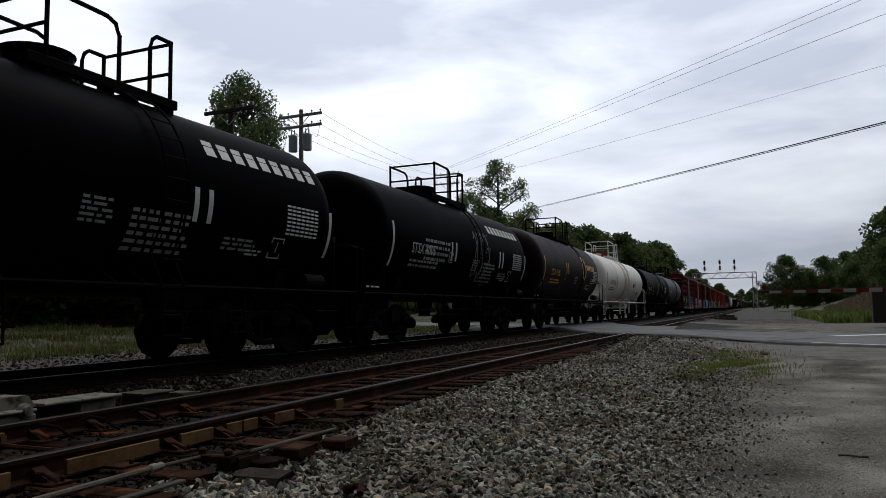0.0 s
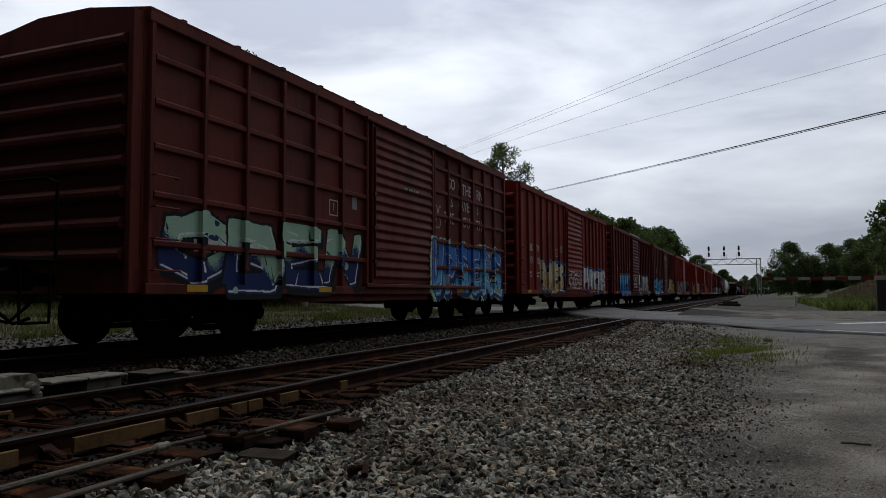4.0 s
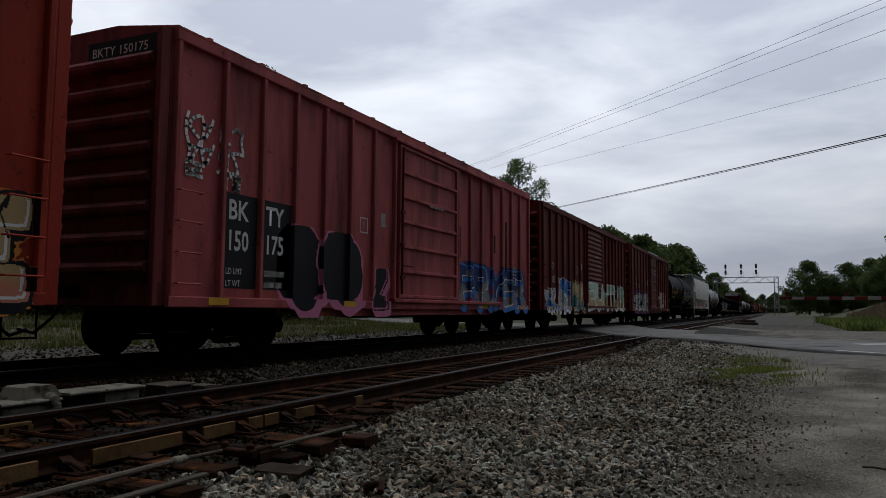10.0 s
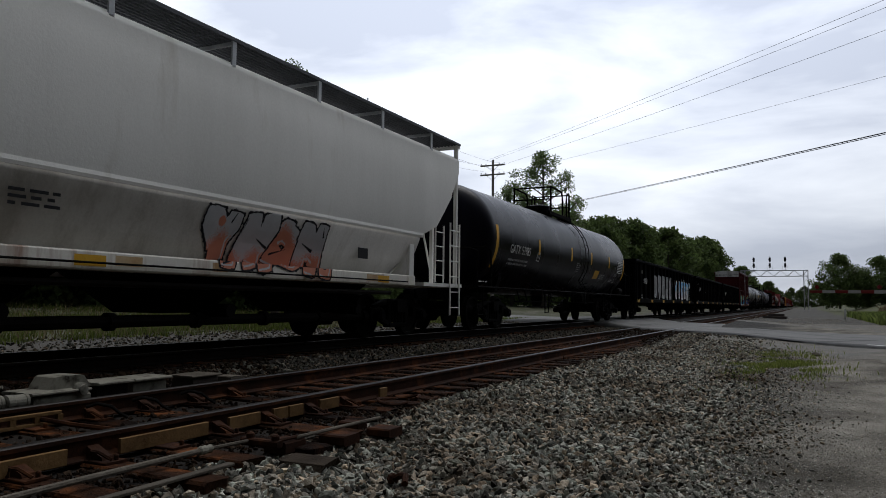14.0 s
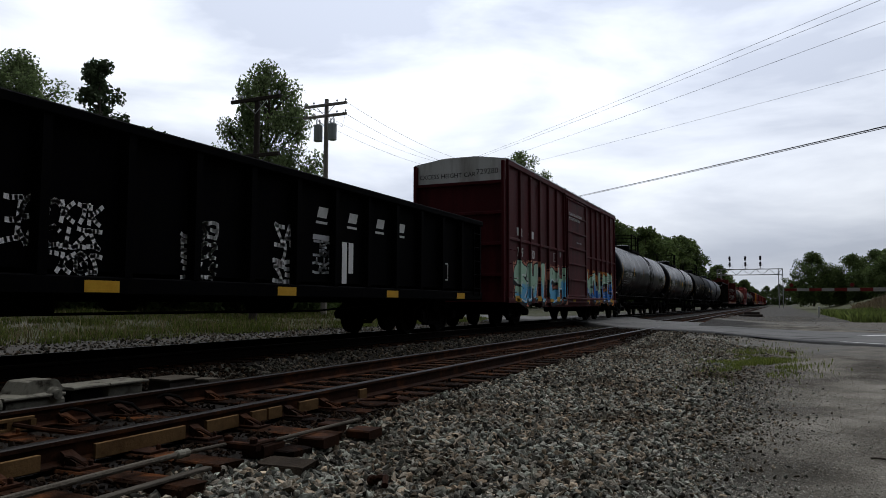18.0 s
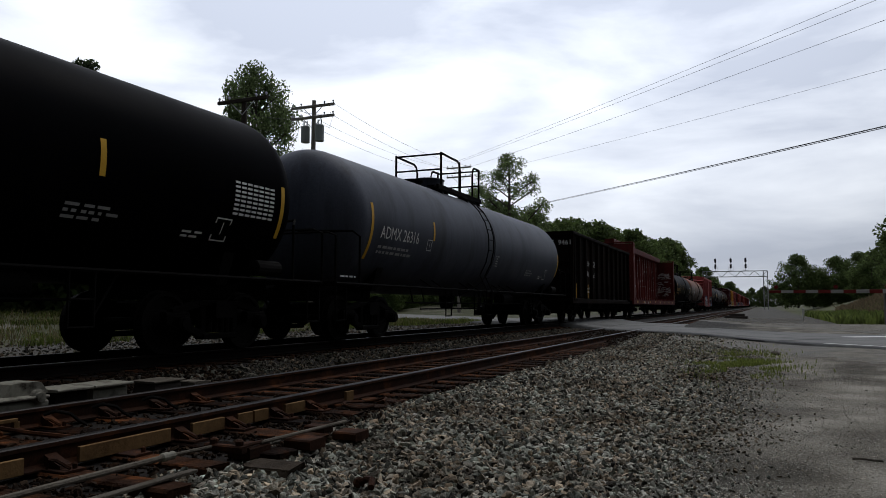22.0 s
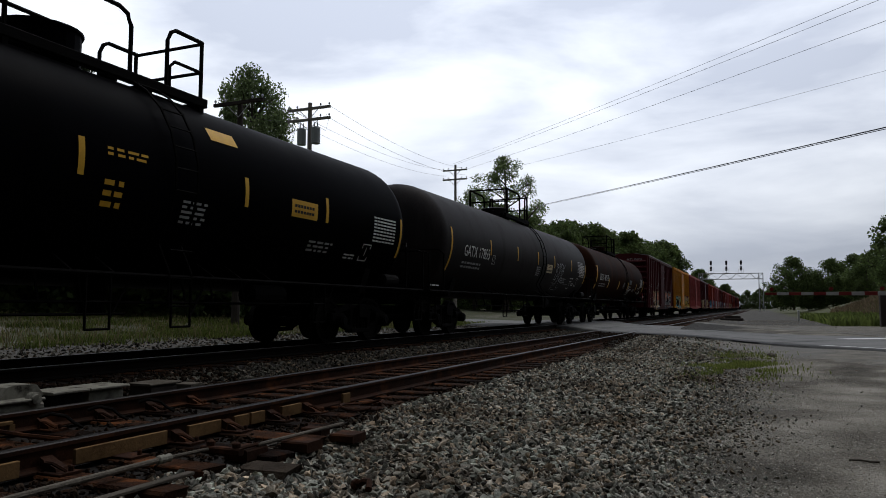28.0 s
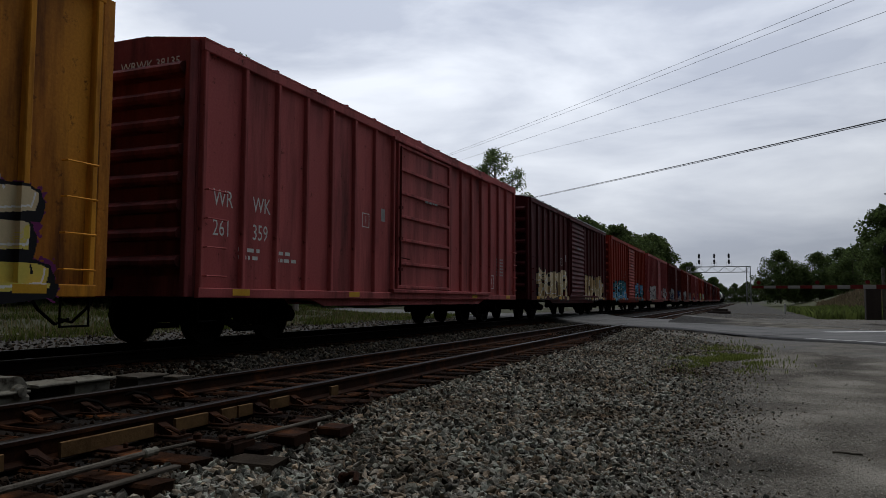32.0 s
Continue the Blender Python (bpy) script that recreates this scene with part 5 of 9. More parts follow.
        if t3 - t2 > 0.6:
            tube(bm, [(x, t2 + 0.06, zt), (x, t2 + 0.06, zt + 0.36), (x, t2 + 0.16, zt + 0.46), (x, t3, zt + 0.46)], 0.026)
        part("end_hoop", bm, F, car)
    for y, zs in ((t0, (0.5, 0.93)), (t3, (0.46, 0.93))):
        for z in zs:
            bm = bmesh.new()
            tube(bm, [(-0.7, y, zt + z), (0.7, y, zt + z)], 0.026)
            part("crossbar", bm, F, car)
    # side ladder following the shell
    ya, yb = t1 + 0.03, t1 + 0.45
    bm = bmesh.new()
    for y in (ya, yb):
        pts = [(1.52, y, 0.62), (1.52, y, 1.1)]
        for k in range(8):
            a = math.radians(-35 + k * 14.5)
            pts.append(((r + 0.1) * math.cos(a), y, zc + (r + 0.1) * math.sin(a)))
        tube(bm, pts, 0.018, 5)
    for k in range(11):
        a = math.radians(-40 + k * 11)
        x, z = ((r + 0.1) * math.cos(a), zc + (r + 0.1) * math.sin(a)) if k > 2 else (1.52, 0.65 + 0.38 * k)
        tube(bm, [(x, ya, z), (x, yb, z)], 0.013, 5)
    part("ladder", bm, F, car)
    # hanging steps along the running rail
    for y in (-h * 0.42, -h * 0.18, t1 + 0.1, h * 0.45):
        bm = bmesh.new()
        for u in (0, 0.36):
            tube(bm, [(1.5, y + u, 1.05), (1.5, y + u, 0.36)], 0.018, 5)
        for z in (0.37, 0.7):
            tube(bm, [(1.5, y, z), (1.5, y + 0.36, z)], 0.016, 5)
        tube(bm, [(1.5, y + 0.36, 0.5), (1.45, y + 0.75, 1.04)], 0.016, 5)
        part("side_step", bm, F, car)
    # bottom fittings
    bm = bmesh.new()
    lathe(bm, [(-0.35, 0.16), (0.0, 0.22), (0.3, 0.22)], 2, (0, 0, zb - 0.05), 14)
    part("outlet_valve", bm, F, car)
    bm = bmesh.new()
    lathe(bm, [(-0.5, 0.12), (-0.45, 0.19), (0.45, 0.19), (0.5, 0.12)], 1, (0.7, h * 0.4, 0.85), 14)
    part("air_reservoir", bm, F, car)
    bm = bmesh.new()
    tube(bm, [(0.9, -h * 0.55, 0.7), (0.9, h * 0.55, 0.7)], 0.02, 5)
    tube(bm, [(1.3, -h * 0.55, 0.55), (1.3, -h * 0.08, 0.55)], 0.018, 5)
    part("brake_pipe", bm, F, car)
    for y in (-h * 0.5, -h * 0.42, -h * 0.2, -h * 0.12, h * 0.12, h * 0.2, h * 0.3):
        bm = bmesh.new()
        tube(bm, [(0.9, y, 0.7), (0.8, y, zb + 0.2)], 0.018, 5)
        tube(bm, [(1.48, y, 1.04), (1.1, y, zb + 0.35)], 0.018, 5)
        part("hanger", bm, F, car)
    bm = bmesh.new()
    lathe(bm, [(-0.34, 0.05), (-0.3, 0.13), (0.3, 0.13), (0.34, 0.05)], 1, (1.28, h - 0.95, 1.24), 14)
    part("brake_cylinder", bm, M["wheel_steel"], car)
    for y, z0, z1, w, colour in stripes:
        wrap_bar(car, y, z0, z1, w, r, zc, colour)
    ends_gear(car, h + 0.3, h - 1.75)
    return car, h


def wrap_bar(car, y, z0, z1, w, r, zc, colour, lift=0.006, name="reflector_stripe"):
    """A strip painted upright on the tank side between two heights."""
    bm = bmesh.new()
    rows = []
    for k in range(19):
        z = z0 + (z1 - z0) * k / 18
        a = math.asin(max(-1, min(1, (z - zc) / r)))
        x = (r + lift) * math.cos(a)
        zz = zc + (r + lift) * math.sin(a)
        rows.append((bm.verts.new((x, y - w / 2, zz)), bm.verts.new((x, y + w / 2, zz))))
    for a, b in zip(rows, rows[1:]):
        bm.faces.new((a[0], a[1], b[1], b[0]))
    bmesh.ops.recalc_face_normals(bm, faces=bm.faces[:])
    me_mat = M[colour]
    return part(name, bm, me_mat, car)


def gondola(near, far, paint, label, top=2.9, posts=16, end_lip=True):
    car, h = start_car("gondola", near, far, label)
    P = M[paint]
    px, tx, sill = 1.42, 1.54, 0.85
    bm = bmesh.new()
    for s in (-1, 1):
        x0, x1 = sorted((s * (px - 0.03), s * px))
        box(bm, x0, x1, -h, h, sill, top - 0.1)
        x0, x1 = sorted((s * (px - 0.05), s * (tx + 0.03)))
        rbox(bm, x0, x1, -h - 0.02, h + 0.02, top - 0.14, top, 0.02)
        x0, x1 = sorted((s * px, s * tx))
        rbox(bm, x0, x1, -h, h, sill - 0.12, sill + 0.1, 0.02)
        y0, y1 = sorted((s * h, s * (h - 0.04)))
        box(bm, -px, px, y0, y1, sill, top - 0.1)
        box(bm, -px + 0.05, px - 0.05, s * h - 0.05, s * h + 0.05, top - 0.14, top)
        for z in (1.4, 2.0, 2.5):
            if z < top - 0.25:
                box(bm, -px + 0.05, px - 0.05, s * (h + 0.04) - 0.05, s * (h + 0.04) + 0.05, z, z + 0.12)
    box(bm, -px, px, -h, h, sill + 0.1, sill + 0.16)
    part("body", bm, P, car)

    def post():
        bm = bmesh.new()
        sweep(bm, [(px, -0.1), (tx, -0.06), (tx, 0.06), (px, 0.1)], 2, sill + 0.1, top - 0.14)
        return finish("side_post", bm, P)
    pm = cached(("gp", paint, top), post)
    for k in range(posts + 1):
        obj("side_post", pm, car, pose(0, -h + 0.12 + (2 * h - 0.24) * k / posts, 0))
    ladder("ladder", car, tx, -h + 0.2, sill, top - 0.2, P)
    ladder("ladder", car, tx, h - 0.62, sill, top - 0.2, P)
    underframe(car, h, 0.6)
    ends_gear(car, h, h - 2.0)
    return car, h

# ---- lettering and graffiti on the cars ----
def text_mesh(words, size, material, wrap=None, bold=0.0):
    """Flat letters; wrap = (r, zc, z) rolls them round a tank at height z."""
    cu = bpy.data.curves.new("letters", "FONT")
    cu.body, cu.size, cu.resolution_u, cu.offset = words, size, 2, bold
    tmp = bpy.data.objects.new("letters", cu)
    me = bpy.data.meshes.new_from_object(tmp)
    bpy.data.objects.remove(tmp)
    bpy.data.curves.remove(cu)
    for v in me.vertices:
        u, w = v.co.x, v.co.y
        if wrap:
            r, zc, z = wrap
            a = math.asin(max(-1, min(1, (z - zc) / r))) + w / r
            v.co = ((r + 0.006) * math.cos(a), u, zc + (r + 0.006) * math.sin(a) - z)
        else:
            v.co = (0, u, w)
    me.materials.clear()
    me.materials.append(material)
    return me


def letters(car, words, y, z, size, colour="white_paint", x=1.505, wrap=None, squeeze=1.0, bold=0.0, name="lettering"):
    for word in words.split():
        me = text_mesh(word, size, M[colour], (wrap[0], wrap[1], z) if wrap else None, bold)
        ob = obj(name, me, car, pose(0 if wrap else x, y, z))
        ob.scale = (1, squeeze, 1)
        y += (max((v.co.y for v in me.vertices), default=0) + 0.3 * size) * squeeze


def bars(car, y, z, w, h, rows, colour="grey_paint", x=1.506, wrap=None, seed=0, cols=None, name="stencil"):
    """Small unreadable stencil lines, as plain bars; z is the bottom."""
    rnd = random.Random(seed + int(y * 100) + rows)
    bm = bmesh.new()
    dz = h / rows
    for k in range(rows):
        zz, u = z + dz * (k + 0.2), 0.0
        while u < w * (rnd.uniform(0.75, 1.0) if not cols else 1.0):
            lw = w / cols * (0.66 if name == "company_name" else 0.8) if cols else rnd.uniform(0.05, 0.22)
            lw = min(lw, w - u)
            q = []
            for yy, z1 in ((u, zz), (u + lw, zz), (u + lw, zz + dz * 0.5), (u, zz + dz * 0.5)):
                if wrap:
                    a = math.asin(max(-1, min(1, (z1 - wrap[1]) / wrap[0])))
                    q.append(bm.verts.new(((wrap[0] + 0.006) * math.cos(a), y + yy, wrap[1] + (wrap[0] + 0.006) * math.sin(a))))
                else:
                    q.append(bm.verts.new((x, y + yy, z1)))
            bm.faces.new(q)
            u += (w / cols) if cols else lw + rnd.uniform(0.03, 0.07)
    return tagged(part(name, bm, M[colour], car), kind="stuff")


def plate(car, y, z, w, h, colour, x=1.504, name="placard", wrap=None, label=""):
    bm = bmesh.new()
    rows = []
    for k in range(6 if wrap else 2):
        zz = z + h * k / (5 if wrap else 1)
        if wrap:
            a = math.asin(max(-1, min(1, (zz - wrap[1]) / wrap[0])))
            xx, zz = (wrap[0] + 0.006) * math.cos(a), wrap[1] + (wrap[0] + 0.006) * math.sin(a)
        else:
            xx = x
        rows.append((bm.verts.new((xx, y, zz)), bm.verts.new((xx, y + w, zz))))
    for lo, hi in zip(rows, rows[1:]):
        bm.faces.new((lo[0], lo[1], hi[1], hi[0]))
    return part(name, bm, M[colour] if colour in M else SPRAY[colour], car, label)


def frame_box(car, y, z, s, colour="white_paint", x=1.506, wrap=None):
    """The outline of a small square with two bars in it."""
    bm = bmesh.new()
    t = s * 0.06
    for a, b, c, d in ((0, s, 0, t), (0, s, s - t, s), (0, t, 0, s), (s - t, s, 0, s), (s * 0.48, s * 0.53, 0.3 * s, 0.8 * s)):
        q = []
        for yy, zz in ((a, c), (b, c), (b, d), (a, d)):
            if wrap:
                g = math.asin(max(-1, min(1, (z + zz - wrap[1]) / wrap[0])))
                q.append(bm.verts.new(((wrap[0] + 0.007) * math.cos(g), y + yy, wrap[1] + (wrap[0] + 0.007) * math.sin(g))))
            else:
                q.append(bm.verts.new((x, y + yy, z + zz)))
        bm.faces.new(q)
    return part("stencil_box", bm, M[colour], car)


STROKES = {
    "A": "0,0 .35,1 .65,1 1,0;.2,.38 .8,.38", "B": "0,0 0,1 .7,.95 .8,.7 .5,.52 .95,.3 .75,0 0,0", "C": "1,.85 .6,1 .1,.8 0,.4 .3,0 1,.1", "D": "0,0 0,1 .6,.95 1,.5 .6,.03 0,0",
    "E": "1,1 0,.95 0,0 1,.05;0,.5 .8,.55", "F": "0,0 .05,1 1,.95;0,.5 .75,.55", "G": "1,.85 .5,1 0,.7 .05,.2 .5,0 1,.15 1,.5 .6,.5", "I": ".5,0 .5,1", "H": "0,0 0,1;1,0 1,1;0,.5 1,.5", "V": "0,1 .5,0 1,1", "J": "1,1 .95,.2 .5,0 0,.2", "K": "0,0 0,1;1,1 .1,.5 1,0",
    "L": "0,1 0,0 1,.05", "M": "0,0 .1,1 .5,.45 .9,1 1,0", "N": "0,0 .05,1 .95,0 1,1", "O": ".5,0 0,.3 .05,.8 .5,1 .95,.8 1,.3 .5,0", "P": "0,0 0,1 .8,.95 .95,.65 .6,.45 0,.45",
    "R": "0,0 0,1 .75,.95 .9,.68 .5,.48 .1,.48;.45,.48 1,0", "S": "1,.9 .4,1 .05,.75 .5,.52 .95,.3 .6,0 0,.08", "T": ".5,0 .5,1;0,.95 1,1", "U": "0,1 .05,.2 .5,0 .95,.2 1,1", "W": "0,1 .2,0 .5,.6 .8,0 1,1",
    "X": "0,0 1,1;0,1 1,0", "Y": "0,1 .5,.5 1,1;.5,.5 .5,0", "Z": "0,1 1,1 0,0 1,.05"}


def graffiti(car, y0, y1, z0, z1, word, fill, fill2, edge="black", glow=None, thick=0.2, rim=0.045, halo=0.055, seed=1, shine="white", drip=0.0, wrap=None, cell=0.011, round_off=0.3, depth_by=0.11, wide_by=1.12, busy=1.0, skin=None):
    """Spray-painted letters laid on the panels, posts and door of the car side. round_off: 1 for bubbles, 0 for angular bars; depth_by: the drop shadow's length."""
    rnd = random.Random(seed)
    ys, px, tx, d0, d1 = LAYOUT.get(car.name, ([], 1.5, 1.575, 99, 99))
    nu, nv = int((y1 - y0) / cell), int((z1 - z0) / cell)
    U, V = np.meshgrid(y0 + (np.arange(nu) + 0.5) * cell, z0 + (np.arange(nv) + 0.5) * cell)
    warp = 0.05 * np.sin(U * 5.1 + seed) + 0.04 * np.sin(V * 7 + U * 2.3)
    fuzz = 0.012 * np.sin(U * 41 + 3 * np.sin(V * 29)) + 0.01 * np.sin(V * 53 + 2 * np.sin(U * 37 + seed))
    lw = (y1 - y0 - 0.3) / len(word)
    r = thick * min(lw, 1.0)
    hgt = z1 - z0 - 2 * r - rim - halo * (glow is not None) - depth_by * 0.6
    idx = np.zeros(U.shape, int)
    near = np.full(U.shape, 9.0)
    shapes = []
    for k, ch in enumerate(word):
        sk, top, bot, wide = rnd.uniform(-0.22, 0.22), rnd.uniform(0.86, 1.0), rnd.uniform(0.0, 0.12), rnd.uniform(0.72, 0.95) * wide_by
        ca, sa = math.cos(sk * 0.9), math.sin(sk * 0.9)
        dist = np.full(U.shape, 9.0)
        for line in STROKES[ch].split(";"):
            pts = []
            for p in line.split():
                a, b = (float(q) for q in p.split(","))
                b = bot + (top - bot) * b
                pts.append((y0 + 0.15 + (k + 0.5) * lw + (a - 0.5) * (lw * wide - 1.3 * r) + sk * (b - 0.5) * lw + rnd.uniform(-0.03, 0.03), z0 + r + rim + depth_by * 0.6 + b * hgt + rnd.uniform(-0.03, 0.03)))
            for (ax, az), (bx, bz) in zip(pts, pts[1:]):
                dx, dz = bx - ax, bz - az
                t = np.clip(((U - ax) * dx + (V - az) * dz) / (dx * dx + dz * dz + 1e-9), 0, 1)
                swell = 1 + 0.4 * (rnd.random() - 0.4) * (2 * t - 1)
                ex, ez = U - ax - t * dx, V - az - t * dz
                square = np.maximum(np.abs(ex * ca + ez * sa), np.abs(ez * ca - ex * sa))
                dist = np.minimum(dist, (round_off * np.hypot(ex, ez) + (1 - round_off) * square) / swell + 0.15 * warp)
        near = np.minimum(near, dist)
        shapes.append(dist)
    if glow:
        idx[near < r + rim + halo + 0.8 * warp + fuzz * 2] = 1
    steps = max(1, int(depth_by / cell))
    lean_by = rnd.choice((-1, 1))
    for j in range(1, steps + 1, 2):
        moved = np.full(U.shape, 9.0)
        q = max(1, int(j * 0.75))
        if lean_by > 0:
            moved[:-j, q:] = near[j:, :-q]
        else:
            moved[:-j, :-q] = near[j:, q:]
        idx[moved < r + rim * 0.5] = 2
    order = list(range(len(word)))
    rnd.shuffle(order)
    for k in order:
        dist = shapes[k]
        idx[dist < r + rim + fuzz * 0.5] = 2
        split = z0 + (z1 - z0) * rnd.uniform(0.35, 0.6) + 0.2 * np.sin(U * 3.1 + seed + k) + 0.08 * np.sin(U * 9.3 + V * 4)
        inside = dist < r
        idx[inside & (V >= split)] = 3
        idx[inside & (V < split)] = 4
        # soft fade between the two fills
        mottle = np.sin(U * 83 + 5 * np.sin(V * 61)) * np.sin(V * 97 + 4 * np.sin(U * 71))
        idx[inside & (np.abs(V - split) < 0.09) & (mottle > (V - split) * 9)] = 4
        idx[inside & (np.abs(V - split) < 0.09) & (mottle <= (V - split) * 9)] = 3
        lit = np.roll(np.roll(dist, 4, 0), -4, 1)
        idx[(dist < r * 0.88) & (lit > r * 0.88) & (lit < r * 1.06)] = 5
        # inner lines and drops
        for _ in range(int(4 * busy)):
            cu = y0 + 0.15 + (k + rnd.random()) * lw
            cv = rnd.uniform(z0, z1)
            an, ln, th = rnd.choice((0.3, 1.2, 1.9, 2.8)) + rnd.uniform(-0.2, 0.2), rnd.uniform(0.1, 0.4), rnd.uniform(0.01, 0.022)
            dx, dz = ln * math.cos(an), ln * math.sin(an)
            t = np.clip(((U - cu) * dx + (V - cv) * dz) / (ln * ln), 0, 1)
            line = np.hypot(U - cu - t * dx, V - cv - t * dz) < th * (1.2 - t)
            idx[line & (dist < r * 0.95)] = rnd.choice((2, 2, 5))
        for _ in range(int(2 * busy)):
            cu, cv, cr = y0 + 0.15 + (k + rnd.random()) * lw, rnd.uniform(z0, z1), rnd.uniform(0.03, 0.1)
            idx[(np.hypot(U - cu, V - cv) < cr) & (dist < r * 0.9)] = rnd.choice((3, 4))
    if drip:
        for k in range(nu):
            col = np.nonzero(idx[:, k])[0]
            if len(col) and rnd.random() < drip * 0.25:
                idx[max(0, col[0] - rnd.randint(2, 14)):col[0], k] = idx[col[0], k]
    verts, faces, mats = [], [], []
    ycol = y0 + (np.arange(nu) + 0.5) * cell
    depth = np.full(nu, px + 0.004)
    for p in ys:
        depth[np.abs(ycol - p) < 0.055] = tx - 0.002
    depth[(ycol > d0 + 0.02) & (ycol < d1 - 0.02)] = px + 0.101
    zrow = z0 + (np.arange(nv)) * cell
    for j in range(nv):
        row, k = idx[j], 0
        zl, zh = zrow[j], zrow[j] + cell
        low = zl < 0.68 + 0.13 and not wrap
        while k < nu:
            c = row[k]
            if c == 0:
                k += 1
                continue
            e = k + 1
            while e < nu and row[e] == c and depth[e] == depth[k]:
                e += 1
            x = float(depth[k]) if not low else tx + 0.004
            ya, yb = y0 + k * cell, y0 + e * cell
            b = len(verts)
            if wrap:
                def at(z):
                    a = math.asin(max(-1, min(1, (z - wrap[1]) / wrap[0])))
                    return (wrap[0] + 0.006) * math.cos(a), wrap[1] + (wrap[0] + 0.006) * math.sin(a)
                (xa, za), (xb, zb) = at(zl), at(zh)
                verts += [(xa, ya, za), (xa, yb, za), (xb, yb, zb), (xb, ya, zb)]
            elif skin:
                xa, xb = np.interp(zl, *skin) + 0.008, np.interp(zh, *skin) + 0.008
                verts += [(xa, ya, zl), (xa, yb, zl), (xb, yb, zh), (xb, ya, zh)]
            else:
                verts += [(x, ya, zl), (x, yb, zl), (x, yb, zh), (x, ya, zh)]
            faces.append((b, b + 1, b + 2, b + 3))
            mats.append(c - 1)
            k = e
    # paint on the near flanks of the posts
    for p in ([] if wrap or skin else ys):
        k = int((p - 0.075 - y0) / cell)
        if not 0 <= k < nu:
            continue
        j = 0
        while j < nv:
            c, e = idx[j, k], j + 1
            while e < nv and idx[e, k] == c:
                e += 1
            za, zb = max(zrow[j], 0.82), zrow[e - 1] + cell
            if c and zb > za:
                for (xa, ya), (xb, yb) in (((px + 0.002, p - 0.064), (tx - 0.02, p - 0.049)), ((tx - 0.02, p - 0.049), (tx - 0.002, p - 0.033))):
                    b = len(verts)
                    verts += [(xa, ya, za), (xb, yb, za), (xb, yb, zb), (xa, ya, zb)]
                    faces.append((b, b + 1, b + 2, b + 3))
                    mats.append(c - 1)
            j = e
    me = bpy.data.meshes.new("graffiti")
    me.from_pydata(verts, [], faces)
    for nm in (glow or edge, edge, fill, fill2, shine):
        me.materials.append(SPRAY[nm])
    me.polygons.foreach_set("material_index", mats)
    ob = obj("graffiti", me, car)
    ob["label"] = f"{fill} and {fill2} spray-painted letters edged in {edge}"
    return ob


def scribble(car, y0, y1, z0, z1, colour="white", seed=0, n=5, r=0.012, x=1.512, wrap=None):
    """A thin looping tag drawn with one spray line."""
    rnd = random.Random(seed)
    bm = bmesh.new()
    def at(y, z):
        if wrap:
            a = math.asin(max(-1, min(1, (z - wrap[1]) / wrap[0])))
            return (wrap[0] + 0.006) * math.cos(a), y, wrap[1] + (wrap[0] + 0.006) * math.sin(a)
        return x, y, z
    lw = (y1 - y0) / n
    for k in range(n):
        sk = rnd.uniform(-0.1, 0.35)
        turn_a, turn_b = rnd.random() < 0.5, rnd.random() < 0.5
        for line in STROKES[rnd.choice("ABCEGJKLRSTZ")].split(";"):
            pts = []
            for p in line.split():
                a, b = (float(q) for q in p.split(","))
                a, b = 1 - a if turn_a else a, 1 - b if turn_b else b
                pts.append((y0 + lw * (k + 0.12 + 0.85 * a + sk * (b - 0.5)) + rnd.uniform(-0.06, 0.06) * lw, z0 + (z1 - z0) * b + rnd.uniform(-0.06, 0.06) * (z1 - z0)))
            bend = []
            for (a, b), (c, d) in zip(pts, pts[1:]):
                bulge = rnd.uniform(-0.12, 0.12)
                for t in (0, 0.33, 0.67):
                    w = bulge * 4 * t * (1 - t)
                    bend.append((a + (c - a) * t - (d - b) * w, b + (d - b) * t + (c - a) * w))
            bend.append(pts[-1])
            for (a, b), (c, d) in zip(bend, bend[1:]):
                w = Vector((c - a, d - b))
                if w.length < 1e-4:
                    continue
                e = w.normalized() * r * 0.6
                nn = Vector((-w.y, w.x)).normalized() * r
                bm.faces.new([bm.verts.new(at(*p)) for p in ((a - nn.x - e.x, b - nn.y - e.y), (c - nn.x + e.x, d - nn.y + e.y), (c + nn.x + e.x, d + nn.y + e.y), (a + nn.x - e.x, b + nn.y - e.y))])
    return tagged(part("tag", bm, SPRAY[colour], car), kind="stuff")


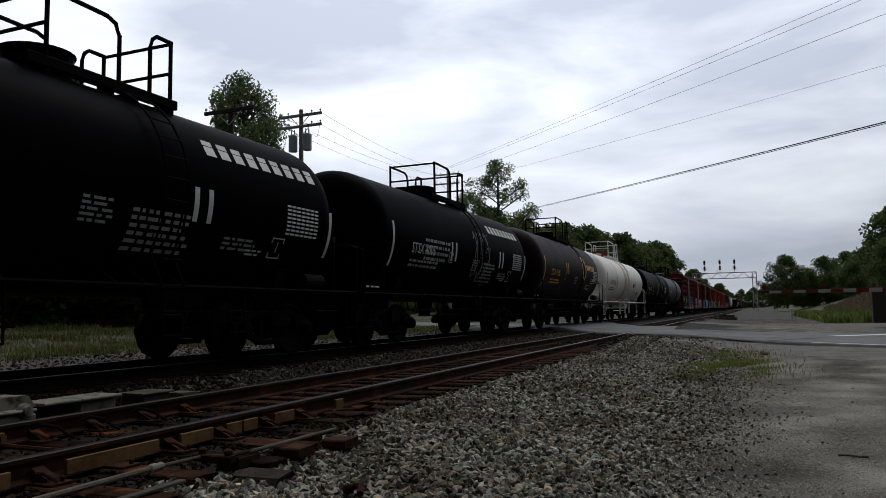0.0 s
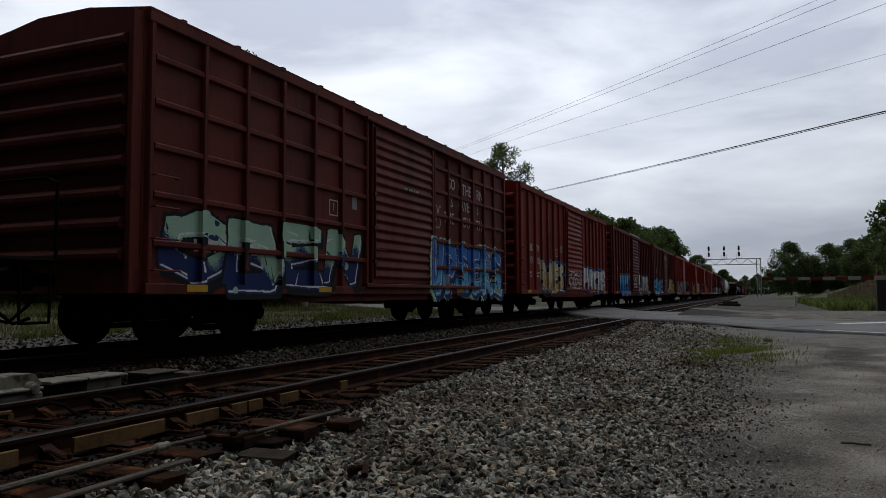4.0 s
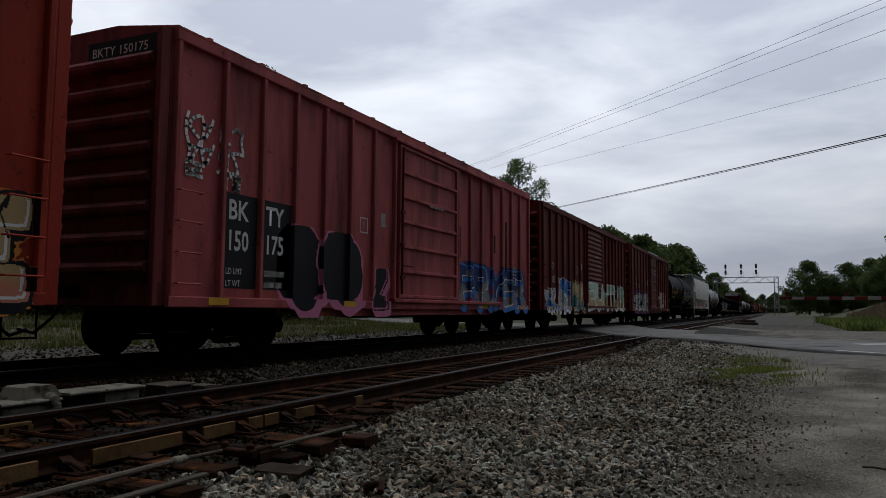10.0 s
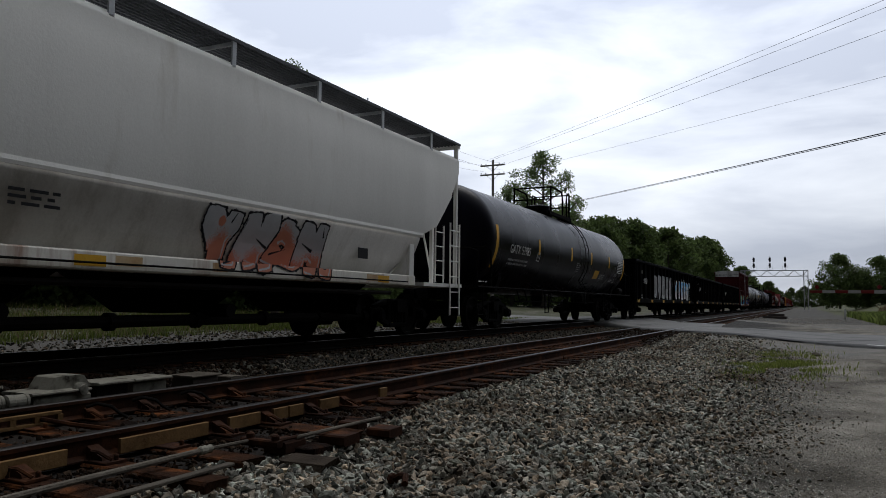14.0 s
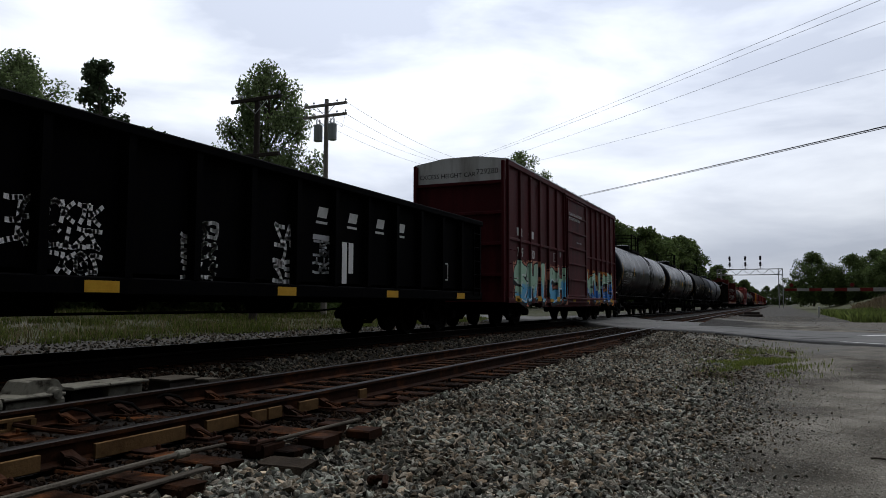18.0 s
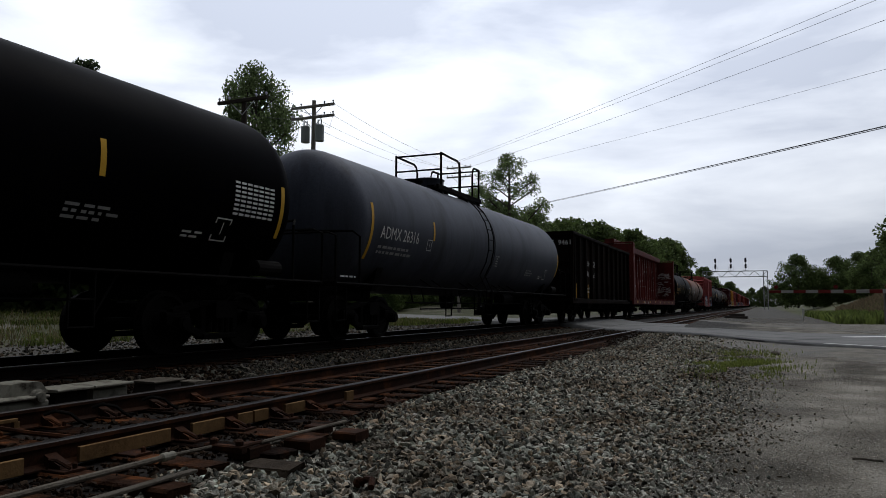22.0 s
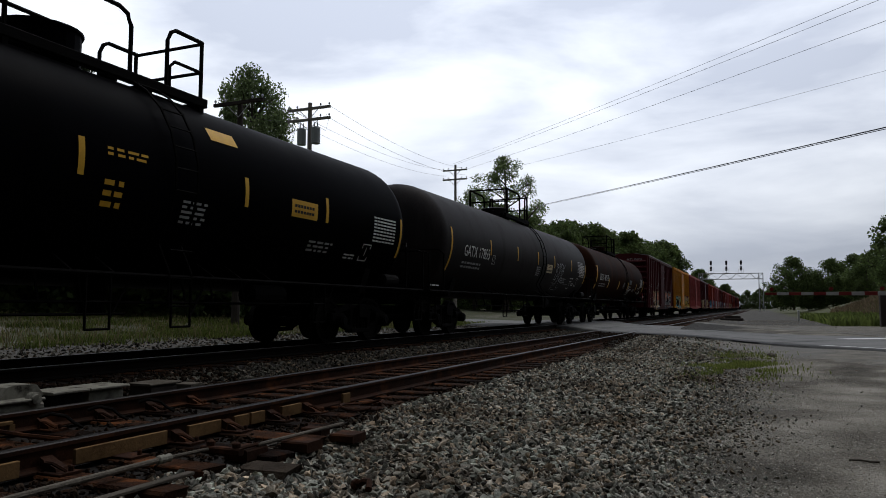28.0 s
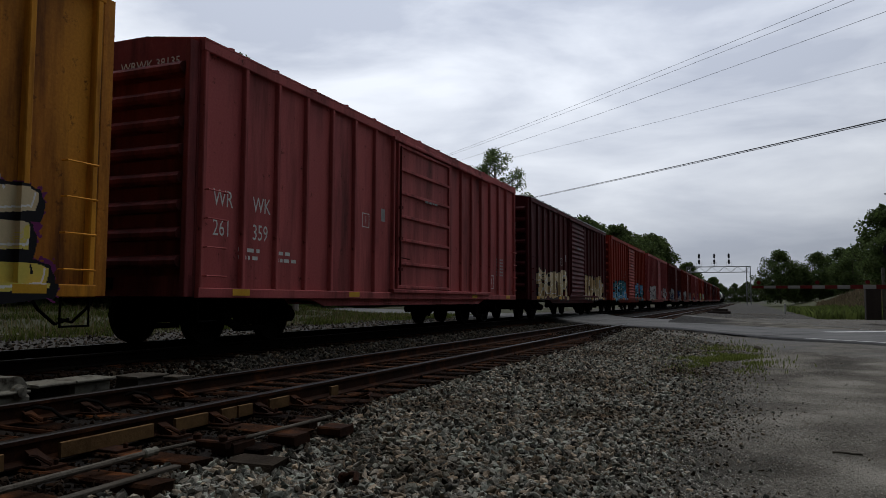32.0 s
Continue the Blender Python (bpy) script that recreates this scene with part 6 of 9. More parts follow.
# ---- covered hopper and centerbeam flat car ----
def hopper(near, far, paint, label):
    car, h = start_car("covered_hopper", near, far, label)
    P = M[paint]
    prof = [(0.0, 4.35), (0.9, 4.28), (1.4, 4.1), (1.5, 4.02), (1.5, 3.97), (1.545, 3.7), (1.59, 3.3), (1.6, 2.7), (1.585, 2.3), (1.56, 2.1)]
    inset = [0.3, 0.2, 0.1, 0.05, 0.06, 0.16, 0.5, 1.0, 1.45, 2.0]
    bm = bmesh.new()
    n = 20
    for s in (-1, 1):
        grid = []
        for (x, z), ins in zip(prof, inset):
            hh = h - ins
            grid.append([bm.verts.new((s * x, -hh + 2 * hh * k / n, z)) for k in range(n + 1)])
        for a, b in zip(grid, grid[1:]):
            for k in range(n):
                bm.faces.new((a[k], a[k + 1], b[k + 1], b[k]))
    bmesh.ops.remove_doubles(bm, verts=bm.verts[:], dist=0.001)
    bmesh.ops.recalc_face_normals(bm, faces=bm.faces[:])
    part("body", bm, P, car, "pale grey rounded hopper shell with rust streaks", True)
    for s in (-1, 1):
        bm = bmesh.new()
        sweep(bm, [(s * 1.50, 2.02), (s * 1.565, 2.02), (s * 1.575, 2.06), (s * 1.565, 2.11), (s * 1.50, 2.11)], 1, -h + 2.0, h - 2.0)
        part("side_plate_lip", bm, P, car)
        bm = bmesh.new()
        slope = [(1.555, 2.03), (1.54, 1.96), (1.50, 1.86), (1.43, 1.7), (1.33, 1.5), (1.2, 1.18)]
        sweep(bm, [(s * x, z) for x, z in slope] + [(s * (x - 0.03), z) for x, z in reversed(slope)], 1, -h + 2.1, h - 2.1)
        part("slope_sheet", bm, M["hopper_shade_grime"], car, "grimed lower sheet leaning in to the sill, its shade in the colour", True)
    for s in (-1, 1):
        bm = bmesh.new()
        # upper end sheet and slope sheet
        v = [bm.verts.new(p) for p in ((-1.4, s * (h - 0.25), 4.02), (1.4, s * (h - 0.25), 4.02), (1.4, s * (h - 0.3), 3.1), (-1.4, s * (h - 0.3), 3.1), (1.3, s * (h - 2.9), 1.2), (-1.3, s * (h - 2.9), 1.2), (0, s * (h - 0.25), 4.33))]
        bm.faces.new((v[0], v[1], v[2], v[3]))
        bm.faces.new((v[3], v[2], v[4], v[5]))
        bm.faces.new((v[0], v[6], v[1]))
        bmesh.ops.solidify(bm, geom=bm.faces[:], thickness=0.03)
        part("end_sheet", bm, P, car)
        for x in (-1.45, 1.42):
            bm = bmesh.new()
            sweep(bm, [(s * (h - 0.06), 4.0), (s * (h - 0.3), 4.0), (s * (h - 0.75), 3.0), (s * (h - 1.4), 2.3), (s * (h - 2.2), 2.0), (s * (h - 2.35), 1.9), (s * (h - 1.1), 2.35), (s * (h - 0.35), 3.1)], 0, x, x + 0.03)
            part("side_gusset", bm, P, car)
            bm = bmesh.new()
            y0, y1 = sorted((s * (h - 2.25), s * (h - 2.45)))
            rbox(bm, min(x, x * 1.04), max(x, x * 1.04) + 0.02, y0, y1, 1.0, 2.0, 0.008)
            part("jacking_bracket", bm, P, car)
        for x in (-1.45, -0.75, 0.75, 1.38):
            bm = bmesh.new()
            rbox(bm, x, x + 0.08, s * (h - 0.06) - 0.05, s * (h - 0.06) + 0.05, 1.0, 4.45 if abs(x) > 1 else 4.3, 0.01)
            part("end_post", bm, P, car)
        bm = bmesh.new()
        rbox(bm, -1.45, 1.46, s * h - 0.08, s * h + 0.08, 4.33, 4.45, 0.01)
        part("end_beam", bm, P, car)
        bm = bmesh.new()
        y0, y1 = sorted((s * (h + 0.25), s * (h - 1.7)))
        box(bm, -1.45, 1.45, y0, y1, 1.0, 1.08)
        part("end_deck", bm, P, car)
        ladder("ladder", car, 1.46, s * (h - 0.2) - 0.25, 0.35, 2.5, P, 0.5)
        ladder("ladder", car, 1.4, s * (h - 0.9) - 0.2, 1.1, 2.4, P, 0.42)
        bm = bmesh.new()
        tube(bm, [(0.1, s * (h + 0.02), 4.2), (0.75, s * (h + 0.05), 1.2)], 0.025)
        part("brake_rod", bm, P, car)
    bm = bmesh.new()
    rbox(bm, 1.15, 1.5, -h + 2.2, h - 2.2, 0.98, 1.2, 0.02)
    part("side_sill", bm, M["hopper_sill"], car, "white side sill stained with rust")
    bm = bmesh.new()
    rbox(bm, -1.5, -1.37, -h + 2.2, h - 2.2, 0.98, 1.2, 0.02)
    part("side_sill", bm, P, car)
    bm = bmesh.new()
    tube(bm, [(1.3, -h + 2.9, 0.83), (1.3, h - 2.9, 0.83)], 0.045)
    part("discharge_pipe", bm, M["rail_head"], car)
    bm = bmesh.new()
    tube(bm, [(1.54, -h + 2.6, 1.06), (1.54, h - 2.6, 1.06)], 0.014, 5)
    part("grab_rail", bm, M["wheel_steel"], car)
    bm = bmesh.new()
    tube(bm, [(0.95, -h + 3.2, 0.36), (0.95, h - 3.2, 0.36)], 0.08, 8)
    for k in range(9):
        y = -h + 3.4 + k * (2 * h - 6.8) / 8
        lathe(bm, [(-0.05, 0.12), (0.05, 0.12)], 1, (0.95, y, 0.36), 10)
    part("unloading_pipe", bm, M["wheel_steel"], car)
    for k in range(4):
        y = -h + 4.2 + k * (2 * h - 8.4) / 3
        bm = bmesh.new()
        sweep(bm, [(-1.12, 1.2), (1.12, 1.2), (0.45, 0.45), (-0.45, 0.45)], 1, y - 1.2, y + 1.2)
        for v in bm.verts:
            if v.co.z < 0.6:
                v.co.y = y + (v.co.y - y) * 0.4
        part("chute", bm, M["black_steel"], car)
        bm = bmesh.new()
        lathe(bm, [(-0.3, 0.1), (0.3, 0.1)], 0, (1.1, y, 0.5), 10)
        part("outlet_gate", bm, M["black_steel"], car)
    # roof running boards, open grating on brackets
    for s in (-1, 1):
        bm = bmesh.new()
        xa, xb = sorted((s * 0.8, s * 1.5))
        for k in range(int((2 * h) / 0.1)):
            y = -h + 0.05 + k * 0.1
            box(bm, xa, xb, y, y + 0.04, 4.40, 4.43)
        for k in range(9):
            x = xa + (xb - xa) * k / 8
            box(bm, x - 0.016, x + 0.016, -h, h, 4.385, 4.435)
        part("running_board", bm, M["dark_galv"], car, "galvanised grating walkway along the roof edge")
    k = -h + 0.3
    while k < h:
        bm = bmesh.new()
        box(bm, 1.47, 1.5, k - 0.04, k + 0.04, 4.0, 4.4)
        box(bm, 0.8, 1.48, k - 0.02, k + 0.02, 4.33, 4.385)
        part("bracket", bm, M["galv"], car)
        k += 2.1
    for k in range(10):
        bm = bmesh.new()
        y = -h + 1.5 + k * (2 * h - 3) / 9
        lathe(bm, [(0, 0.3), (0.1, 0.3), (0.13, 0.2)], 2, (0, y, 4.34), 14)
        part("roof_hatch", bm, P, car)
    ends_gear(car, h + 0.15, h - 2.1)
    return car, h


def centerbeam(near, far, paint, label):
    car, h = start_car("centerbeam_flat_car", near, far, label)
    P = M[paint]
    for s in (-1, 1):
        bm = bmesh.new()
        x0, x1 = sorted((s * 1.38, s * 1.5))
        rbox(bm, x0, x1, -h, h, 0.72, 1.05, 0.02)
        part("side_sill", bm, P, car)
        # end bulkheads with flanged edges
        bm = bmesh.new()
        y0, y1 = sorted((s * h, s * (h - 0.12)))
        box(bm, -1.4, 1.4, y0, y1, 1.06, 4.5)
        wall = part("bulkhead", bm, P, car, "red steel end bulkhead with flaking white stencils")
        ya, yb = sorted((s * h, s * (h - 0.55)))
        for x in (-1.5, 1.4):
            bm = bmesh.new()
            rbox(bm, x, x + 0.1, ya, yb, 1.06, 4.55, 0.008)
            part("flange", bm, P, wall)
        ya, yb = sorted((s * (h + 0.08), s * h))
        for z in (1.6, 2.4, 3.2, 4.0):
            bm = bmesh.new()
            box(bm, -1.3, 1.3, ya, yb, z, z + 0.12)
            part("rib", bm, P, wall)
        bm = bmesh.new()
        rbox(bm, -1.5, 1.5, y0 - 0.03, y1 + 0.03, 4.55, 4.62, 0.008)
        part("cap", bm, P, wall)
        bm = bmesh.new()
        ya, yb = sorted((s * (h - 0.12), s * (h - 1.6)))
        box(bm, -0.06, 0.06, ya, yb, 1.0, 4.4)
        part("gusset", bm, P, car)
    bm = bmesh.new()
    box(bm, -1.4, 1.4, -h, h, 0.98, 1.06)
    part("deck", bm, P, car)
    bm = bmesh.new()
    rbox(bm, -0.3, 0.3, -h + 0.1, h - 0.1, 4.45, 4.86, 0.03)
    part("top_beam", bm, P, car)
    n = 17
    ys = [-h + 0.9 + (2 * h - 1.8) * k / n for k in range(n + 1)]
    for y in ys:
        bm = bmesh.new()
        sweep(bm, [(-0.09, 4.46), (0.09, 4.46), (0.13, 1.05), (-0.13, 1.05)], 1, y - 0.1, y + 0.1)
        part("post", bm, P, car)
    for k in range(0, n - 1, 2):
        bm = bmesh.new()
        a, b = (ys[k], ys[k + 2])
        if k % 4:
            a, b = b, a
        w = 0.07
        sweep(bm, [(a - w, 1.1), (a + w, 1.1), (b + w, 4.44), (b - w, 4.44)], 0, -0.06, 0.06)
        part("diagonal_brace", bm, P, car)
    rnd = random.Random(5)
    for k in range(24):
        bm = bmesh.new()
        y = -h + 0.6 + k * (2 * h - 1.2) / 23
        rbox(bm, 1.42, 1.56, y - 0.12, y + 0.12, 1.02, 1.14, 0.02)
        part("tie_down", bm, P, car)
    for k in range(8):
        plate(car, -h + 1.2 + k * 2.8, 0.83, 0.42, 0.12, "yellow_tape", 1.503, "reflector")
    # peeling white paint on the posts and the far bulkhead
    for y in ys:
        for _ in range(7):
            z = rnd.uniform(1.2, 4.2)
            plate(car, y - 0.095 + rnd.uniform(0, 0.1), z, rnd.uniform(0.03, 0.09), rnd.uniform(0.03, 0.12), "white_paint", 0.135 - (z - 1.05) * 0.0122, "paint_flake")
    for k in range(5):
        plate(car, h - 0.3, 3.95 - k * 0.17, 0.16, 0.13, "white_paint", 1.504, "company_letter")
    # worn loading notice on the gusset plate, and flaking white stencils on the bulkhead's inner face
    bm = bmesh.new()
    for k, (wide, tall) in enumerate(((0.75, 0.1), (0.8, 0.1), (0.8, 0.1), (0, 0), (0.85, 0.05), (0.85, 0.05), (0.8, 0.05), (0, 0), (0.8, 0.09), (0.85, 0.06), (0.8, 0.06), (0.85, 0.06), (0.8, 0.06), (0, 0), (0.7, 0.12), (0.8, 0.09), (0.75, 0.09), (0.8, 0.09), (0.75, 0.09), (0.6, 0.09))):
        z, y = 3.95 - k * 0.135, h - 1.3
        while y < h - 1.3 + wide:
            w = rnd.uniform(0.05, 0.13)
            bm.faces.new([bm.verts.new((0.064, yy, zz)) for yy, zz in ((y, z), (y + w, z), (y + w, z + tall), (y, z + tall))])
            y += w + 0.025
    tagged(part("loading_notice", bm, M["grey_paint"], car, "worn pale loading notice"), kind="stuff")
    for z0, z1, n in ((3.0, 3.5, 42), (2.3, 2.75, 12), (1.75, 2.3, 42), (1.5, 1.75, 6)):
        for _ in range(n):
            x, z = rnd.uniform(0.15, 1.3), rnd.uniform(z0, z1)
            w, t = min(rnd.uniform(0.08, 0.34), x), rnd.uniform(0.025, 0.075)
            tilt = rnd.uniform(-0.03, 0.05)
            bm = bmesh.new()
            bm.faces.new([bm.verts.new(q) for q in ((x, h - 0.13, z), (x - w, h - 0.13, z - tilt), (x - w * rnd.uniform(0.8, 1.0), h - 0.13, z + t - tilt), (x - 0.02, h - 0.13, z + t))])
            part("paint_flake", bm, M["end_white"], car)
    plate(car, h - 0.3, 1.1, 0.12, 0.75, "yellow_tape", 1.504, "reflector")
    letters(car, "COER", -7.2, 0.78, 0.26, "white_paint", 1.504)
    letters(car, "274672", -5.6, 0.78, 0.26, "white_paint", 1.504, squeeze=0.85)
    underframe(car, h, 0.55)
    ends_gear(car, h, h - 2.0)
    return car, h


# ---- trees ----
def leaf_cloud(rnd, centres, per, size, spread):
    """Small leaf clumps (bent quads) scattered round clump centres."""
    c = np.repeat(np.array(centres), per, axis=0)
    n = len(c)
    off = rnd.normal(0, 1, (n, 3))
    off /= np.linalg.norm(off, axis=1)[:, None] + 1e-9
    c = c + off * (rnd.random((n, 1)) ** 0.5) * spread
    a = rnd.normal(0, 1, (n, 3))
    a /= np.linalg.norm(a, axis=1)[:, None]
    b = np.cross(a, rnd.normal(0, 1, (n, 3)))
    b /= np.linalg.norm(b, axis=1)[:, None] + 1e-9
    s = size * (0.6 + 0.8 * rnd.random((n, 1)))
    v = np.stack([c - a * s, c - b * s * 0.55, c + a * s, c + b * s * 0.55], 1).reshape(-1, 3)
    f = np.arange(n * 4).reshape(-1, 4)
    return v, f


def cloud_mesh(name, v, f, material):
    me = bpy.data.meshes.new(name)
    me.from_pydata(v.tolist(), [], f.tolist())
    me.materials.append(material)
    return me


def tree_parts(seed, height, width, clumps, per, size, low=0.25, tall=False, sparse=0.0):
    rnd = np.random.RandomState(seed)
    bm = bmesh.new()
    lean = rnd.normal(0, 0.02, 2)
    spine = [(lean[0] * height * k / 8 + rnd.normal(0, 0.03), lean[1] * height * k / 8 + rnd.normal(0, 0.03), height * 0.9 * k / 8) for k in range(9)]
    rr = height * 0.018
    for k in range(8):
        tube(bm, [spine[k], spine[k + 1]], rr * (1 - k / 9) + 0.02, 8)
    centres = []
    for k in range(clumps):
        u = rnd.random()
        z = height * (low + (0.97 - low) * u)
        prof = math.sin(math.pi * min(1, (0.12 + 0.88 * u))) ** 0.6 if not tall else (1 - u) ** 0.75 + 0.08
        lobes = 1 + 0.25 * math.sin(seed + 5 * u + 3 * k)
        rad = width * 0.5 * prof * lobes * (0.45 + 0.55 * rnd.random() ** 0.5)
        a = rnd.random() * math.tau
        p = (lean[0] * z + rad * math.cos(a), lean[1] * z + rad * math.sin(a), z)
        centres.append(p)
        if k % 4 == 0:
            zb = max(height * low * 0.8, z - rad * 0.8)
            tube(bm, [(lean[0] * zb, lean[1] * zb, zb), (p[0] * 0.5, p[1] * 0.5, (zb + z) / 2), p], rr * 0.2 + 0.01, 5)
    trunk = finish("trunk", bm, M["bark"])
    v, f = leaf_cloud(rnd, centres, per, size, width * (0.13 if not sparse else sparse))
    return trunk, v, f


def make_tree(name, seed, height, width, clumps, per, size, label, leaf="leaf", **kw):
    trunk, v, f = tree_parts(seed, height, width, clumps, per, size, **kw)
    crown = cloud_mesh("crown", v, f, M[leaf])

    def plant(x, y, z, scale=1.0, turn=0.0, group="", slim=1.0):
        t = empty(name, pose(x, y, z, 0, 0, turn), label, "tree", group)
        t.scale = (scale * slim, scale * slim, scale)
        obj("trunk", trunk, t)
        obj("crown", crown, t)
        return t
    return plant


broad = make_tree("broadleaf_tree", 3, 17, 7.5, 150, 240, 0.115, "tall full broadleaf tree in mid-green leaf", leaf="leaf_light", low=0.2)
airy = make_tree("broadleaf_tree", 8, 18, 8.0, 100, 150, 0.115, "broadleaf tree with an open, gappy crown", leaf="leaf_light", low=0.22, sparse=0.1)
round_tree = make_tree("broadleaf_tree", 14, 11, 9.5, 130, 110, 0.2, "rounded broadleaf tree in dense leaf", low=0.08)
wood_tree = make_tree("woodland_tree", 21, 18, 11, 120, 60, 0.34, "woodland tree in dense dark leaf", low=0.08)
wood_tree2 = make_tree("woodland_tree", 27, 16, 10, 110, 60, 0.34, "woodland tree in dense dark leaf", low=0.05)
pine = make_tree("conifer", 33, 15, 6.0, 110, 110, 0.12, "dark ragged conifer among the woods", leaf="needle", low=0.12, tall=True, sparse=0.085)

thicket = make_tree("thicket_tree", 41, 11, 8.5, 210, 90, 0.24, "dense bushy tree at the edge of the dark woods", low=0.02)
broad(-30.25, 37.9, 0, 0.97, 20, slim=0.82)
for k in range(11):
    a = radians(37.5 + k * 1.9)
    rad = 43 + 4 * math.sin(k * 2.4)
    thicket(-rad * math.sin(a), rad * math.cos(a), -0.2, 0.74 + 0.1 * math.sin(k * 1.7) + 0.012 * k, k * 77, "thicket behind the tracks")
airy(-26.4, 80.0, 0, 1.03, 40, slim=1.15)
airy(-31.0, 82.0, 0, 0.86, 160)
round_tree(-29, 84, 0, 1.15, 10)
pine(-33.5, 28.6, 0, 0.97, 0)
broad(-42.0, 29.0, 0, 0.95, 80)
broad(-46.5, 27.0, 0, 0.93, 140)
round_tree(-38.5, 31, 0, 1.0, 60)
pine(-40.5, 26, 0, 0.95, 120)
round_tree(-37.0, 45, 0, 0.75, 200)
rnd = random.Random(4)
# woods behind the far track
for k in range(26):
    y = 16 + k * 5.6
    x = -40 - rnd.uniform(0, 7) + (y - 40) * 0.07
    rnd.choice((wood_tree2, round_tree))(x - 6, y, 0, rnd.uniform(0.62, 0.85), rnd.uniform(0, 360), "woods behind the tracks")
for k in range(34):
    y = 18 + k * 3.4
    round_tree(-37 - rnd.uniform(0, 5) + (y - 40) * 0.06, y, -0.4, rnd.uniform(0.3, 0.5), rnd.uniform(0, 360), "undergrowth behind the tracks")
for k in range(30):
    y = 128 + k * 5.5
    x = -38 + (y - 128) * 0.085 + rnd.uniform(-5, 3)
    grow = 1.07 + 0.0016 * (y - 165) if y < 252 else 0.62
    rnd.choice((wood_tree, wood_tree2))(x, y, 0, grow * rnd.uniform(0.9, 1.06), rnd.uniform(0, 360), "woods behind the tracks")
for k in range(18):
    y = 300 + k * 22
    rnd.choice((wood_tree, wood_tree2))(-22 + rnd.uniform(-4, 4) + k * 0.1, y, 0, rnd.uniform(0.7, 0.95), rnd.uniform(0, 360), "woods behind the tracks")
for k in range(26):
    wood_tree2(-30 + k * 4.4 + rnd.uniform(-1, 1), 640 + rnd.uniform(-30, 30), 0, rnd.uniform(0.7, 1.1), rnd.uniform(0, 360), "distant woods")
# trees on the right, past the gate
for x, y, s in ((5.9, 150, 0.85), (8.8, 158, 0.6), (12.6, 152, 0.82), (16.5, 156, 0.9), (10.4, 165, 0.6)):
    round_tree(x, y, 0.5, s, x * 37, "trees beyond the crossing")
for x, y, s in ((15.2, 100, 0.66), (17.5, 104, 0.85), (20.5, 98, 0.9), (13.2, 112, 0.55), (24, 95, 1.0), (12.2, 74, 0.52), (17, 70, 0.6)):
    rnd.choice((round_tree, wood_tree2))(x, y, 1.5, s, x * 53, "trees beyond the crossing")
airy(12.1, 52.0, 0.8, 0.68, 75, "trees beyond the crossing", 0.8)
# woods on the camera's own side, closing the place to the right and behind
# unseen, added to keep low sky light off the train's near side
for k in range(34):
    a = radians(-28 + k * 6.6)
    rad = 36 + rnd.uniform(0, 12)
    x, y = 2 + rad * math.cos(a), 8 - rad * math.sin(a)
    if x < -12 and y > -30:
        continue
    if x < 6 and y > 0:
        continue
    rnd.choice((wood_tree, wood_tree2))(x, y, -0.3, rnd.uniform(0.85, 1.1), rnd.uniform(0, 360), "woods on the near side")


# ---- grass ----
def grass_patch(name, spots, label, material, seed, broad_by=1.0):
    rnd = np.random.RandomState(seed)
    vs, fs, b = [], [], 0
    for x, y, hgt in spots:
        z = height(x, y)
        a = rnd.random() * math.tau
        w = (0.012 + 0.02 * rnd.random()) * broad_by
        lx, ly = rnd.normal(0, 0.35, 2) * hgt
        dx, dy = math.cos(a) * w, math.sin(a) * w
        vs += [(x - dx, y - dy, z - 0.02), (x + dx, y + dy, z - 0.02), (x + lx * 0.4 + dx * 0.7, y + ly * 0.4 + dy * 0.7, z + hgt * 0.6), (x + lx * 0.4 - dx * 0.7, y + ly * 0.4 - dy * 0.7, z + hgt * 0.6), (x + lx, y + ly, z + hgt)]
        fs += [(b, b + 1, b + 2, b + 3), (b + 3, b + 2, b + 4)]
        b += 5
    return tagged(obj(name, raw(name, vs, fs, M[material])), label, "grass", kind="stuff")


rnp = np.random.RandomState(11)
spots = []
while len(spots) < 4500:
    x, y = rnp.normal(-0.55, 0.5), rnp.normal(16.9, 1.6)
    if noise.noise(Vector((x * 1.3, y * 0.9, 4))) > -0.12:
        spots.append((x, y, 0.02 + 0.075 * rnp.random()))
grass_patch("grass_tuft", spots, "short green weeds growing in the gravel", "tuft_green", 12, 0.35)
spots = []
while len(spots) < 70000:
    x, y = -14.3 - 26 * rnp.random() ** 1.25 + 0.9 * noise.noise(Vector((0, len(spots) * 0.001, 1))), rnp.uniform(3, 42)
    clump = noise.noise(Vector((x * 0.35, y * 0.35, 2))) + 0.7 * noise.noise(Vector((x * 1.1, y * 1.1, 5)))
    if clump > 0.0 or rnp.random() < 0.12:
        spots.append((x, y, (0.05 + 0.12 * rnp.random()) * (1 + 1.6 * max(0, clump) ** 1.5)))
grass_patch("verge_grass", spots, "rough green and straw-coloured grass beyond the far track", "grass", 13, 0.6)
spots = [(-14.6 - 20 * rnp.random() ** 1.5, rnp.uniform(3, 36), 0.1 + 0.3 * rnp.random()) for _ in range(5200)]
grass_patch("dry_verge_grass", spots, "straw-coloured dry stalks among the verge grass", "grass_dry", 14, 0.5)
spots = [(rnp.uniform(3.6, 20), 44 + 34 * rnp.random(), 0.2 + 0.4 * rnp.random()) for _ in range(26000)]
grass_patch("bank_grass", spots, "tall green grass on the bank past the crossing", "bank_green", 15, 3.5)
spots = [(rnp.uniform(7, 24), rnp.uniform(58, 90), 0.4 + 0.5 * rnp.random()) for _ in range(12000)]
grass_patch("bank_dry_grass", spots, "tall brown dry grass on top of the bank", "bank_brown", 16, 3.5)


